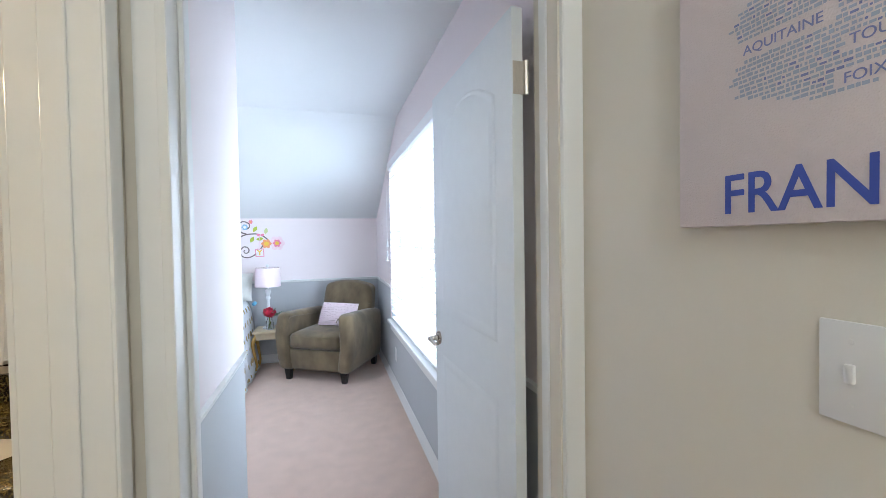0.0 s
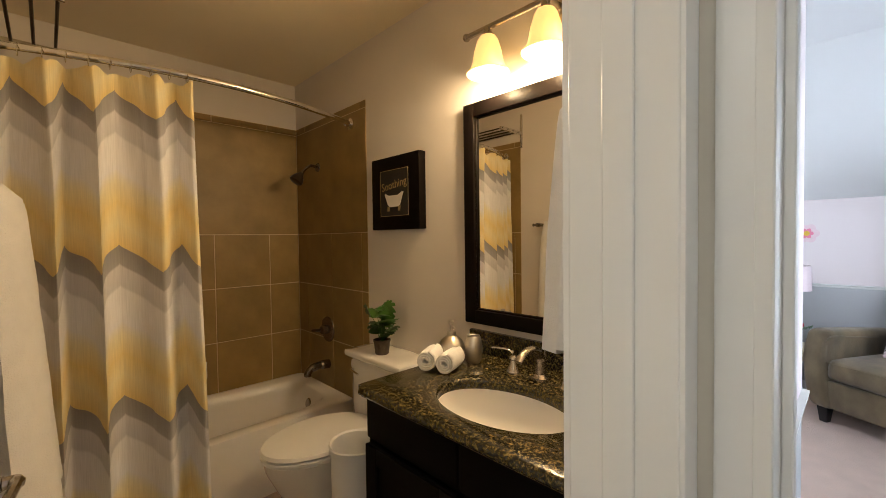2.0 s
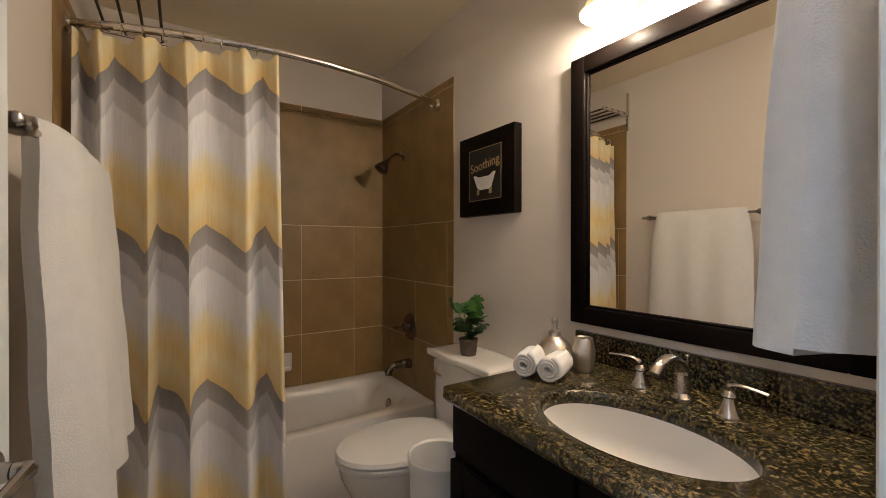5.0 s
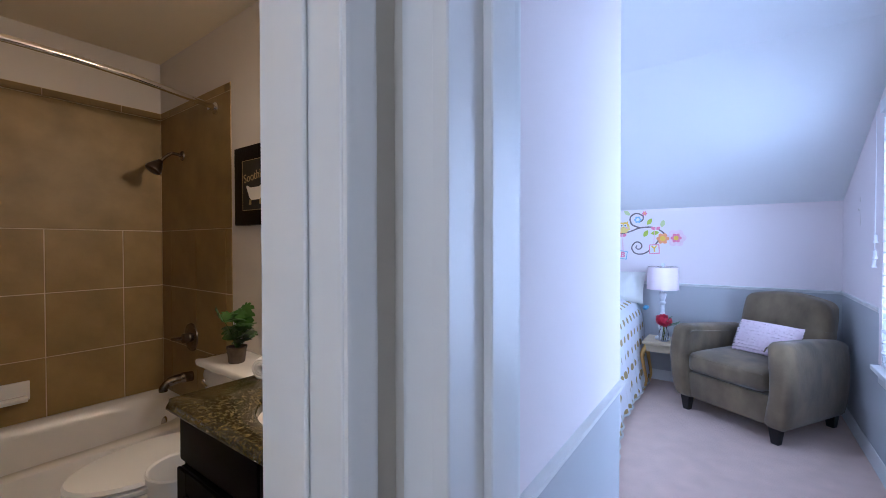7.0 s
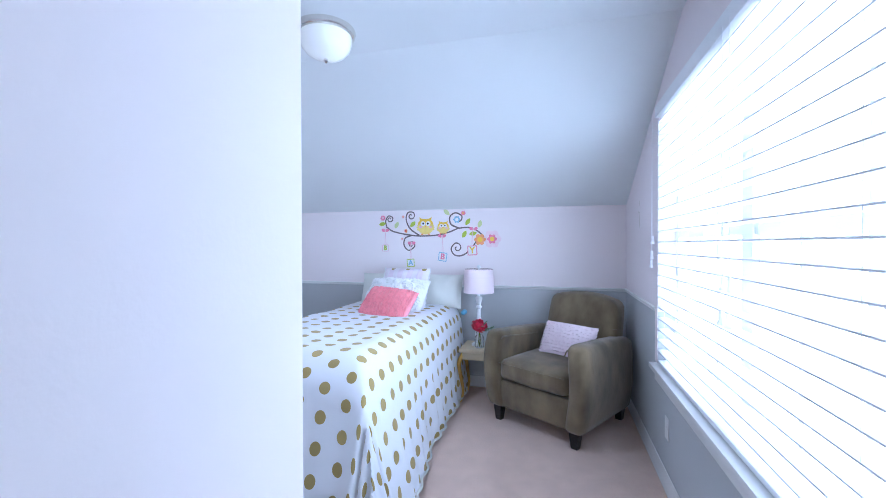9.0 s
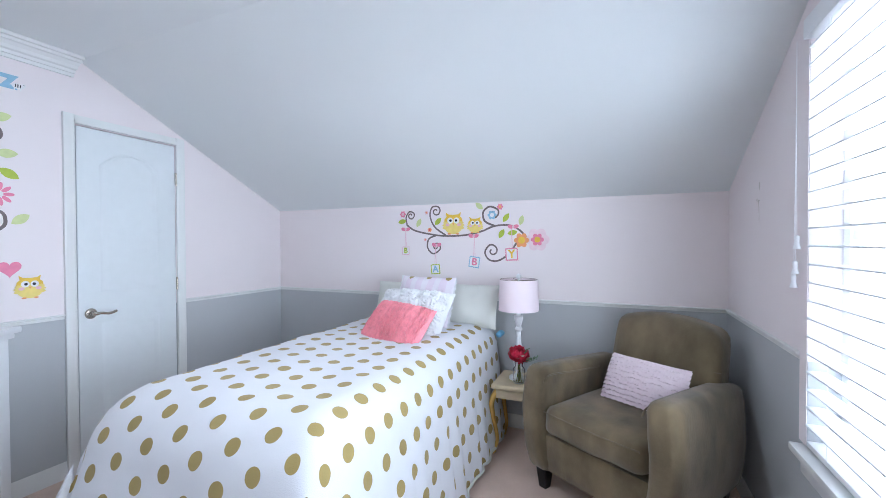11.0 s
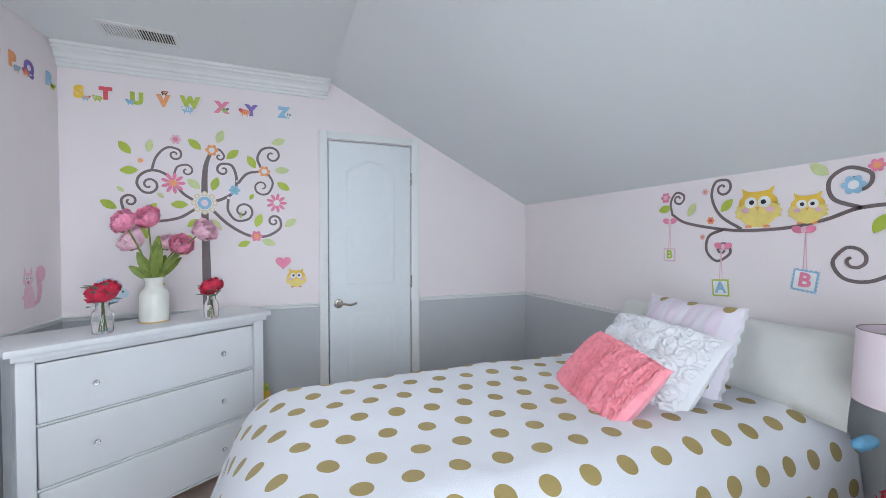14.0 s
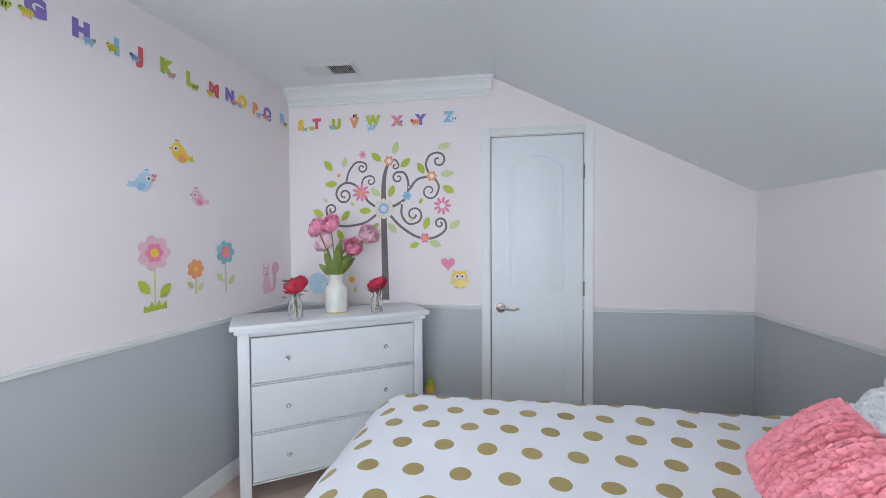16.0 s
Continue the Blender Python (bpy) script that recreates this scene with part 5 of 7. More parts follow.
# ceiling vent and light -------------------------------------------------
vent = thing("ceiling_vent", Matrix.Translation((-2.59, 2.5, Z_C)) @ pose(0, 0, 0, 0, 0, 3), "white two-way ceiling register", "vent")
for lo, hi in (((-0.09, -0.17, -0.008), (-0.062, 0.17, -0.0005)), ((0.062, -0.17, -0.008), (0.09, 0.17, -0.0005)), ((-0.062, -0.17, -0.008), (0.062, -0.148, -0.0005)), ((-0.062, 0.148, -0.008), (0.062, 0.17, -0.0005))):
    part("frame", box(lo, hi, 0.002, 1), M_TRIM, vent)
# no duct is built: a black sheet colours in its unlit depth
part("backing", box((-0.062, -0.148, -0.002), (0.062, 0.148, -0.0005)), M_BLACK, vent, "black sheet painted as the duct's darkness")
for k in range(24):
    yy = -0.14 + 0.28 * k / 23
    s = part("slat", box((-0.062, -0.0045, -0.0012), (0.062, 0.0045, 0.0)), M_TRIM, vent)
    s.matrix_local = pose(0, yy, -0.004, 38 if k < 12 else -38, 0, 0)
fl = thing("ceiling_light", Matrix.Translation((-1.1, 3.2, Z_C)) @ Matrix.Diagonal((0.88, 0.88, 1, 1)), "flush ceiling light with chrome rim and ribbed glass bowl, softly lit", "ceiling light")
part("canopy", lathe([(0.17, 0), (0.172, -0.012), (0.165, -0.03), (0.15, -0.036), (0.0, -0.036)], 36), M_CHROME, fl, "polished chrome rim")
bm = bmesh.new()
prof = [(0.148, -0.034), (0.147, -0.06), (0.135, -0.095), (0.105, -0.125), (0.06, -0.145), (0.0, -0.15)]
rings = [[bm.verts.new(((r + (0.003 if k % 2 else 0)) * math.cos(math.pi * k / 36), (r + (0.003 if k % 2 else 0)) * math.sin(math.pi * k / 36), z)) for k in range(72)] for r, z in prof]
for a, b in zip(rings, rings[1:]):
    for k in range(72):
        bm.faces.new((a[k], a[(k + 1) % 72], b[(k + 1) % 72], b[k]))
part("bowl", bm, M_FROST, fl, "ribbed frosted glass bowl")
lamp("bedroom_lamp", "AREA", Matrix.Translation((-1.1, 3.2, Z_C - 0.176)), BED_W, (0.98, 0.98, 0.97), size=0.12)
part("finial", lathe([(0.0, -0.148), (0.012, -0.15), (0.014, -0.16), (0.006, -0.17), (0.0, -0.172)], 14), M_CHROME, fl, "chrome finial")

solid("folded_cloth", soft_block((-0.018, -0.05, 0.0), (0.018, 0.05, 0.035), 0.014, 0.006, 21, 6), ink("cloth_blue", (0.2, 0.5, 0.75)), "bit of bright blue cloth tucked beside the mattress", "cloth",
      Matrix.Translation((-0.742, 4.88, 0.69)))

# ---------------------------------------------------------------- bathroom


def drape_uv(bm, rows, layer, us, vs):
    for j in range(len(rows) - 1):
        for i in range(len(rows[0]) - 1):
            f = bm.faces.new((rows[j][i], rows[j][i + 1], rows[j + 1][i + 1], rows[j + 1][i]))
            for lp, (jj, ii) in zip(f.loops, ((j, i), (j, i + 1), (j + 1, i + 1), (j + 1, i))):
                lp[layer].uv = (us[ii], vs[jj])


# tub: an apron-front bath with a sunken basin
tub = thing("bathtub", Matrix.Translation((-2.755, 0.94, 0)), "white enamelled alcove bathtub", "bathtub")
bm = bmesh.new()
tx, ty, rim = 0.368, 0.788, 0.37


def tub_loop(ax, ay, z, p=4.0, n=64):
    out = []
    for k in range(n):
        a = 2 * math.pi * k / n
        c, s = math.cos(a), math.sin(a)
        out.append(bm.verts.new((ax * math.copysign(abs(c) ** (2 / p), c), ay * math.copysign(abs(s) ** (2 / p), s), z)))
    return out


loops = [tub_loop(tx, ty, 0.0, 40), tub_loop(tx, ty, rim - 0.02, 40), tub_loop(tx - 0.004, ty - 0.002, rim - 0.006, 40), tub_loop(tx - 0.016, ty - 0.012, rim, 30),
         tub_loop(tx - 0.075, ty - 0.09, rim, 5), tub_loop(tx - 0.09, ty - 0.105, rim - 0.012, 5), tub_loop(tx - 0.105, ty - 0.13, rim - 0.06, 4.5),
         tub_loop(tx - 0.13, ty - 0.19, 0.12, 4), tub_loop(tx - 0.18, ty - 0.26, 0.075, 3.5), tub_loop(0.02, 0.04, 0.07, 2.5)]
for a, b in zip(loops, loops[1:]):
    for k in range(64):
        bm.faces.new((a[k], a[(k + 1) % 64], b[(k + 1) % 64], b[k]))
bm.faces.new(loops[-1])
part("basin", bm, M_TUB, tub)
ov = part("overflow_plate", lathe([(0.036, 0), (0.036, 0.004), (0.03, 0.01), (0, 0.012)], 20), M_NICKEL, tub, "round nickel overflow plate")
ov.matrix_local = Matrix.Translation((0.02, ty - 0.135, 0.275)) @ pose(0, 0, 0, 80, 0, 0)

# tiles round the tub: each one a piece on the wall
T = 0.355


def tile_field(name, m, u_lines, v_lines, label):
    back = new(name, mesh_of(name, box((u_lines[0], v_lines[0], -0.004), (u_lines[-1], v_lines[-1], 0.004)), M_GROUT))
    back.matrix_world = m
    tagged(back, label, "tiled wall", kind="structure")
    made = {}
    for v0, v1 in zip(v_lines, v_lines[1:]):
        row = u_lines if v1 - v0 < 0.4 else (u_lines[0], u_lines[-1])   # the top course is one wide slab
        for u0, u1 in zip(row, row[1:]):
            w, h = round(u1 - u0, 4), round(v1 - v0, 4)
            if (w, h) not in made:
                made[(w, h)] = mesh_of("tile", box((0.0026, 0.0026, 0.003), (w - 0.0026, h - 0.0026, 0.0075), 0.0012, 1), M_TILE)
            t = new("tile", made[(w, h)])
            t.parent = back
            t.matrix_local = Matrix.Translation((u0, v0, 0))
    return back


v_lines = [0.335, 0.69, 1.045, 1.4, 2.13, 2.175]
tile_field("wall_tile_west", frame_at((B_W - 0.0085, 0, 0), (0, 1, 0), (1, 0, 0)), [B_S + 0.002, 0.45, 0.805, 1.16, 1.515, B_N - 0.001], v_lines, "brown stone-look tiles behind the tub")
tile_field("wall_tile_north", frame_at((0, B_N + 0.0035, 0), (1, 0, 0), (0, -1, 0)), [B_W, -2.99, -2.635, -2.28, -2.215], v_lines, "brown stone-look tiles under the shower head")
tile_field("wall_tile_south", frame_at((0, B_S - 0.0035, 0), (-1, 0, 0), (0, 1, 0)), [2.215, 2.28, 2.635, 2.99, 3.13], v_lines, "brown stone-look tiles behind the curtain")
soap = thing("soap_dish", frame_at((B_W, 1.02, 0.53), (0, 1, 0), (1, 0, 0)), "white ceramic soap dish on the tiles", "soap dish")
part("dish", box((-0.075, -0.05, 0.0), (0.075, 0.055, 0.018), 0.008), M_PORC, soap)
part("tray", box((-0.06, -0.045, 0.01), (0.06, -0.02, 0.075), 0.01), M_PORC, soap)

# shower fittings
head = thing("shower", Matrix.Translation((-2.80, B_N - 0.006, 1.855)) @ Matrix.Diagonal((1.08, 1.08, 1.08, 1)), "nickel shower head on a bent arm", "shower head")
fl_ = part("flange", lathe([(0.028, 0), (0.026, 0.006), (0.012, 0.012)], 18), M_DARKNICKEL, head)
fl_.matrix_local = pose(0, 0, 0, 90, 0, 0)
part("arm", tube(bend([(0, 0, 0), (0, -0.05, 0.005), (0, -0.085, -0.02), (0, -0.105, -0.045)]), 0.009, 10), M_DARKNICKEL, head, "bent nickel shower arm")
hd = part("head", lathe([(0.014, 0.0), (0.018, -0.012), (0.03, -0.03), (0.04, -0.055), (0.04, -0.068), (0.034, -0.072), (0.0, -0.07)], 22), M_BRONZE, head, "round spray face")
hd.matrix_local = Matrix.Translation((0, -0.108, -0.045)) @ pose(0, 0, 0, -35, 0, 0)
valve = thing("shower_valve", frame_at((-2.70, B_N - 0.006, 0.755), (1, 0, 0), (0, -1, 0)), "nickel tub valve with a single lever", "valve")
part("plate", lathe([(0.085, 0), (0.083, 0.006), (0.06, 0.012), (0.03, 0.016)], 30), M_DARKNICKEL, valve, "round escutcheon")
part("hub", lathe([(0.03, 0.012), (0.026, 0.05), (0.0, 0.055)], 20), M_DARKNICKEL, valve)
part("handle", tube(bend([(0, 0, 0.045), (-0.03, -0.004, 0.062), (-0.085, -0.012, 0.07)]), 0.01, 8), M_DARKNICKEL, valve, "lever handle")
spout = thing("tub_spout", Matrix.Translation((-2.70, B_N - 0.006, 0.52)), "short nickel tub spout on the tiles", "spout")
part("spout", tube(bend([(0, 0, 0), (0, -0.06, 0.004), (0, -0.12, -0.004), (0, -0.15, -0.03), (0, -0.152, -0.05)]), [0.03] * 6 + [0.026] * 7 + [0.022] * 12, 14), M_DARKNICKEL, spout)

# curtain rod, rings and curtain
rod = thing("curtain_rod", Matrix.Translation((-2.368, 0, 2.06)), "curved polished chrome shower curtain rod", "curtain rod")
BOW = 0.18


def bow(y):
    """How far the curved rod stands out from the straight line between its ends."""
    return BOW * math.sin(math.pi * (y - B_S) / (B_N - B_S)) ** 0.9 if B_S < y < B_N else 0.0


part("rod", tube([(bow(y), y, 0) for y in [B_S + 0.006 + (B_N - B_S - 0.012) * k / 40 for k in range(41)]], 0.0145, 14), M_CHROME, rod)
for y0, s in ((B_S + 0.005, 1), (B_N - 0.006, -1)):
    e = part("flange", lathe([(0.034, 0), (0.034, 0.008), (0.02, 0.016), (0.018, 0.04)], 20), M_CHROME, rod, "chrome end flange")
    e.matrix_local = Matrix.Translation((0, y0, 0)) @ pose(0, 0, 0, -90 * s, 0, 0)
CY0, CY1 = 0.185, 0.832


def fold_phase(s):
    return 2 * math.pi * (5.3 * s + 0.3 * math.sin(5 * s) + 0.12 * math.sin(13 * s)) + 2.0


def curtain_x(s, z):
    """How far the cloth stands off its line at s (0..1 along the rod)."""
    top = min(1.0, (2.03 - z) / 0.25)
    amp = 0.034 + 0.02 * min(1.0, (2.03 - z) / 1.2)
    pleat = 0.011 * max(0.0, 1 - (2.03 - z) / 0.45) * math.cos(2 * math.pi * 10 * s)
    w = math.sin(fold_phase(s))
    return amp * 1.15 * math.copysign(abs(w) ** 0.75, w) + pleat + 0.012 * top * math.sin(2 * math.pi * 3.1 * s + 1.0 + z)


bm = bmesh.new()
layer = bm.loops.layers.uv.new("cloth")
NU, NV = 220, 44
zs = [2.025 - (2.025 - 0.2) * j / NV for j in range(NV + 1)]
grid, us = [], [0.0]
for i in range(1, NU + 1):
    a, b = (i - 1) / NU, i / NU
    us.append(us[-1] + math.hypot((b - a) * (CY1 - CY0), curtain_x(b, 1.2) - curtain_x(a, 1.2)))
for z in zs:
    row = []
    for i in range(NU + 1):
        s = i / NU
        dip = 0.016 * (1 - abs(math.cos(math.pi * (s * 11)))) if z > 2.0 else 0
        y = CY0 + (CY1 - CY0) * s + 0.02 * (2.025 - z) * (s - 0.35) + 0.02 * math.sin(math.pi * s) * math.sin(fold_phase(s) + 1.3) * min(1.0, (2.1 - z) / 0.4)
        row.append(bm.verts.new((-2.362 + bow(y) + curtain_x(s, z), y, z - dip)))
    grid.append(row)
drape_uv(bm, grid, layer, [u + 3 for u in us], [z + 0.61 * 3 - 0.13 + 0.0 for z in zs])
solid("shower_curtain", bm, M_CURTAIN, "shower curtain with yellow and grey scalloped bands, drawn aside", "curtain")
for k in range(11):
    s = k / 10
    pts = [(0.02 * math.cos(a), 0.0, 0.02 * math.sin(a) - 0.006) for a in [2 * math.pi * q / 18 for q in range(19)]]
    rg = solid("curtain_ring", tube(pts, 0.0018, 6), M_CHROME, "chrome curtain ring on the rod", "curtain ring",
               Matrix.Translation((-2.368 + bow(CY0 + 0.01 + (CY1 - CY0 - 0.02) * s), CY0 + 0.01 + (CY1 - CY0 - 0.02) * s, 2.056)), group="curtain rings")

# towel shelf above the curtain, on the south wall
shelf = thing("towel_shelf", Matrix.Translation((0, 0, 2.235)), "chrome hotel towel shelf of round rods", "towel shelf")
for x in (-2.2, -2.78):
    part("bracket", box((x - 0.008, B_S + 0.006, -0.014), (x + 0.008, 0.45, 0.014), 0.005), M_CHROME, shelf, "flat chrome side bracket")
part("upright", box((-2.208, B_S + 0.001, -0.12), (-2.192, B_S + 0.02, 0.16), 0.003, 1), M_CHROME, shelf)
for k in range(4):
    y = 0.22 + 0.07 * k
    part("rod", tube([(-2.79, y, 0), (-2.19, y, 0)], 0.006, 8), M_BRONZE, shelf, "slim shelf rod")


def hanging_towel(name, m, width, drop, thick, seed, label, folds=2.0, flare=0.1, kick=0.0, gather=0.12):
    """Terry towel hung double over something; local x across, y down, z out."""
    bm = bmesh.new()
    n, k = 24, 26
    fr, bk = [], []
    for j in range(k + 1):
        t = j / k
        ra, rb = [], []
        for i in range(n + 1):
            a = 2 * i / n - 1
            w = width / 2 * (1 + flare * t) * (1 - gather * (1 - t) ** (6 if gather < 0.2 else 2.5))
            edge = (1 - abs(a) ** 6) ** 0.5
            wave = 0.012 * math.sin(folds * math.pi * a + seed) * (0.3 + t) + 0.004 * noise.noise(Vector((a * 3, t * 5, seed))) + kick * t
            top = 1 - (1 - min(1, t / 0.05)) ** 2
            ra.append(bm.verts.new((a * w, -t * drop, wave + thick / 2 * edge * (0.4 + 0.6 * top))))
            rb.append(bm.verts.new((a * w, -t * drop * 0.985, wave - thick / 2 * edge * (0.4 + 0.6 * top))))
        fr.append(ra), bk.append(rb)
    for j in range(k):
        for i in range(n):
            bm.faces.new((fr[j][i], fr[j + 1][i], fr[j + 1][i + 1], fr[j][i + 1]))
            bm.faces.new((bk[j][i], bk[j][i + 1], bk[j + 1][i + 1], bk[j + 1][i]))
    for i in range(n):
        bm.faces.new((fr[0][i], fr[0][i + 1], bk[0][i + 1], bk[0][i]))
        bm.faces.new((fr[k][i + 1], fr[k][i], bk[k][i], bk[k][i + 1]))
    for j in range(k):
        bm.faces.new((fr[j][0], bk[j][0], bk[j + 1][0], fr[j + 1][0]))
        bm.faces.new((fr[j + 1][n], bk[j + 1][n], bk[j][n], fr[j][n]))
    t = thing(name, m, label, "towel")
    cloth = part("cloth", bm, M_TOWEL, t)
    if gather > 0.2:        # the shorter layer that hangs in front
        over = new("fold", cloth.data)
        over.parent = t
        over.matrix_local = Matrix.Translation((0.035, -0.004, 0.022)) @ pose(0, 0, 0, 0, 0, -2) @ Matrix.Diagonal((0.62, 0.95, 0.8, 1))
    return t


# towel bar on the south wall
bar = thing("towel_bar", Matrix.Translation((0, B_S, 1.455)), "nickel towel bar on turned posts", "towel bar")
part("bar", tube([(-1.99, 0.14, 0), (-1.31, 0.14, 0)], 0.008, 10), M_NICKEL, bar)
for x in (-1.96, -1.335):
    p = part("post", lathe([(0.028, 0), (0.027, 0.008), (0.014, 0.016), (0.012, 0.11), (0.018, 0.13), (0.016, 0.152), (0.0, 0.156)], 18), M_NICKEL, bar, "turned nickel post")
    p.matrix_local = Matrix.Translation((x, 0, 0)) @ pose(0, 0, 0, -90, 0, 0)
for x in (-2.0, -1.29):
    part("finial", lathe([(0.0, -0.012), (0.01, -0.008), (0.012, 0.0), (0.01, 0.008), (0.0, 0.012)], 12, (x, 0.14, 0)), M_NICKEL, bar)
hanging_towel("bath_towel", frame_at((-1.65, B_S + 0.145, 1.485), (-1, 0, 0), (0, 1, 0)), 0.57, 0.74, 0.085, 1.0, "thick white bath towel over the towel bar", 3.0, 0.04, 0.04)

# towel ring on the east wall
ringt = thing("towel_ring", frame_at((B_E, 1.15, 1.745), (0, 1, 0), (-1, 0, 0)), "nickel towel ring beside the door", "towel ring")
part("rose", lathe([(0.026, 0), (0.025, 0.008), (0.012, 0.014), (0.01, 0.05), (0.014, 0.056), (0, 0.06)], 18), M_NICKEL, ringt)
part("ring", tube([(0.078 * math.sin(a), -0.08 + 0.078 * math.cos(a), 0.05 + 0.012 * (1 - math.cos(a))) for a in [2 * math.pi * q / 36 for q in range(37)]], 0.0055, 8), M_NICKEL, ringt)
hanging_towel("hand_towel", frame_at((B_E - 0.085, 1.15, 1.62), (0, 1, 0), (-1, 0, 0)), 0.23, 0.47, 0.1, 2.2, "white hand towel hanging from a ring", 2.4, 0.12, 0.0, 0.42)

# vanity ------------------------------------------------------------------
VX0, VX1, VY = -1.405, B_E, 1.111
van = thing("vanity", Matrix.Translation((0, 0, 0)), "espresso wooden vanity cabinet with panelled doors", "vanity cabinet")
part("body", box((VX0 + 0.02, VY + 0.06, 0.09), (VX1 - 0.003, B_N - 0.003, 0.7), 0.003, 1), M_ESPRESSO, van)
part("side_panel", box((VX0 + 0.018, VY + 0.055, 0.0), (VX0 + 0.034, B_N - 0.003, 0.828), 0.003, 1), M_ESPRESSO, van)
part("apron", box((VX0 + 0.034, VY + 0.055, 0.7), (VX1 - 0.003, VY + 0.08, 0.828), 0.003, 1), M_ESPRESSO, van)
part("toe_kick", box((VX0 + 0.04, VY + 0.11, 0.0), (VX1 - 0.003, VY + 0.13, 0.09)), M_ESPRESSO, van)
for x0, x1, z0, z1 in ((VX0 + 0.03, -0.95, 0.12, 0.66), (-0.94, VX1 - 0.015, 0.12, 0.66)):
    d = part("door", box((x0, VY + 0.04, z0), (x1, VY + 0.058, z1), 0.003, 1), M_ESPRESSO, van, "dark panelled door")
    for lo, hi in (((x0, z0), (x0 + 0.06, z1)), ((x1 - 0.06, z0), (x1, z1)), ((x0 + 0.06, z0), (x1 - 0.06, z0 + 0.06)), ((x0 + 0.06, z1 - 0.06), (x1 - 0.06, z1))):
        part("stile", box((lo[0], VY + 0.03, lo[1]), (hi[0], VY + 0.0395, hi[1]), 0.002, 1), M_ESPRESSO, d)
for x0, x1 in ((VX0 + 0.03, -0.95), (-0.94, VX1 - 0.015)):
    part("drawer", box((x0, VY + 0.038, 0.68), (x1, VY + 0.054, 0.815), 0.006), M_ESPRESSO, van, "dark drawer front")
for z0, z1 in ((0.12, 0.64), (0.68, 0.81)):
    part("side_moulding", box((VX0 + 0.008, VY + 0.1, z0), (VX0 + 0.0175, B_N - 0.05, z1), 0.004, 1), M_ESPRESSO, van)

SX, SY, SA, SB = -0.95, 1.352, 0.233, 0.155   # basin centre and half axes


def counter_mesh():
    """Slab with an oval hole and a moulded edge."""
    bm = bmesh.new()
    n = 72
    x0, x1, y0, y1 = VX0, VX1 - 0.002, VY, B_N - 0.002

    def outer(k, grow, z):
        a = 2 * math.pi * k / n
        c, s = math.cos(a), math.sin(a)
        hx, hy = (x1 - SX) if c > 0 else (SX - x0), (y1 - SY) if s > 0 else (SY - y0)
        t = min(hx / abs(c) if abs(c) > 1e-9 else 1e9, hy / abs(s) if abs(s) > 1e-9 else 1e9)
        px, py = SX + c * t, SY + s * t
        px = max(px, x0 + grow) if px < SX else px
        py = max(py, y0 + grow) if py < SY else py
        return bm.verts.new((px, py, z))

    def inner(k, grow, z):
        a = 2 * math.pi * k / n
        return bm.verts.new((SX + (SA + grow) * math.cos(a), SY + (SB + grow) * math.sin(a), z))
    loops = [[inner(k, 0, 0.828) for k in range(n)], [inner(k, 0, 0.852) for k in range(n)], [inner(k, 0.004, 0.86) for k in range(n)], [inner(k, 0.01, 0.863) for k in range(n)],
             [outer(k, 0.014, 0.863) for k in range(n)], [outer(k, 0.006, 0.858) for k in range(n)], [outer(k, 0.0, 0.848) for k in range(n)], [outer(k, 0.0, 0.842) for k in range(n)],
             [outer(k, 0.008, 0.838) for k in range(n)], [outer(k, 0.012, 0.829) for k in range(n)]]
    for a, b in zip(loops, loops[1:] + loops[:1]):
        for k in range(n):
            bm.faces.new((a[k], a[(k + 1) % n], b[(k + 1) % n], b[k]))
    return bm


ctop = thing("countertop", Matrix.Translation((0, 0, 0)), "speckled green-brown granite countertop with backsplash", "countertop")
part("slab", counter_mesh(), M_GRANITE, ctop, "polished granite slab")
part("corner_fill", box((VX0 + 0.016, VY + 0.016, 0.829), (VX0 + 0.2, VY + 0.1, 0.8625)), M_GRANITE, ctop)
part("backsplash", box((VX0 + 0.004, B_N - 0.024, 0.8635), (VX1 - 0.002, B_N - 0.001, 0.958), 0.003, 1), M_GRANITE, ctop, "granite backsplash")
sink = thing("sink", Matrix.Translation((SX, SY, 0)), "oval white undermount sink", "sink")
bm = bmesh.new()
prof = [(1.03, 0.8275), (1.0, 0.8275), (0.99, 0.8), (0.95, 0.76), (0.85, 0.72), (0.6, 0.695), (0.3, 0.687), (0.09, 0.685)]
rings = [[bm.verts.new((SA * r * math.cos(2 * math.pi * k / 56), SB * r * math.sin(2 * math.pi * k / 56), z)) for k in range(56)] for r, z in prof]
for a, b in zip(rings, rings[1:]):
    for k in range(56):
        bm.faces.new((a[k], a[(k + 1) % 56], b[(k + 1) % 56], b[k]))
bm.faces.new(rings[-1])
part("bowl", bm, M_PORC, sink)
part("drain", lathe([(0.022, 0.686), (0.022, 0.689), (0.012, 0.691), (0, 0.69)], 18), M_NICKEL, sink, "round nickel drain")
fau = thing("faucet", Matrix.Translation((-0.975, 1.605, 0.863)) @ Matrix.Diagonal((1, 1, 0.88, 1)), "brushed nickel arched faucet spout", "faucet")
part("base", lathe([(0.03, 0), (0.03, 0.006), (0.024, 0.012), (0.021, 0.02)], 20), M_NICKEL, fau)
part("spout", tube(bend([(0, 0, 0.012), (0, 0.002, 0.07), (0, -0.015, 0.105), (0, -0.06, 0.127), (0, -0.105, 0.117), (0, -0.13, 0.095)]), [0.02] * 8 + [0.017] * 10 + [0.015] * 13, 12), M_NICKEL, fau)
part("lift_rod", tube([(0, 0.03, 0.0), (0, 0.03, 0.11)], 0.003, 6), M_NICKEL, fau)
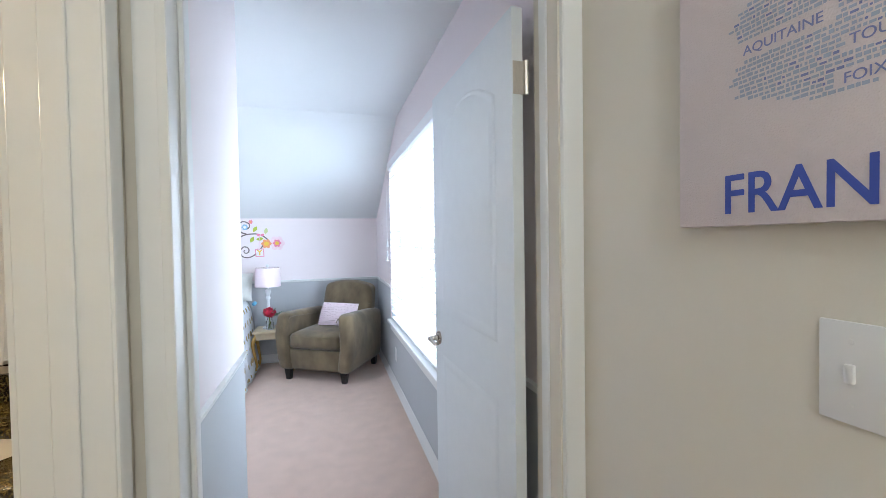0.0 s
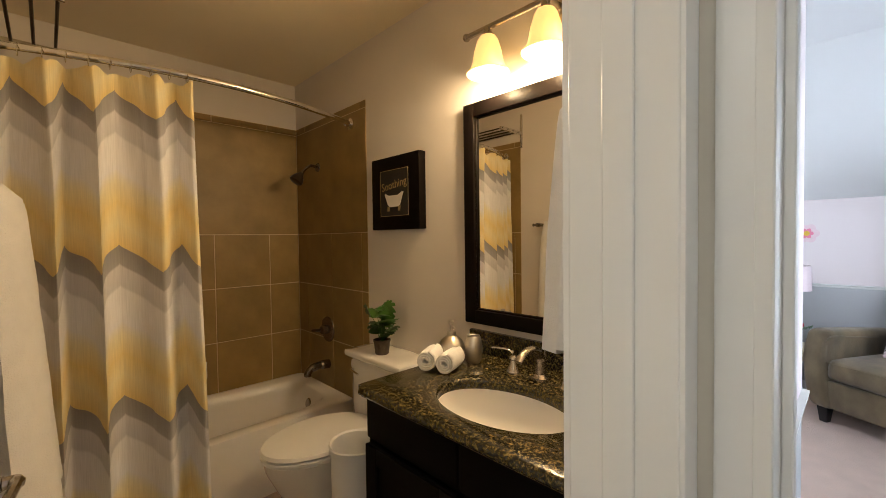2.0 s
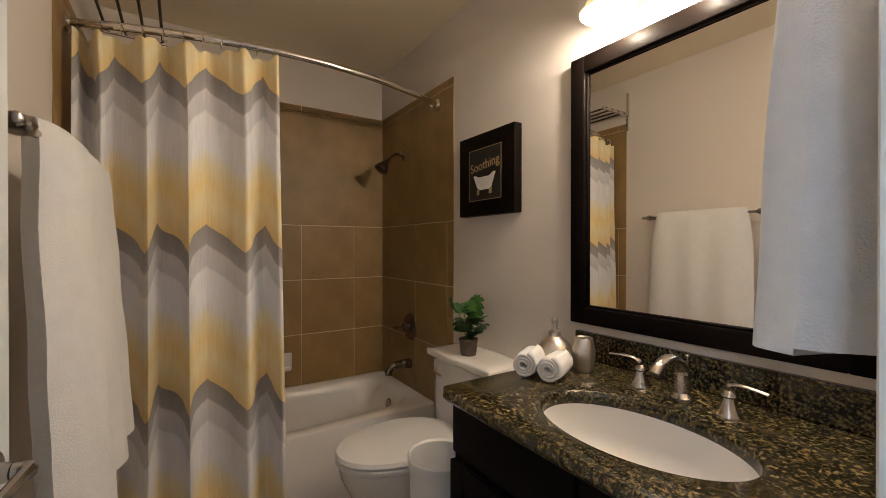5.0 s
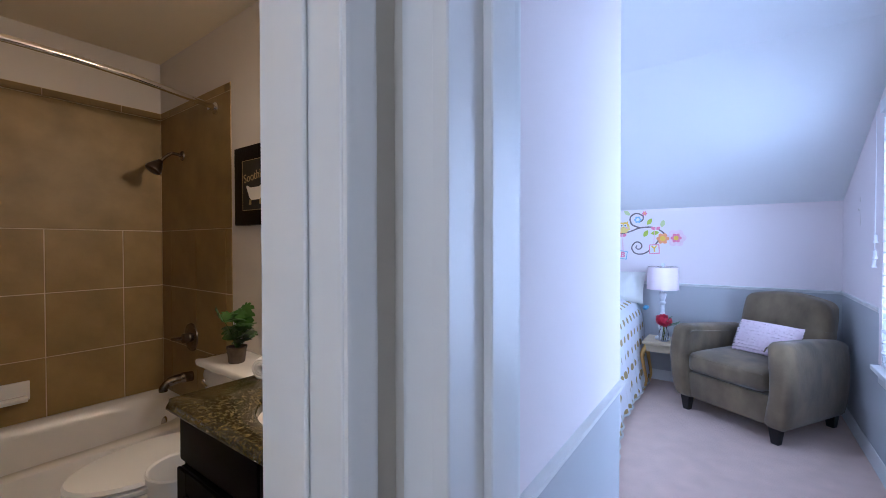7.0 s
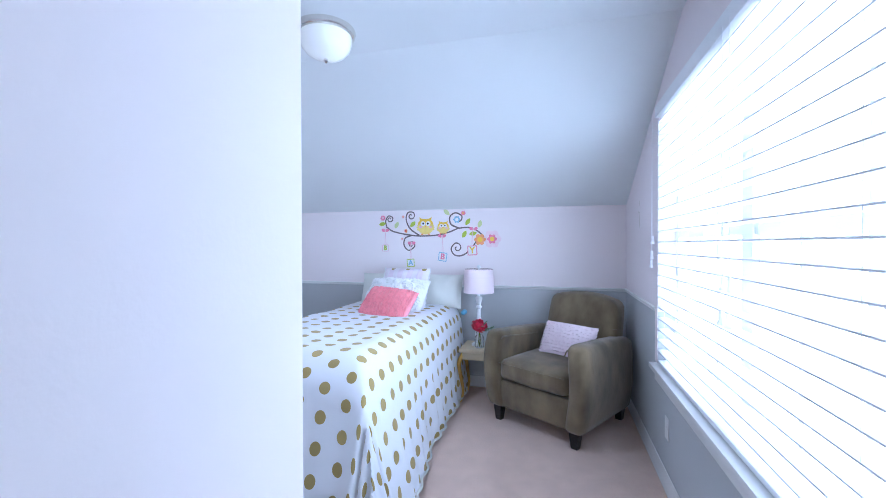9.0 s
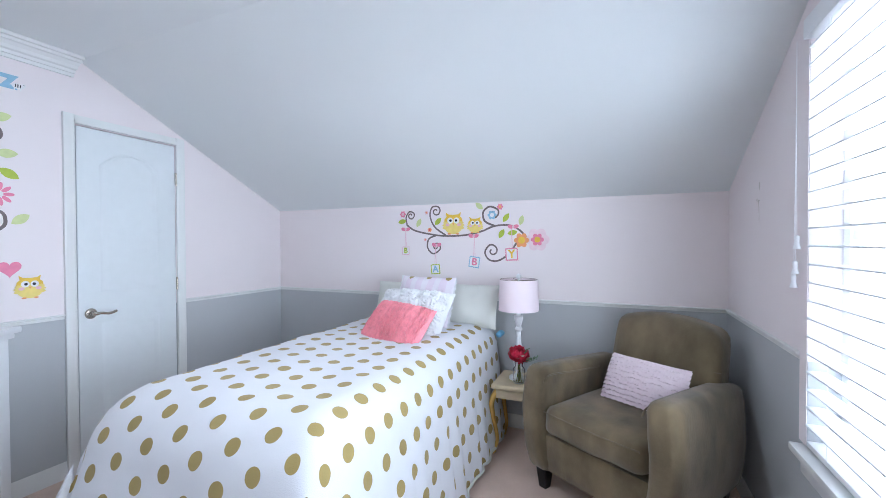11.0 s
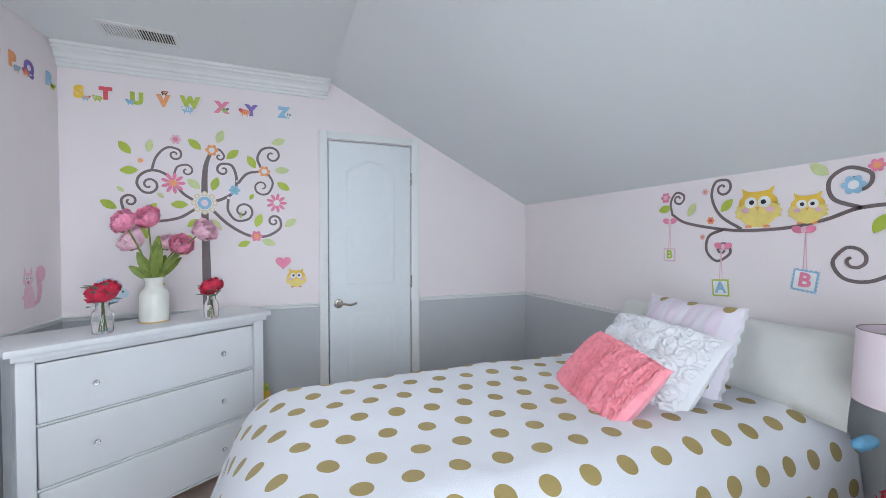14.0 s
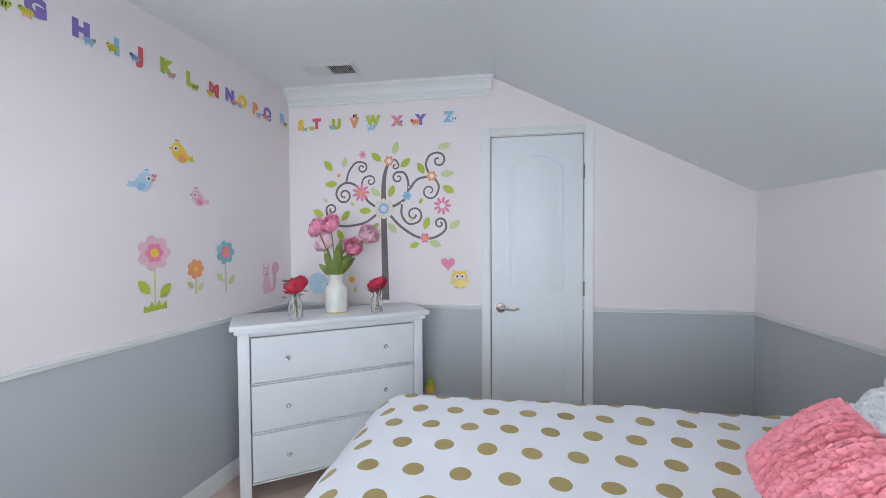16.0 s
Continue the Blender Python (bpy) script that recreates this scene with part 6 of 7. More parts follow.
part("lift_knob", lathe([(0, 0.108), (0.007, 0.112), (0.008, 0.122), (0, 0.128)], 10, (0, 0.03, 0)), M_NICKEL, fau)
for x, y, s in ((-1.085, 1.6, -1), (-0.855, 1.58, 1)):
    h = part("handle", lathe([(0.027, 0), (0.027, 0.006), (0.022, 0.014), (0.018, 0.03), (0.013, 0.05), (0.012, 0.058), (0.017, 0.064), (0.016, 0.072), (0.009, 0.082)], 20), M_NICKEL, fau, "turned nickel handle base")
    h.matrix_local = Matrix.Translation((x + 0.975, y - 1.605, 0)) @ Matrix.Diagonal((1, 1, 0.86, 1))
    part("lever", tube(bend([(0, 0, 0.078), (s * 0.006, -0.006, 0.1), (s * 0.035, -0.012, 0.108), (s * 0.085, -0.02, 0.104)]), [0.008] * 7 + [0.005] * 12, 8), M_NICKEL, h)

# on the counter
disp = thing("soap_dispenser", Matrix.Translation((-1.352, 1.545, 0.863)), "brushed silver round soap dispenser with pump", "soap dispenser")
part("body", lathe([(0.03, 0), (0.044, 0.012), (0.054, 0.04), (0.053, 0.06), (0.042, 0.085), (0.022, 0.1), (0.017, 0.104)], 28), M_SILVER, disp, "round brushed body")
part("collar", lathe([(0.019, 0.1), (0.019, 0.118), (0.01, 0.122)], 18), M_SILVER, disp)
part("pump", add_tube(lathe([(0.007, 0.12), (0.007, 0.142), (0.012, 0.146), (0.011, 0.162), (0, 0.166)], 14), [(0, 0, 0.152), (0.03, -0.02, 0.15), (0.042, -0.028, 0.14)], 0.0035, 6), M_SILVER, disp)
cup = thing("tumbler", Matrix.Translation((-1.268, 1.585, 0.863)), "brushed silver barrel tumbler", "tumbler")
part("body", lathe([(0.024, 0), (0.03, 0.01), (0.036, 0.05), (0.035, 0.07), (0.027, 0.105), (0.0255, 0.108), (0.023, 0.104), (0.03, 0.06), (0.0, 0.01)], 26), M_SILVER, cup)


def rolled_towel(x, y, turn):
    t = thing("rolled_towel", Matrix.Translation((x, y, 0.863)) @ pose(0, 0, 0, 0, 0, turn) @ Matrix.Diagonal((1.1, 1.1, 1.1, 1)), "small white washcloth rolled up on the counter", "towel", "rolled washcloths")
    bm = bmesh.new()
    pts = []
    for k in range(70):
        a = k / 69 * 2 * math.pi * 3.2
        pts.append(((0.008 + 0.027 * k / 69) * math.cos(a), 0.036 + (0.008 + 0.027 * k / 69) * math.sin(a)))
    rows = []
    for j in range(7):
        y_ = -0.055 + 0.11 * j / 6
        puff = 1 - 0.05 * (abs(j - 3) / 3) ** 3
        rows.append([bm.verts.new((px * puff + 0.004 * noise.noise(Vector((px * 60, y_ * 40, turn))), y_, 0.036 + (pz - 0.036) * puff)) for px, pz in pts])
    for a, b in zip(rows, rows[1:]):
        for k in range(len(pts) - 1):
            bm.faces.new((a[k], a[k + 1], b[k + 1], b[k]))
    ob = part("cloth", bm, M_TOWEL, t)
    md = ob.modifiers.new("thickness", "SOLIDIFY")
    md.thickness, md.offset = 0.0065, 0
    return t


rolled_towel(-1.352, 1.425, 30)
rolled_towel(-1.27, 1.452, 22)

# mirror ---------------------------------------------------------------
MX0, MX1, MZ0, MZ1 = -1.415, -0.62, 0.988, 1.935
mir = thing("mirror", frame_at(((MX0 + MX1) / 2, B_N, (MZ0 + MZ1) / 2), (1, 0, 0), (0, -1, 0)), "dark espresso framed wall mirror", "mirror")
mw, mh, fw = (MX1 - MX0) / 2, (MZ1 - MZ0) / 2, 0.058
part("glass", box((-mw + 0.03, -mh + 0.03, 0.002), (mw - 0.03, mh - 0.03, 0.014)), M_MIRROR, mir, "clear mirror glass")
for lo, hi in (((-mw, -mh, 0.001), (-mw + fw, mh, 0.034)), ((mw - fw, -mh, 0.001), (mw, mh, 0.034)), ((-mw + fw, mh - fw, 0.001), (mw - fw, mh, 0.034)), ((-mw + fw, -mh, 0.001), (mw - fw, -mh + fw, 0.034))):
    part("frame", box(lo, hi, 0.005), M_FRAMEW, mir, "dark wood frame side")
for lo, hi in (((-mw + fw, -mh + fw, 0.014), (-mw + fw + 0.008, mh - fw, 0.022)), ((-mw + fw + 0.008, mh - fw - 0.008, 0.014), (mw - fw, mh - fw, 0.022)), ((-mw + fw + 0.008, -mh + fw, 0.014), (mw - fw, -mh + fw + 0.008, 0.022))):
    part("inner_bead", box(lo, hi, 0.002, 1), M_FRAMEW, mir)

# picture -----------------------------------------------------------------
pic = thing("picture", frame_at((-1.9, B_N, 1.6), (1, 0, 0), (0, -1, 0)), "black square bath picture with a claw-foot tub", "picture")
part("frame", box((-0.2, -0.192, 0.001), (0.2, 0.192, 0.045), 0.004), M_FRAMEW, pic, "deep black frame")
part("panel", box((-0.118, -0.122, 0.045), (0.118, 0.122, 0.0465)), M_BLACK, pic)
bl = bmesh.new()
for lo, hi in (((-0.118, 0.119), (0.118, 0.1215)), ((-0.118, -0.1215), (0.118, -0.119)), ((-0.118, -0.119), (-0.1155, 0.119)), ((0.1155, -0.119), (0.118, 0.119))):
    add_box(bl, (lo[0], lo[1], 0.0466), (hi[0], hi[1], 0.0474))
part("border", bl, M_GOLDINK, pic, "thin gold border line")
tubp = [(-0.095, 0.0), (-0.085, 0.004), (-0.05, -0.008), (0.04, -0.008), (0.08, 0.008), (0.095, 0.004), (0.085, -0.012), (0.06, -0.06), (0.04, -0.068), (-0.04, -0.068), (-0.062, -0.055)]
part("tub_motif", prism([(a * 0.85, b - 0.005) for a, b in tubp], 0.0466, 0.048), M_WHITEINK, pic, "painted white claw-foot tub")
for x in (-0.045, 0.045):
    part("tub_foot", prism([(x - 0.01, -0.07), (x + 0.01, -0.07), (x + 0.006, -0.095), (x - 0.012, -0.095)], 0.0466, 0.0478), M_GOLDINK, pic)
tx_ = part("lettering", words("Soothing", 0.06, 0.0005), M_GOLDINK, pic, "gold script word")
tx_.matrix_local = Matrix.Translation((0.0, 0.042, 0.0475)) @ pose(0, 0, 0, 0, 0, 7) @ Matrix.Shear("XZ", 4, (0, 0))

# vanity light -----------------------------------------------------------
vl_ = thing("vanity_light", Matrix.Translation((-0.955, B_N, 2.17)), "three-light nickel vanity fixture with lit bell shades", "wall light")
pl = part("backplate", lathe([(0.06, 0), (0.06, 0.012), (0.045, 0.02), (0.02, 0.03), (0.015, 0.1)], 28), M_NICKEL, vl_, "round nickel backplate")
pl.matrix_local = pose(0, 0, 0, 90, 0, 0)
part("bar", tube([(-0.36, -0.11, 0), (0.36, -0.11, 0)], 0.011, 12), M_NICKEL, vl_, "straight nickel bar")
for x in (-0.365, 0.365):
    e = part("end_cap", lathe([(0.0, -0.014), (0.014, -0.008), (0.016, 0.0), (0.014, 0.008), (0.0, 0.014)], 14), M_NICKEL, vl_)
    e.matrix_local = Matrix.Translation((x, -0.11, 0)) @ pose(0, 0, 0, 0, 90, 0)
for x in (-0.255, 0.0, 0.255):
    part("socket", lathe([(0.014, 0.0), (0.016, -0.02), (0.026, -0.03), (0.03, -0.045), (0.012, -0.047)], 18, (x, -0.11, 0)), M_NICKEL, vl_, "nickel socket cup")
    bm = bmesh.new()
    prof = [(0.03, -0.035), (0.04, -0.05), (0.052, -0.09), (0.06, -0.135), (0.07, -0.16), (0.085, -0.175), (0.082, -0.178), (0.066, -0.162), (0.056, -0.135), (0.048, -0.09), (0.036, -0.052)]
    rings = [[bm.verts.new((x + r * math.cos(2 * math.pi * k / 30), -0.11 + r * math.sin(2 * math.pi * k / 30), z)) for k in range(30)] for r, z in prof]
    for a, b in zip(rings, rings[1:]):
        for k in range(30):
            bm.faces.new((a[k], a[(k + 1) % 30], b[(k + 1) % 30], b[k]))
    s = part("shade", bm, M_SHADE, vl_, "glowing amber bell glass shade")
    b_ = part("bulb", lathe([(0.0, -0.15), (0.02, -0.142), (0.026, -0.12), (0.018, -0.09), (0.01, -0.06)], 16, (x, -0.11, 0)), M_BULB, vl_, "lit bulb")
    lamp("vanity_bulb", "POINT", Matrix.Translation((-0.955 + x, B_N - 0.11, 2.17 - 0.212)), VANITY_W, (1.0, 0.68, 0.34), radius=0.022)

# toilet -----------------------------------------------------------------
wc = thing("toilet", Matrix.Translation((-1.875, 0, 0)), "white two-piece toilet with closed lid", "toilet")
part("tank", soft_block((-0.225, 1.515, 0.39), (0.225, 1.72, 0.735), 0.035, 0.004, 1, 8, lambda q: Vector((q.x * (0.9 + 0.1 * (q.z - 0.39) / 0.345), q.y, q.z))), M_PORC, wc)
part("tank_lid", soft_block((-0.24, 1.495, 0.737), (0.24, 1.725, 0.779), 0.016, 0.002, 2, 8), M_PORC, wc, "flat porcelain tank lid")
part("flush_lever", tube(bend([(-0.17, 1.515, 0.68), (-0.17, 1.5, 0.68), (-0.13, 1.495, 0.675), (-0.1, 1.495, 0.67)]), 0.006, 8), M_CHROME, wc)


def oval(bm, cx, cy, ax, front, back, z, n=40):
    out = []
    for k in range(n):
        a = 2 * math.pi * k / n
        s = math.sin(a)
        out.append(bm.verts.new((cx + ax * math.cos(a), cy + (back if s > 0 else front) * s, z)))
    return out


def stacked(levels, n=40):
    bm = bmesh.new()
    loops = [oval(bm, 0, cy, ax, f, b, z, n) for cy, ax, f, b, z in levels]
    for p, q in zip(loops, loops[1:]):
        for k in range(n):
            bm.faces.new((p[k], p[(k + 1) % n], q[(k + 1) % n], q[k]))
    bm.faces.new(loops[0][::-1]), bm.faces.new(loops[-1])
    return bm


wc_bowl = part("bowl", stacked([(1.28, 0.11, 0.16, 0.27, 0.0), (1.28, 0.105, 0.15, 0.27, 0.1), (1.26, 0.13, 0.2, 0.26, 0.22), (1.26, 0.17, 0.265, 0.24, 0.34), (1.26, 0.18, 0.275, 0.24, 0.385)]), M_PORC, wc)
wc_seat = part("seat", stacked([(1.26, 0.183, 0.28, 0.235, 0.388), (1.26, 0.187, 0.285, 0.24, 0.394), (1.26, 0.187, 0.285, 0.24, 0.404), (1.26, 0.18, 0.278, 0.235, 0.408)]), M_PLASTIC, wc, "white plastic seat")
wc_lid = part("lid", stacked([(1.26, 0.183, 0.282, 0.235, 0.411), (1.26, 0.188, 0.287, 0.24, 0.418), (1.26, 0.182, 0.28, 0.235, 0.43), (1.26, 0.12, 0.2, 0.18, 0.436)]), M_PLASTIC, wc, "closed white lid")
for ob in (wc_bowl, wc_seat, wc_lid):
    ob.matrix_local = Matrix.Translation((-0.04, 0.025, 0.0)) @ Matrix.Diagonal((1, 0.99, 1.1, 1))
bin_ = thing("waste_bin", Matrix.Translation((-1.59, 1.24, 0)) @ Matrix.Diagonal((1, 1, 1.05, 1)), "tall round white plastic waste bin beside the vanity", "waste bin")
part("body", lathe([(0.085, 0), (0.095, 0.01), (0.1, 0.5), (0.106, 0.502), (0.108, 0.525), (0.104, 0.53), (0.098, 0.524), (0.09, 0.012), (0.0, 0.01)], 36), M_PLASTIC, bin_)

plant = thing("potted_plant", Matrix.Translation((-1.875, 1.575, 0.779)) @ Matrix.Diagonal((0.85, 0.85, 0.9, 1)), "small potted monstera on the toilet tank", "plant")
part("pot", lathe([(0.036, 0), (0.04, 0.006), (0.048, 0.07), (0.051, 0.073), (0.051, 0.083), (0.046, 0.083), (0.043, 0.07), (0.0, 0.066)], 24), M_STONE, plant, "dark brown pot")
rng = random.Random(4)
st = bmesh.new()
for k in range(26):
    a = rng.uniform(0, 6.28)
    h = rng.uniform(0.11, 0.255)
    r = rng.uniform(0.015, 0.075)
    tip = Vector((r * math.cos(a), r * math.sin(a), h))
    add_tube(st, bend([(0, 0, 0.066), (tip.x * 0.3, tip.y * 0.3, h * 0.6), tuple(tip)]), 0.0018, 5)
    bm = bmesh.new()
    size = rng.uniform(0.045, 0.068)
    out = []
    for j in range(28):
        t = 2 * math.pi * j / 28
        rr = size * (0.72 + 0.28 * math.cos(t)) * (1 - (0.38 if j % 4 == 2 and 4 < j < 24 else 0))
        out.append((rr * math.sin(t), size * 0.5 - rr * math.cos(t)))
    m = Matrix.Translation(tip) @ Matrix.Rotation(a - 1.57, 4, "Z") @ Matrix.Rotation(rng.uniform(-0.2, 1.2), 4, "X")
    add_prism(bm, out, 0, 0.001)
    for v in bm.verts:
        v.co.z -= 6 * (v.co.x ** 2)
        v.co = m @ v.co
    part("leaf", bm, M_MONSTERA, plant, "split green leaf")
part("stem", st, M_MONSTERA, plant)

# ---------------------------------------------------------------- hall
HX = 0.655
can = thing("canvas_print", frame_at((HX, 0.36, 1.69), (0, -1, 0), (-1, 0, 0)), "pale pink canvas print with blue word map", "picture")
part("canvas", box((-0.27, -0.3, 0.001), (0.27, 0.3, 0.028), 0.004), M_CANVAS, can)
t = part("lettering", words("FRANCE", 0.085, 0.0006, bold=0.0007), M_BLUEINK, can, "bold blue capital letters")
t.matrix_local = Matrix.Translation((-0.044, -0.255, 0.0285)) @ Matrix.Diagonal((0.91, 1, 1, 1))
WORDS = [("AQUITAINE", -0.104, -0.042, 0.0195), ("TOULOUSE", 0.02, -0.084, 0.0185), ("FOIX", -0.012, -0.128, 0.0185)]
rng = random.Random(3)
for shade_, ink_ in ((0, M_PALEINK), (1, M_WORDINK)):
    bm = bmesh.new()
    for j in range(62):
        v = -0.142 + 0.0068 * j
        lo, hi = -0.158 + 0.014 * math.sin(j * 0.55) + 0.006 * math.sin(j * 2.1), 0.165 + 0.02 * math.sin(j * 0.37 + 1)
        if j < 6:
            lo, hi = -0.168 + 0.02 * (5 - j), 0.1 - 0.02 * (5 - j)
        u = lo
        while u < hi:
            w, gap, h, which = rng.uniform(0.0025, 0.009), rng.uniform(0.0012, 0.003), rng.uniform(0.0032, 0.0052), rng.random() < 0.12
            end = min(u + w, hi)
            clear = all(abs(v + 0.0025 - wv_) > 0.6 * ws or end < wu_ - 0.34 * ws * len(wt) or u > wu_ + 0.34 * ws * len(wt) for wt, wu_, wv_, ws in WORDS)
            if clear and which == bool(shade_) and end - u > 0.0015:
                add_box(bm, (u, v, 0.0281), (end, v + h * (0.75 if which else 1), 0.0286))
            u += w + gap
    rng = random.Random(3)
    wm = part("word_map", bm, ink_, can, "map filled with tiny blue words")
    wm["kind"] = "stuff"
for body, uu, vv, s_ in WORDS:
    t = part("word", words(body, s_, 0.0003), M_WORDINK, can)
    t.matrix_local = Matrix.Translation((uu, vv, 0.0286))
sw = thing("light_switch", frame_at((HX, 0.372, 1.2), (0, -1, 0), (-1, 0, 0)), "white two-gang light switch plate", "light switch")
part("plate", box((-0.058, -0.065, 0.0005), (0.058, 0.065, 0.006), 0.0025), M_PLASTIC, sw)
for u in (-0.023, 0.023):
    g = part("toggle", box((u - 0.005, -0.012, 0.004), (u + 0.005, 0.012, 0.012), 0.002), M_PLASTIC, sw, "small white toggle")
    for v in (-0.04, 0.04):
        part("screw", lathe([(0.0035, 0.0055), (0.0035, 0.0068), (0, 0.007)], 10, (u, v, 0)), M_PLASTIC, sw)
# added fixture and point lamp, out of view, that brighten the hall
hl = thing("ceiling_light", Matrix.Translation((0.15, -0.9, Z_C)), "unseen ceiling light added to brighten the hall", "ceiling light")
part("bowl", lathe([(0.14, 0), (0.14, -0.02), (0.12, -0.05), (0.07, -0.075), (0, -0.085)], 28), M_HALLFILL, hl, "added glowing bowl, out of view")
lamp("hall_lamp", "POINT", Matrix.Translation((0.15, -0.9, Z_C - 0.2)), HALL_FILL_W, (1.0, 0.93, 0.82), radius=0.12)

# ---------------------------------------------------------------- wall stickers
STEP = 0.0006


def ribbon(points, w0, w1, d):
    """A flat branch that follows the points, tapering from w0 to w1."""
    pts = bend([(x, y, 0) for x, y in points], 7)
    bm = bmesh.new()
    left, right = [], []
    n = len(pts)
    for i, p in enumerate(pts):
        t = (pts[min(i + 1, n - 1)] - pts[max(i - 1, 0)]).normalized()
        s = Vector((-t.y, t.x, 0))
        w = (w0 + (w1 - w0) * i / (n - 1)) / 2
        left.append(p + s * w), right.append(p - s * w)
    for i in range(n - 1):
        a = [bm.verts.new(q + Vector((0, 0, d))) for q in (left[i], right[i], right[i + 1], left[i + 1])]
        bm.faces.new(a)
    bmesh.ops.remove_doubles(bm, verts=bm.verts, dist=1e-6)
    geom = bmesh.ops.extrude_face_region(bm, geom=list(bm.faces))
    for v in [g for g in geom["geom"] if isinstance(g, bmesh.types.BMVert)]:
        v.co.z -= STEP
    return bm


def curl(cx, cy, r, start, turns, sense=1, n=5):
    """Points of a spiral that winds in, from the angle start (degrees)."""
    out = []
    steps = int(8 * turns)
    for k in range(steps + 1):
        t = k / steps
        a = radians(start) + sense * 2 * math.pi * turns * t
        rr = r * (1 - 0.78 * t)
        out.append((cx + rr * math.cos(a), cy + rr * math.sin(a)))
    return out


def disc(cx, cy, rx, ry, n=20, turn=0.0):
    out = []
    for k in range(n):
        a = 2 * math.pi * k / n
        x, y = rx * math.cos(a), ry * math.sin(a)
        c, s = math.cos(turn), math.sin(turn)
        out.append((cx + x * c - y * s, cy + x * s + y * c))
    return out


def blossom(cx, cy, r, petals=6, depth=0.25, n=48):
    return [(cx + r * (1 - depth + depth * abs(math.cos(petals * math.pi * k / n))) * math.cos(2 * math.pi * k / n),
             cy + r * (1 - depth + depth * abs(math.cos(petals * math.pi * k / n))) * math.sin(2 * math.pi * k / n)) for k in range(n)]


def leaf_shape(cx, cy, size, deg):
    out = []
    for k in range(9):
        t = k / 8
        out.append((size * (t - 0.5), 0.26 * size * math.sin(math.pi * t) ** 0.8))
    for k in range(7, 0, -1):
        t = k / 8
        out.append((size * (t - 0.5), -0.26 * size * math.sin(math.pi * t) ** 0.8))
    c, s = math.cos(radians(deg)), math.sin(radians(deg))
    return [(cx + x * c - y * s, cy + x * s + y * c) for x, y in out]


def heart_shape(cx, cy, s):
    return [(cx + s * 16 * math.sin(t) ** 3 / 17, cy + s * (13 * math.cos(t) - 5 * math.cos(2 * t) - 2 * math.cos(3 * t) - math.cos(4 * t)) / 17)
            for t in [2 * math.pi * k / 28 for k in range(28)]]


def stick(parent, name, outline, colour, layer, label=""):
    return part(name, prism(outline, STEP * layer, STEP * (layer + 1)), colour, parent, label, smooth=False)


def flower(parent, cx, cy, r, outer, inner, petals=6, depth=0.3, layer=3, core=0.45):
    f = stick(parent, "flower", blossom(cx, cy, r, petals, depth), outer, layer, "flower sticker")
    part("flower_eye", prism(disc(cx, cy, r * core, r * core), STEP * (layer + 1), STEP * (layer + 2)), inner, f, smooth=False)
    return f


def daisy(parent, cx, cy, r, colour, eye, layer=3):
    for k in range(9):
        a = 2 * math.pi * k / 9
        stick(parent, "petal", disc(cx + 0.62 * r * math.cos(a), cy + 0.62 * r * math.sin(a), 0.38 * r, 0.16 * r, 12, a), colour, layer)
    stick(parent, "flower_eye", disc(cx, cy, 0.3 * r, 0.3 * r), eye, layer + 1)


def owl(parent, cx, cy, r):
    """A round owl of plain shapes: pale body, golden cap with two ears, feathered sides."""
    def put(name, outline, layer, colour, owner):
        return part(name, prism([(cx + r * x, cy + r * y) for x, y in outline], STEP * layer, STEP * (layer + 1)), colour, owner, smooth=False)
    b = stick(parent, "owl", disc(cx, cy - 0.08 * r, 0.92 * r, 0.86 * r, 28), PALEYEL, 4, "yellow owl sticker")
    for sd in (-1, 1):
        put("wing", [(sd * x, y) for x, y in ((0.72, 0.3), (1.02, 0.12), (0.92, 0.02), (1.1, -0.14), (0.95, -0.22), (1.06, -0.42), (0.84, -0.5), (0.7, -0.3))], 5, PALEYEL, b)
    put("cap", [(-0.9, 0.12), (-0.86, 0.45), (-0.66, 0.66), (-0.74, 1.06), (-0.46, 0.86), (-0.24, 0.84), (0.0, 0.82), (0.24, 0.84), (0.46, 0.86), (0.74, 1.06), (0.66, 0.66), (0.86, 0.45), (0.9, 0.12),
                (0.5, 0.3), (0.2, 0.24), (0.0, 0.32), (-0.2, 0.24), (-0.5, 0.3)], 5, YELLOW, b)
    for sd in (-1, 1):
        put("eye", disc(sd * 0.31, 0.3, 0.28, 0.28, 18), 6, WHITE, b)
        put("pupil", disc(sd * 0.27, 0.3, 0.12, 0.12, 12), 7, DARK, b)
        put("cheek", disc(sd * 0.56, -0.08, 0.2, 0.14, 12), 6, SPINK, b)
        put("foot", disc(sd * 0.4, -0.9, 0.17, 0.08, 10), 6, ORANGE, b)
    put("beak", [(-0.1, 0.06), (0.1, 0.06), (0.0, -0.14)], 6, ORANGE, b)


def wall_at(origin, u, n):
    return frame_at(Vector(origin) + Vector(n).normalized() * 0.0012, u, n)


# tree on the west wall: local x runs north from the trunk, y up from its middle flower; K metres a unit
K = 0.00188
tree = thing("tree_sticker", wall_at((X_W, 2.735, 1.587), (0, 1, 0), (1, 0, 0)), "brown swirling tree sticker with flowers and leaves", "wall sticker")


def at(points, ox, oy, k):
    return [((x - ox) * k, -(y - oy) * k) for x, y in points]


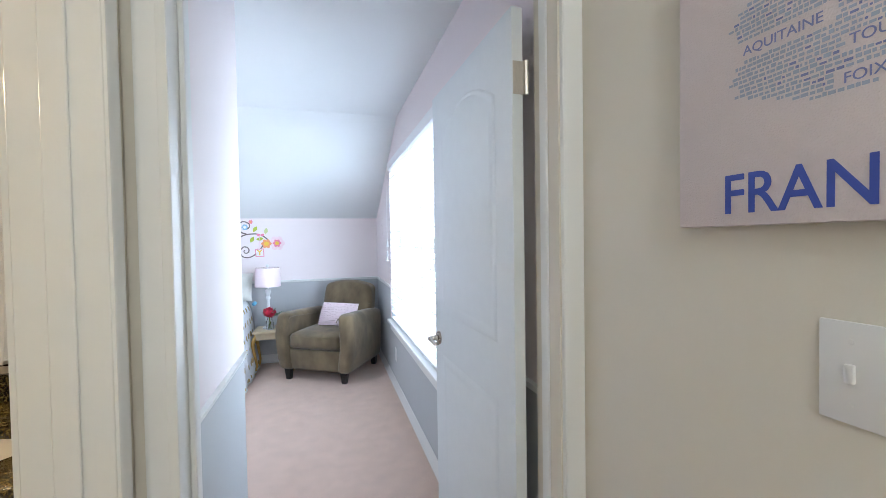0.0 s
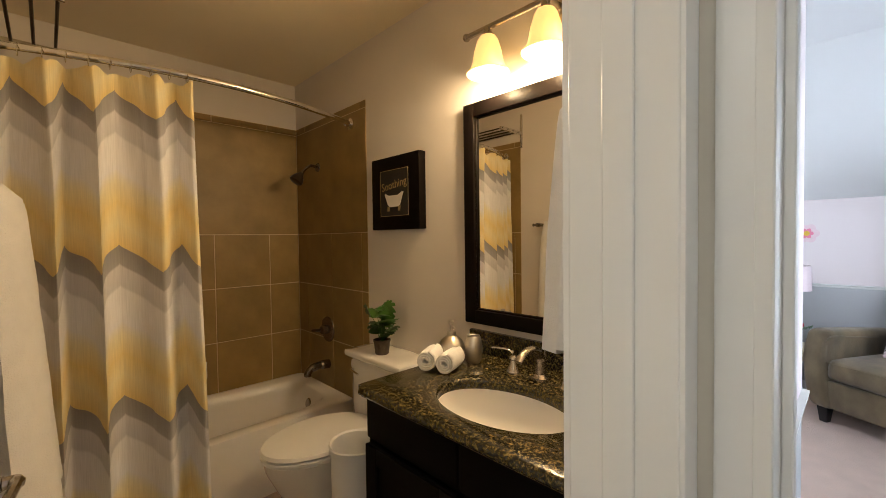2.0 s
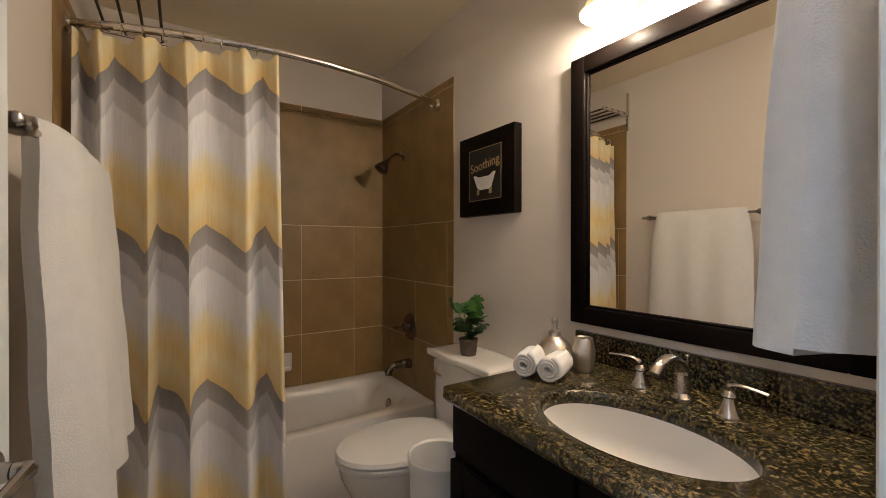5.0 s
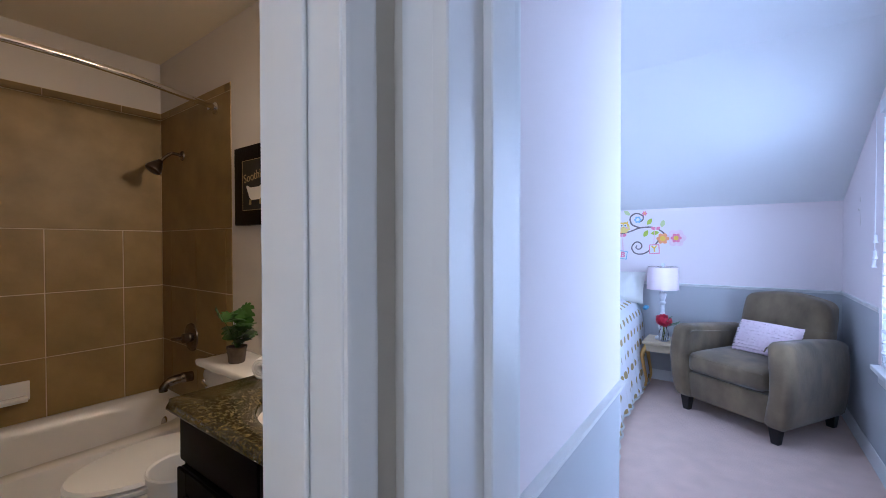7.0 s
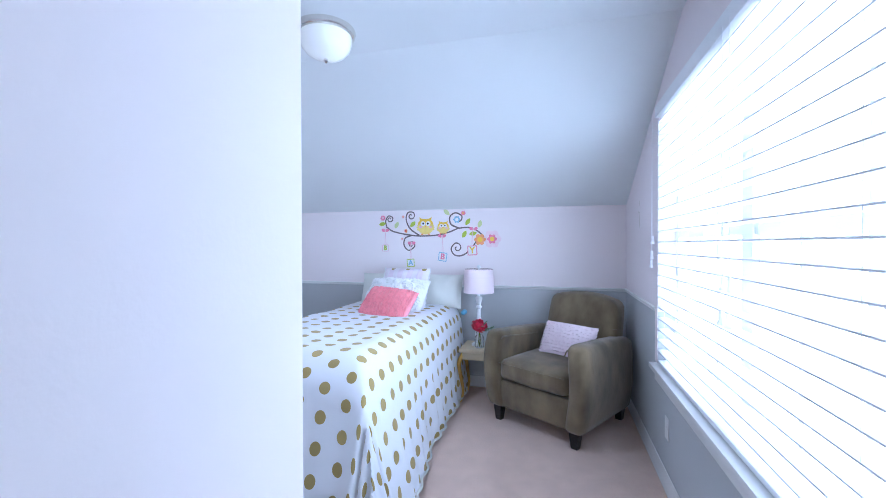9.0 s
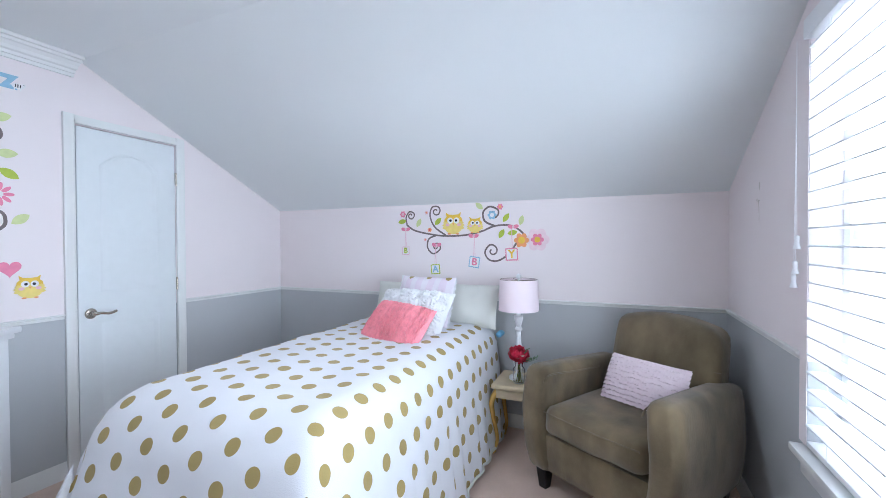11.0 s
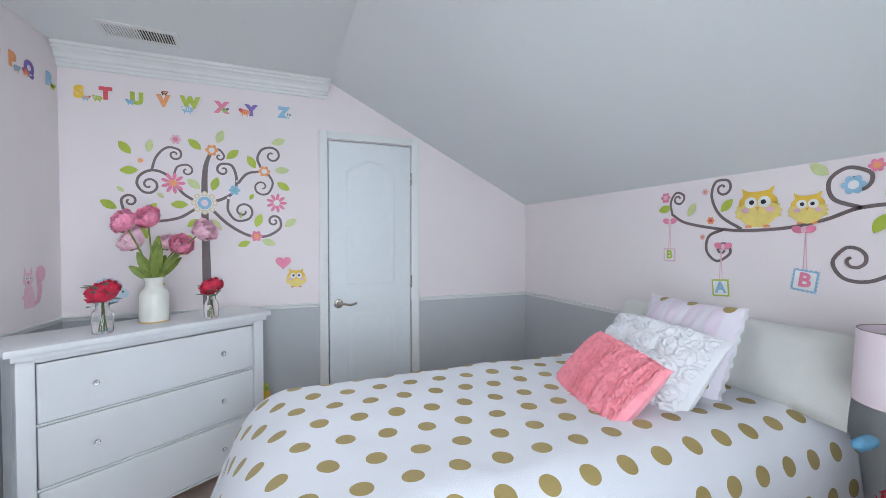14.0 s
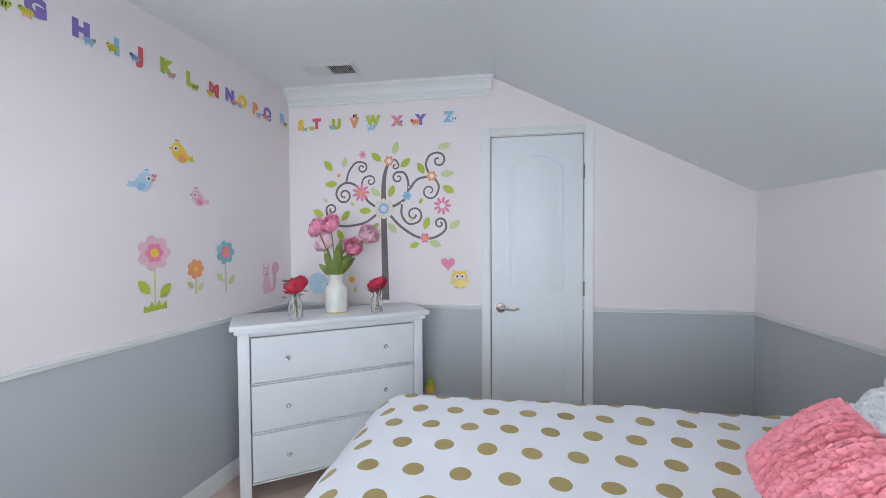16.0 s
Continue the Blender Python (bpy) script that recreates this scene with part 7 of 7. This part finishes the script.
def branch(parent, points, w0, w1, ox, oy, k, swirl=None):
    pts = at(points, ox, oy, k)
    if swirl:
        cx, cy, r, turns, sense = swirl
        c = at([(cx, cy)], ox, oy, k)[0]
        last = pts[-1]
        start = math.degrees(math.atan2(last[1] - c[1], last[0] - c[0]))
        rad = math.hypot(last[0] - c[0], last[1] - c[1])
        pts = pts + curl(c[0], c[1], rad, start, turns, sense)[1:]
    part("branch", ribbon(pts, 0.8 * w0 * k, 0.8 * w1 * k, STEP * 2), BROWN, parent, "brown swirling branch", smooth=False)


def T2(p, w0, w1, s=None):
    branch(tree, p, w0, w1, 298, 550, K, s)


part("trunk", ribbon(at([(303, 882), (300, 700), (298, 550), (299, 460), (306, 415), (318, 385)], 298, 550, K), 27 * K, 9 * K, STEP * 2), BROWN, tree, "tapering brown trunk", smooth=False)
T2([(318, 380), (340, 374), (354, 390)], 8, 6, (342, 397, 0, 0.9, -1))
T2([(272, 545), (240, 523), (215, 490), (190, 462), (155, 453), (125, 470), (117, 497), (132, 520)], 11, 7, (148, 498, 0, 1.2, 1))
T2([(155, 452), (168, 410), (195, 380), (225, 382)], 9, 6, (217, 400, 0, 1.2, -1))
T2([(214, 462), (224, 438), (246, 430)], 8, 6, (249, 449, 0, 1.0, -1))
T2([(272, 570), (230, 598), (180, 610), (130, 611), (90, 590), (77, 555)], 11, 7, (98, 550, 0, 1.2, -1))
T2([(322, 546), (355, 532), (384, 508), (391, 465), (378, 425), (350, 420)], 12, 6, (352, 440, 0, 1.1, 1))
T2([(395, 482), (425, 447), (476, 437)], 11, 9)
T2([(465, 425), (455, 395), (468, 365), (495, 355)], 10, 7, (500, 382, 0, 1.1, -1))
T2([(488, 445), (502, 475), (490, 508)], 9, 6, (468, 490, 0, 1.1, -1))
T2([(366, 535), (366, 575), (390, 605), (425, 600)], 10, 7, (410, 573, 0, 1.2, 1))
T2([(318, 570), (365, 618), (425, 654), (480, 657), (522, 632), (526, 605)], 12, 7, (505, 606, 0, 1.2, 1))
K2 = 0.053
for x, y, deg in ((87, 388, -50), (150, 378, 80), (97, 456, 5), (75, 515, -40), (45, 562, -30), (178, 530, -40), (152, 573, 50), (228, 557, 0), (268, 490, -40), (328, 487, 70), (264, 615, 40),
                  (330, 620, -50), (272, 363, -40), (344, 332, 70), (380, 387, 40), (437, 408, -60), (521, 333, 20), (532, 430, 5), (536, 485, -30), (436, 525, 60), (403, 587, 80), (457, 604, 70),
                  (558, 610, 35), (412, 683, 20), (488, 678, -20), (130, 645, -60), (240, 665, 15)):
    p = at([(x, y)], 298, 550, K)[0]
    size = 0.09 if (x + y) % 3 else 0.075
    if (x, y) in ((75, 515), (178, 530), (436, 525), (403, 587)):
        size = 0.045
    stick(tree, "leaf", leaf_shape(p[0], p[1], size, deg), LIME if (x * 7 + y) % 2 else PALEGREEN, 1, "green leaf sticker")


def F(x, y, r, a, b, petals=6, depth=0.3):
    p = at([(x, y)], 298, 550, K)[0]
    flower(tree, p[0], p[1], r * K, a, b, petals, depth)


SAND = ink("sand", (0.76, 0.63, 0.42))
hub = stick(tree, "flower", blossom(0, 0, 38 * K, 8, 0.22), SAND, 3, "large patterned flower sticker")
for kk in range(16):
    aa = 2 * math.pi * kk / 16
    part("petal_check", prism(disc(30 * K * math.cos(aa), 30 * K * math.sin(aa), 4 * K, 4 * K, 8), STEP * 4, STEP * 5), WHITE, hub, smooth=False)
for rr, cc, ll in ((24, WHITE, 5), (21, SKY, 6), (11, ink("ice_pink", (0.8, 0.68, 0.76)), 7)):
    part("flower_eye", prism(blossom(0, 0, rr * K, 10, 0.1), STEP * ll, STEP * (ll + 1)), cc, hub, smooth=False)
F(320, 378, 19, ORANGE, WHITE)
for kk in range(14):
    aa = 2 * math.pi * kk / 14
    cx_, cy_ = at([(385, 505)], 298, 550, K)[0]
    stick(tree, "dot", disc(cx_ + (24 + 7 * (kk % 2)) * K * math.cos(aa), cy_ + (24 + 7 * (kk % 2)) * K * math.sin(aa), 3.2 * K, 3.2 * K, 8), WHITE, 3)
F(385, 505, 17, SKY, TEAL)
F(476, 437, 19, ORANGE, WHITE)
F(450, 657, 19, DPINK, ORANGE)
F(220, 352, 16, SPINK, DPINK)
F(115, 600, 15, ORANGE, SPINK)
stick(tree, "dot", disc(*at([(127, 425)], 298, 550, K)[0], 7 * K, 7 * K), ORANGE, 3)
p = at([(212, 490)], 298, 550, K)[0]
daisy(tree, p[0], p[1], 34 * K, DPINK, ORANGE)
p = at([(514, 543)], 298, 550, K)[0]
daisy(tree, p[0], p[1], 33 * K, DPINK, WHITE)


def sticker(name, m, label):
    return thing(name, m, label, "wall sticker")


WU, WN = (0, 1, 0), (1, 0, 0)
s = sticker("heart_sticker", wall_at((X_W, 3.178, 1.215), WU, WN), "pink heart wall sticker")
stick(s, "heart", heart_shape(0, 0, 0.05), DPINK, 1)
s = sticker("owl_sticker", wall_at((X_W, 3.256, 1.11), WU, WN), "small yellow owl wall sticker")
owl(s, 0, 0, 0.062)
s = sticker("hedgehog_sticker", wall_at((X_W, 2.25, 1.07), WU, WN), "blue round animal wall sticker")
stick(s, "body", blossom(0, 0, 0.078, 14, 0.1, 56), PALESKY, 1)
stick(s, "face", disc(0.06, -0.015, 0.04, 0.028), ink("ice", (0.6, 0.72, 0.78)), 2)
stick(s, "eye", disc(0.07, -0.005, 0.005, 0.005, 10), DARK, 3)
s = sticker("flower_sticker", wall_at((X_W, 2.5, 1.1), WU, WN), "small orange flower wall sticker")
flower(s, 0, 0, 0.026, YELLOW, ORANGE)
stick(s, "leaf", leaf_shape(0.025, -0.07, 0.05, 55), PALEGREEN, 1)

# alphabet: west wall, then the south wall
COL = [ORANGE, RED, LIME, YELLOW, LIME, RED, PURPLE, SKY]


# where each letter's animal sits, its half length and its colours
PETS = {"S": (0.036, -0.03, 0.02, SKY, ORANGE), "T": (-0.04, -0.03, 0.024, LIME, PALEGREEN), "U": (-0.034, -0.022, 0.022, SKY, SKY), "V": (0.006, 0.056, 0.018, DARK, ORANGE),
        "W": (-0.015, -0.045, 0.034, SKY, WHITE), "X": (0.018, -0.012, 0.022, LIME, PURPLE), "Y": (-0.04, -0.012, 0.032, ORANGE, RED), "Z": (0.04, -0.012, 0.028, WHITE, DARK),
        "H": (0.03, -0.03, 0.024, SKY, GREYI), "I": (-0.02, -0.01, 0.024, LIME, YELLOW), "J": (-0.03, -0.02, 0.024, SKY, PURPLE), "K": (0.03, -0.03, 0.022, GREYI, ORANGE)}


def letter(ch, m, colour, k):
    t = sticker("letter_sticker", m, "colourful letter %s with a small animal, stuck on pink wall" % ch)
    t["group"] = "alphabet stickers"
    t.matrix_world = t.matrix_world @ Matrix.Diagonal((0.88, 0.9, 1, 1))
    g = part("letter", words(ch, 0.096, STEP / 2, bold=0.008), colour, t, smooth=False)
    g.matrix_local = Matrix.Translation((0, 0, STEP))
    side = 1 if k % 2 else -1
    x, y, r, col, col2 = PETS.get(ch, (side * 0.03, -0.03, 0.024, [SKY, GREYI, ORANGE, LIME, YELLOW, PURPLE][k % 6], [GREYI, SKY, RED, DARK, LIME, ORANGE][k % 6]))
    hs = -1 if x < 0 else 1
    stick(t, "animal", disc(x, y, r, r * 0.6, 18), col, 3, "small animal shape")
    stick(t, "animal_head", disc(x + hs * r * 0.85, y + r * 0.35, r * 0.42, r * 0.4, 12), col2 if col2 is not DARK else col, 4)
    stick(t, "animal_eye", disc(x + hs * r * 0.95, y + r * 0.42, 0.0028, 0.0028, 8), DARK, 5)
    for q in (-0.55, 0.45):
        stick(t, "animal_leg", [(x + q * r - 0.003, y - r * 0.95), (x + q * r + 0.003, y - r * 0.95), (x + q * r + 0.003, y - r * 0.4), (x + q * r - 0.003, y - r * 0.4)], col, 3)
    for q in (-0.5, -0.1, 0.3):
        stick(t, "animal_marking", [(x + q * r, y - r * 0.3), (x + q * r + 0.004, y - r * 0.3), (x + q * r + 0.006, y + r * 0.35), (x + q * r + 0.001, y + r * 0.4)], col2, 4)


for k, (ch, y) in enumerate(zip("STUVWXYZ", (2.135, 2.255, 2.4, 2.53, 2.665, 2.833, 2.997, 3.187))):
    letter(ch, wall_at((X_W, y, 2.178 + 0.006 * math.sin(k * 2)), WU, WN), [YELLOW, RED, LIME, ORANGE, LIME, DPINK, PURPLE, SKY][k], k)
SU, SN = (-0.9966, 0.0818, 0), (0.0818, 0.9966, 0)


def south(x, z):
    return wall_at((x, 1.83 - (x + 0.303) * 0.0820, z), SU, SN)


for k, (ch, x) in enumerate(zip("FGHIJKLMNOPQR", (-1.31, -1.43, -1.575, -1.71, -1.815, -1.94, -2.075, -2.23, -2.345, -2.445, -2.555, -2.67, -2.825))):
    letter(ch, south(x, 2.2 + 0.006 * math.sin(k * 1.7)), [LIME, PURPLE, PURPLE, SKY, RED, LIME, LIME, RED, PURPLE, YELLOW, ORANGE, PURPLE, SKY][k], k + 3)


def bird(x, z, size, colour, flip, label):
    s = sticker("bird_sticker", south(x, z), label)
    def put(name, outline, tone, layer):
        return stick(s, name, [(flip * x * size, y * size) for x, y in outline], tone, layer)
    dark = {YELLOW: ORANGE, PALESKY: SKY, SPINK: DPINK}[colour]
    put("body", [(-0.058, 0.012), (-0.05, 0.042), (-0.022, 0.056), (0.008, 0.046), (0.034, 0.018), (0.05, -0.012), (0.046, -0.04), (0.022, -0.058), (-0.01, -0.056), (-0.036, -0.036), (-0.052, -0.012)], colour, 1)
    put("tail", [(0.044, -0.006), (0.07, -0.012), (0.088, -0.004), (0.086, -0.022), (0.098, -0.038), (0.074, -0.042), (0.046, -0.036)], colour, 1)
    put("wing", [(-0.012, -0.012), (0.016, -0.008), (0.034, -0.026), (0.03, -0.05), (0.004, -0.046), (-0.012, -0.032)], dark, 2)
    put("beak", [(-0.053, 0.022), (-0.056, 0.004), (-0.08, 0.016)], ORANGE, 2)
    put("crest", [(-0.036, 0.062), (-0.008, 0.06), (-0.004, 0.068), (-0.03, 0.074)], dark, 2)
    put("eye", disc(-0.03, 0.018, 0.016, 0.016, 14), WHITE, 2)
    put("pupil", disc(-0.032, 0.018, 0.007, 0.007, 10), DARK, 3)


bird(-2.009, 1.814, 0.85, YELLOW, 1, "yellow bird wall sticker")
bird(-1.812, 1.647, 0.8, PALESKY, -1, "pale blue bird wall sticker")
bird(-2.112, 1.601, 0.75, SPINK, 1, "soft pink bird wall sticker")
s = sticker("heart_sticker", south(-1.867, 1.677), "tiny pink heart wall sticker")
stick(s, "heart", heart_shape(0, 0, 0.014), DPINK, 1)


def tall_flower(x, z, r, stem, outer, mid, core, label, grass=False):
    s = sticker("flower_sticker", south(x, z), label)
    stick(s, "stem", [(-0.004, -stem), (0.004, -stem), (0.004, 0), (-0.004, 0)], PALEGREEN, 1)
    f = stick(s, "flower", blossom(0, 0, r, 7, 0.25), outer, 2)
    part("flower_ring", prism(blossom(0, 0, r * 0.55, 6, 0.25), STEP * 3, STEP * 4), mid, f, smooth=False)
    part("flower_eye", prism(disc(0, 0, r * 0.25, r * 0.25), STEP * 4, STEP * 5), core, f, smooth=False)
    for sd in (-1, 1):
        stick(s, "leaf", leaf_shape(sd * 0.62 * r, -stem * (0.62 if sd < 0 else 0.72), r * 1.0, sd * 50), LIME if grass else PALEGREEN, 2)
    if grass:
        stick(s, "grass", [(-0.06, -stem - 0.02), (-0.055, -stem + 0.012), (-0.035, -stem), (-0.02, -stem + 0.025), (0, -stem), (0.02, -stem + 0.03), (0.03, -stem), (0.055, -stem + 0.022), (0.06, -stem - 0.015)], LIME, 2)


tall_flower(-1.857, 1.322, 0.085, 0.25, SPINK, DPINK, YELLOW, "large pink flower wall sticker with grass", True)
tall_flower(-2.084, 1.231, 0.052, 0.13, ORANGE, ORANGE, YELLOW, "small orange flower wall sticker")
tall_flower(-2.288, 1.309, 0.068, 0.22, TEAL, DPINK, ORANGE, "blue-green flower wall sticker")
s = sticker("squirrel_sticker", south(-2.655, 1.13), "soft pink squirrel wall sticker")
ROSE_INK = ink("rose", (0.76, 0.42, 0.52))
stick(s, "body", [(-0.052, -0.1), (-0.056, -0.05), (-0.048, 0.0), (-0.02, 0.012), (0.008, 0.0), (0.02, -0.04), (0.02, -0.1)], SPINK, 1)
stick(s, "head", [(-0.06, 0.03), (-0.054, 0.062), (-0.05, 0.1), (-0.036, 0.072), (-0.012, 0.072), (0.004, 0.1), (0.006, 0.06), (0.01, 0.03), (-0.008, 0.006), (-0.042, 0.006)], SPINK, 2)
part("tail", ribbon([(0.016, -0.085), (0.05, -0.07), (0.062, -0.02), (0.056, 0.03), (0.062, 0.06)], 0.02, 0.04, STEP * 2), ROSE_INK, s, smooth=False)
stick(s, "tail_tip", disc(0.07, 0.062, 0.036, 0.04, 20), ROSE_INK, 2)
for sd in (-0.038, -0.012):
    stick(s, "eye", disc(sd, 0.046, 0.01, 0.011, 12), WHITE, 3)
    stick(s, "pupil", disc(sd + 0.002, 0.045, 0.004, 0.004, 8), DARK, 4)
stick(s, "nose", disc(-0.025, 0.024, 0.005, 0.006, 10), DARK, 3)
stick(s, "paw", disc(-0.06, -0.045, 0.012, 0.008, 10), SPINK, 2)

# branch with owls on the north wall
Q = 0.00184
br = thing("branch_sticker", wall_at((-1.565, Y_N, 1.28), (1, 0, 0), (0, -1, 0)), "brown branch wall sticker with two yellow owls and name tags", "wall sticker")


def B2(p, w0, w1, sw_=None):
    branch(br, p, w0, w1, 300, 263, Q, sw_)


B2([(305, 150), (345, 175), (420, 192), (490, 200), (580, 197), (650, 182), (700, 163), (760, 160), (800, 178), (830, 207)], 9, 9)
B2([(307, 152), (302, 118), (318, 93), (340, 100)], 8, 6, (325, 110, 0, 1.1, -1))
B2([(490, 197), (440, 162), (418, 115), (427, 78), (455, 76)], 9, 6, (445, 95, 0, 1.1, -1))
B2([(450, 196), (412, 212), (406, 250), (432, 275), (462, 258)], 9, 6, (446, 246, 0, 1.1, 1))
B2([(705, 163), (662, 142), (655, 105), (682, 84), (714, 96)], 10, 6, (697, 112, 0, 1.0, -1))
B2([(800, 215), (765, 268), (720, 300), (680, 298), (662, 268), (680, 240)], 9, 7, (693, 262, 0, 1.0, -1))
for x, y, r in ((525, 150, 46), (620, 158, 33)):
    p = at([(x, y)], 300, 263, Q)[0]
    owl(br, p[0], p[1], r * Q)
for x, y, r, a, b in ((286, 103, 15, DPINK, SPINK), (401, 99, 9, SPINK, ORANGE), (416, 173, 10, ORANGE, RED), (395, 215, 8, SPINK, ORANGE), (725, 86, 13, DPINK, ORANGE), (692, 118, 19, SKY, WHITE),
                      (811, 220, 30, ORANGE, YELLOW), (872, 218, 25, DPINK, YELLOW)):
    p = at([(x, y)], 300, 263, Q)[0]
    flower(br, p[0], p[1], r * Q, a, b)
stick(br, "flower_halo", blossom(*at([(872, 218)], 300, 263, Q)[0], 46 * Q, 6, 0.2), ink("blush", (0.83, 0.66, 0.71)), 1, "pale pink flower halo")
for x, y, deg in ((283, 135, 10), (364, 142, 60), (455, 138, 45), (638, 80, -40), (749, 130, 55), (810, 142, 75), (731, 193, 60), (775, 190, 10)):
    p = at([(x, y)], 300, 263, Q)[0]
    stick(br, "leaf", leaf_shape(p[0], p[1], 0.075, deg), LIME if x % 2 else PALEGREEN, 1, "green leaf sticker")
for x, y in ((300, 170), (448, 238), (614, 202), (778, 167)):
    p = at([(x, y)], 300, 263, Q)[0]
    for sd in (-1, 1):
        stick(br, "bow", disc(p[0] + sd * 0.02, p[1] + 0.002, 0.021, 0.0145, 14, sd * 0.35), DPINK, 5)
    stick(br, "bow_knot", disc(p[0], p[1], 0.009, 0.011, 12), SPINK, 6)
for ch, x, y, size, rot, rim_, colour, top in (("B", 300, 263, 38, 0, SPINK, LIME, 172), ("A", 443, 341, 44, 4, LIME, SKY, 240), ("B", 617, 308, 48, -8, SKY, DPINK, 205), ("Y", 772, 275, 52, 3, DPINK, YELLOW, 170)):
    p = at([(x, y)], 300, 263, Q)[0]
    h = size * Q / 2
    edge_ = [(-h + 2 * h * k / 12, -h + (0.1 * h if k % 2 else 0)) for k in range(12)]
    scallop = edge_ + [(-y_, x_) for x_, y_ in edge_] + [(-x_, -y_) for x_, y_ in edge_] + [(y_, -x_) for x_, y_ in edge_]
    tg = part("tag", prism(scallop, STEP, STEP * 2), rim_, br, "square name tag sticker", smooth=False)
    tg.matrix_local = Matrix.Translation((p[0], p[1], STEP * 4)) @ pose(0, 0, 0, 0, 0, rot)
    part("tag_face", prism([(-0.78 * h, -0.78 * h), (0.78 * h, -0.78 * h), (0.78 * h, 0.78 * h), (-0.78 * h, 0.78 * h)], STEP * 2, STEP * 3), WHITE, tg, smooth=False)
    part("tag_letter", words(ch, size * Q * 0.85, STEP / 2, bold=0.0025), colour, tg, smooth=False).matrix_local = Matrix.Translation((0, 0, STEP * 3.6))
    up = (y - top) * Q
    for sd in (-1, 1):
        stick(br, "string", [(p[0] + sd * 0.006 - 0.0015, p[1] + h), (p[0] + sd * 0.006 + 0.0015, p[1] + h), (p[0] + 0.0015, p[1] + up), (p[0] - 0.0015, p[1] + up)], SPINK, 3)
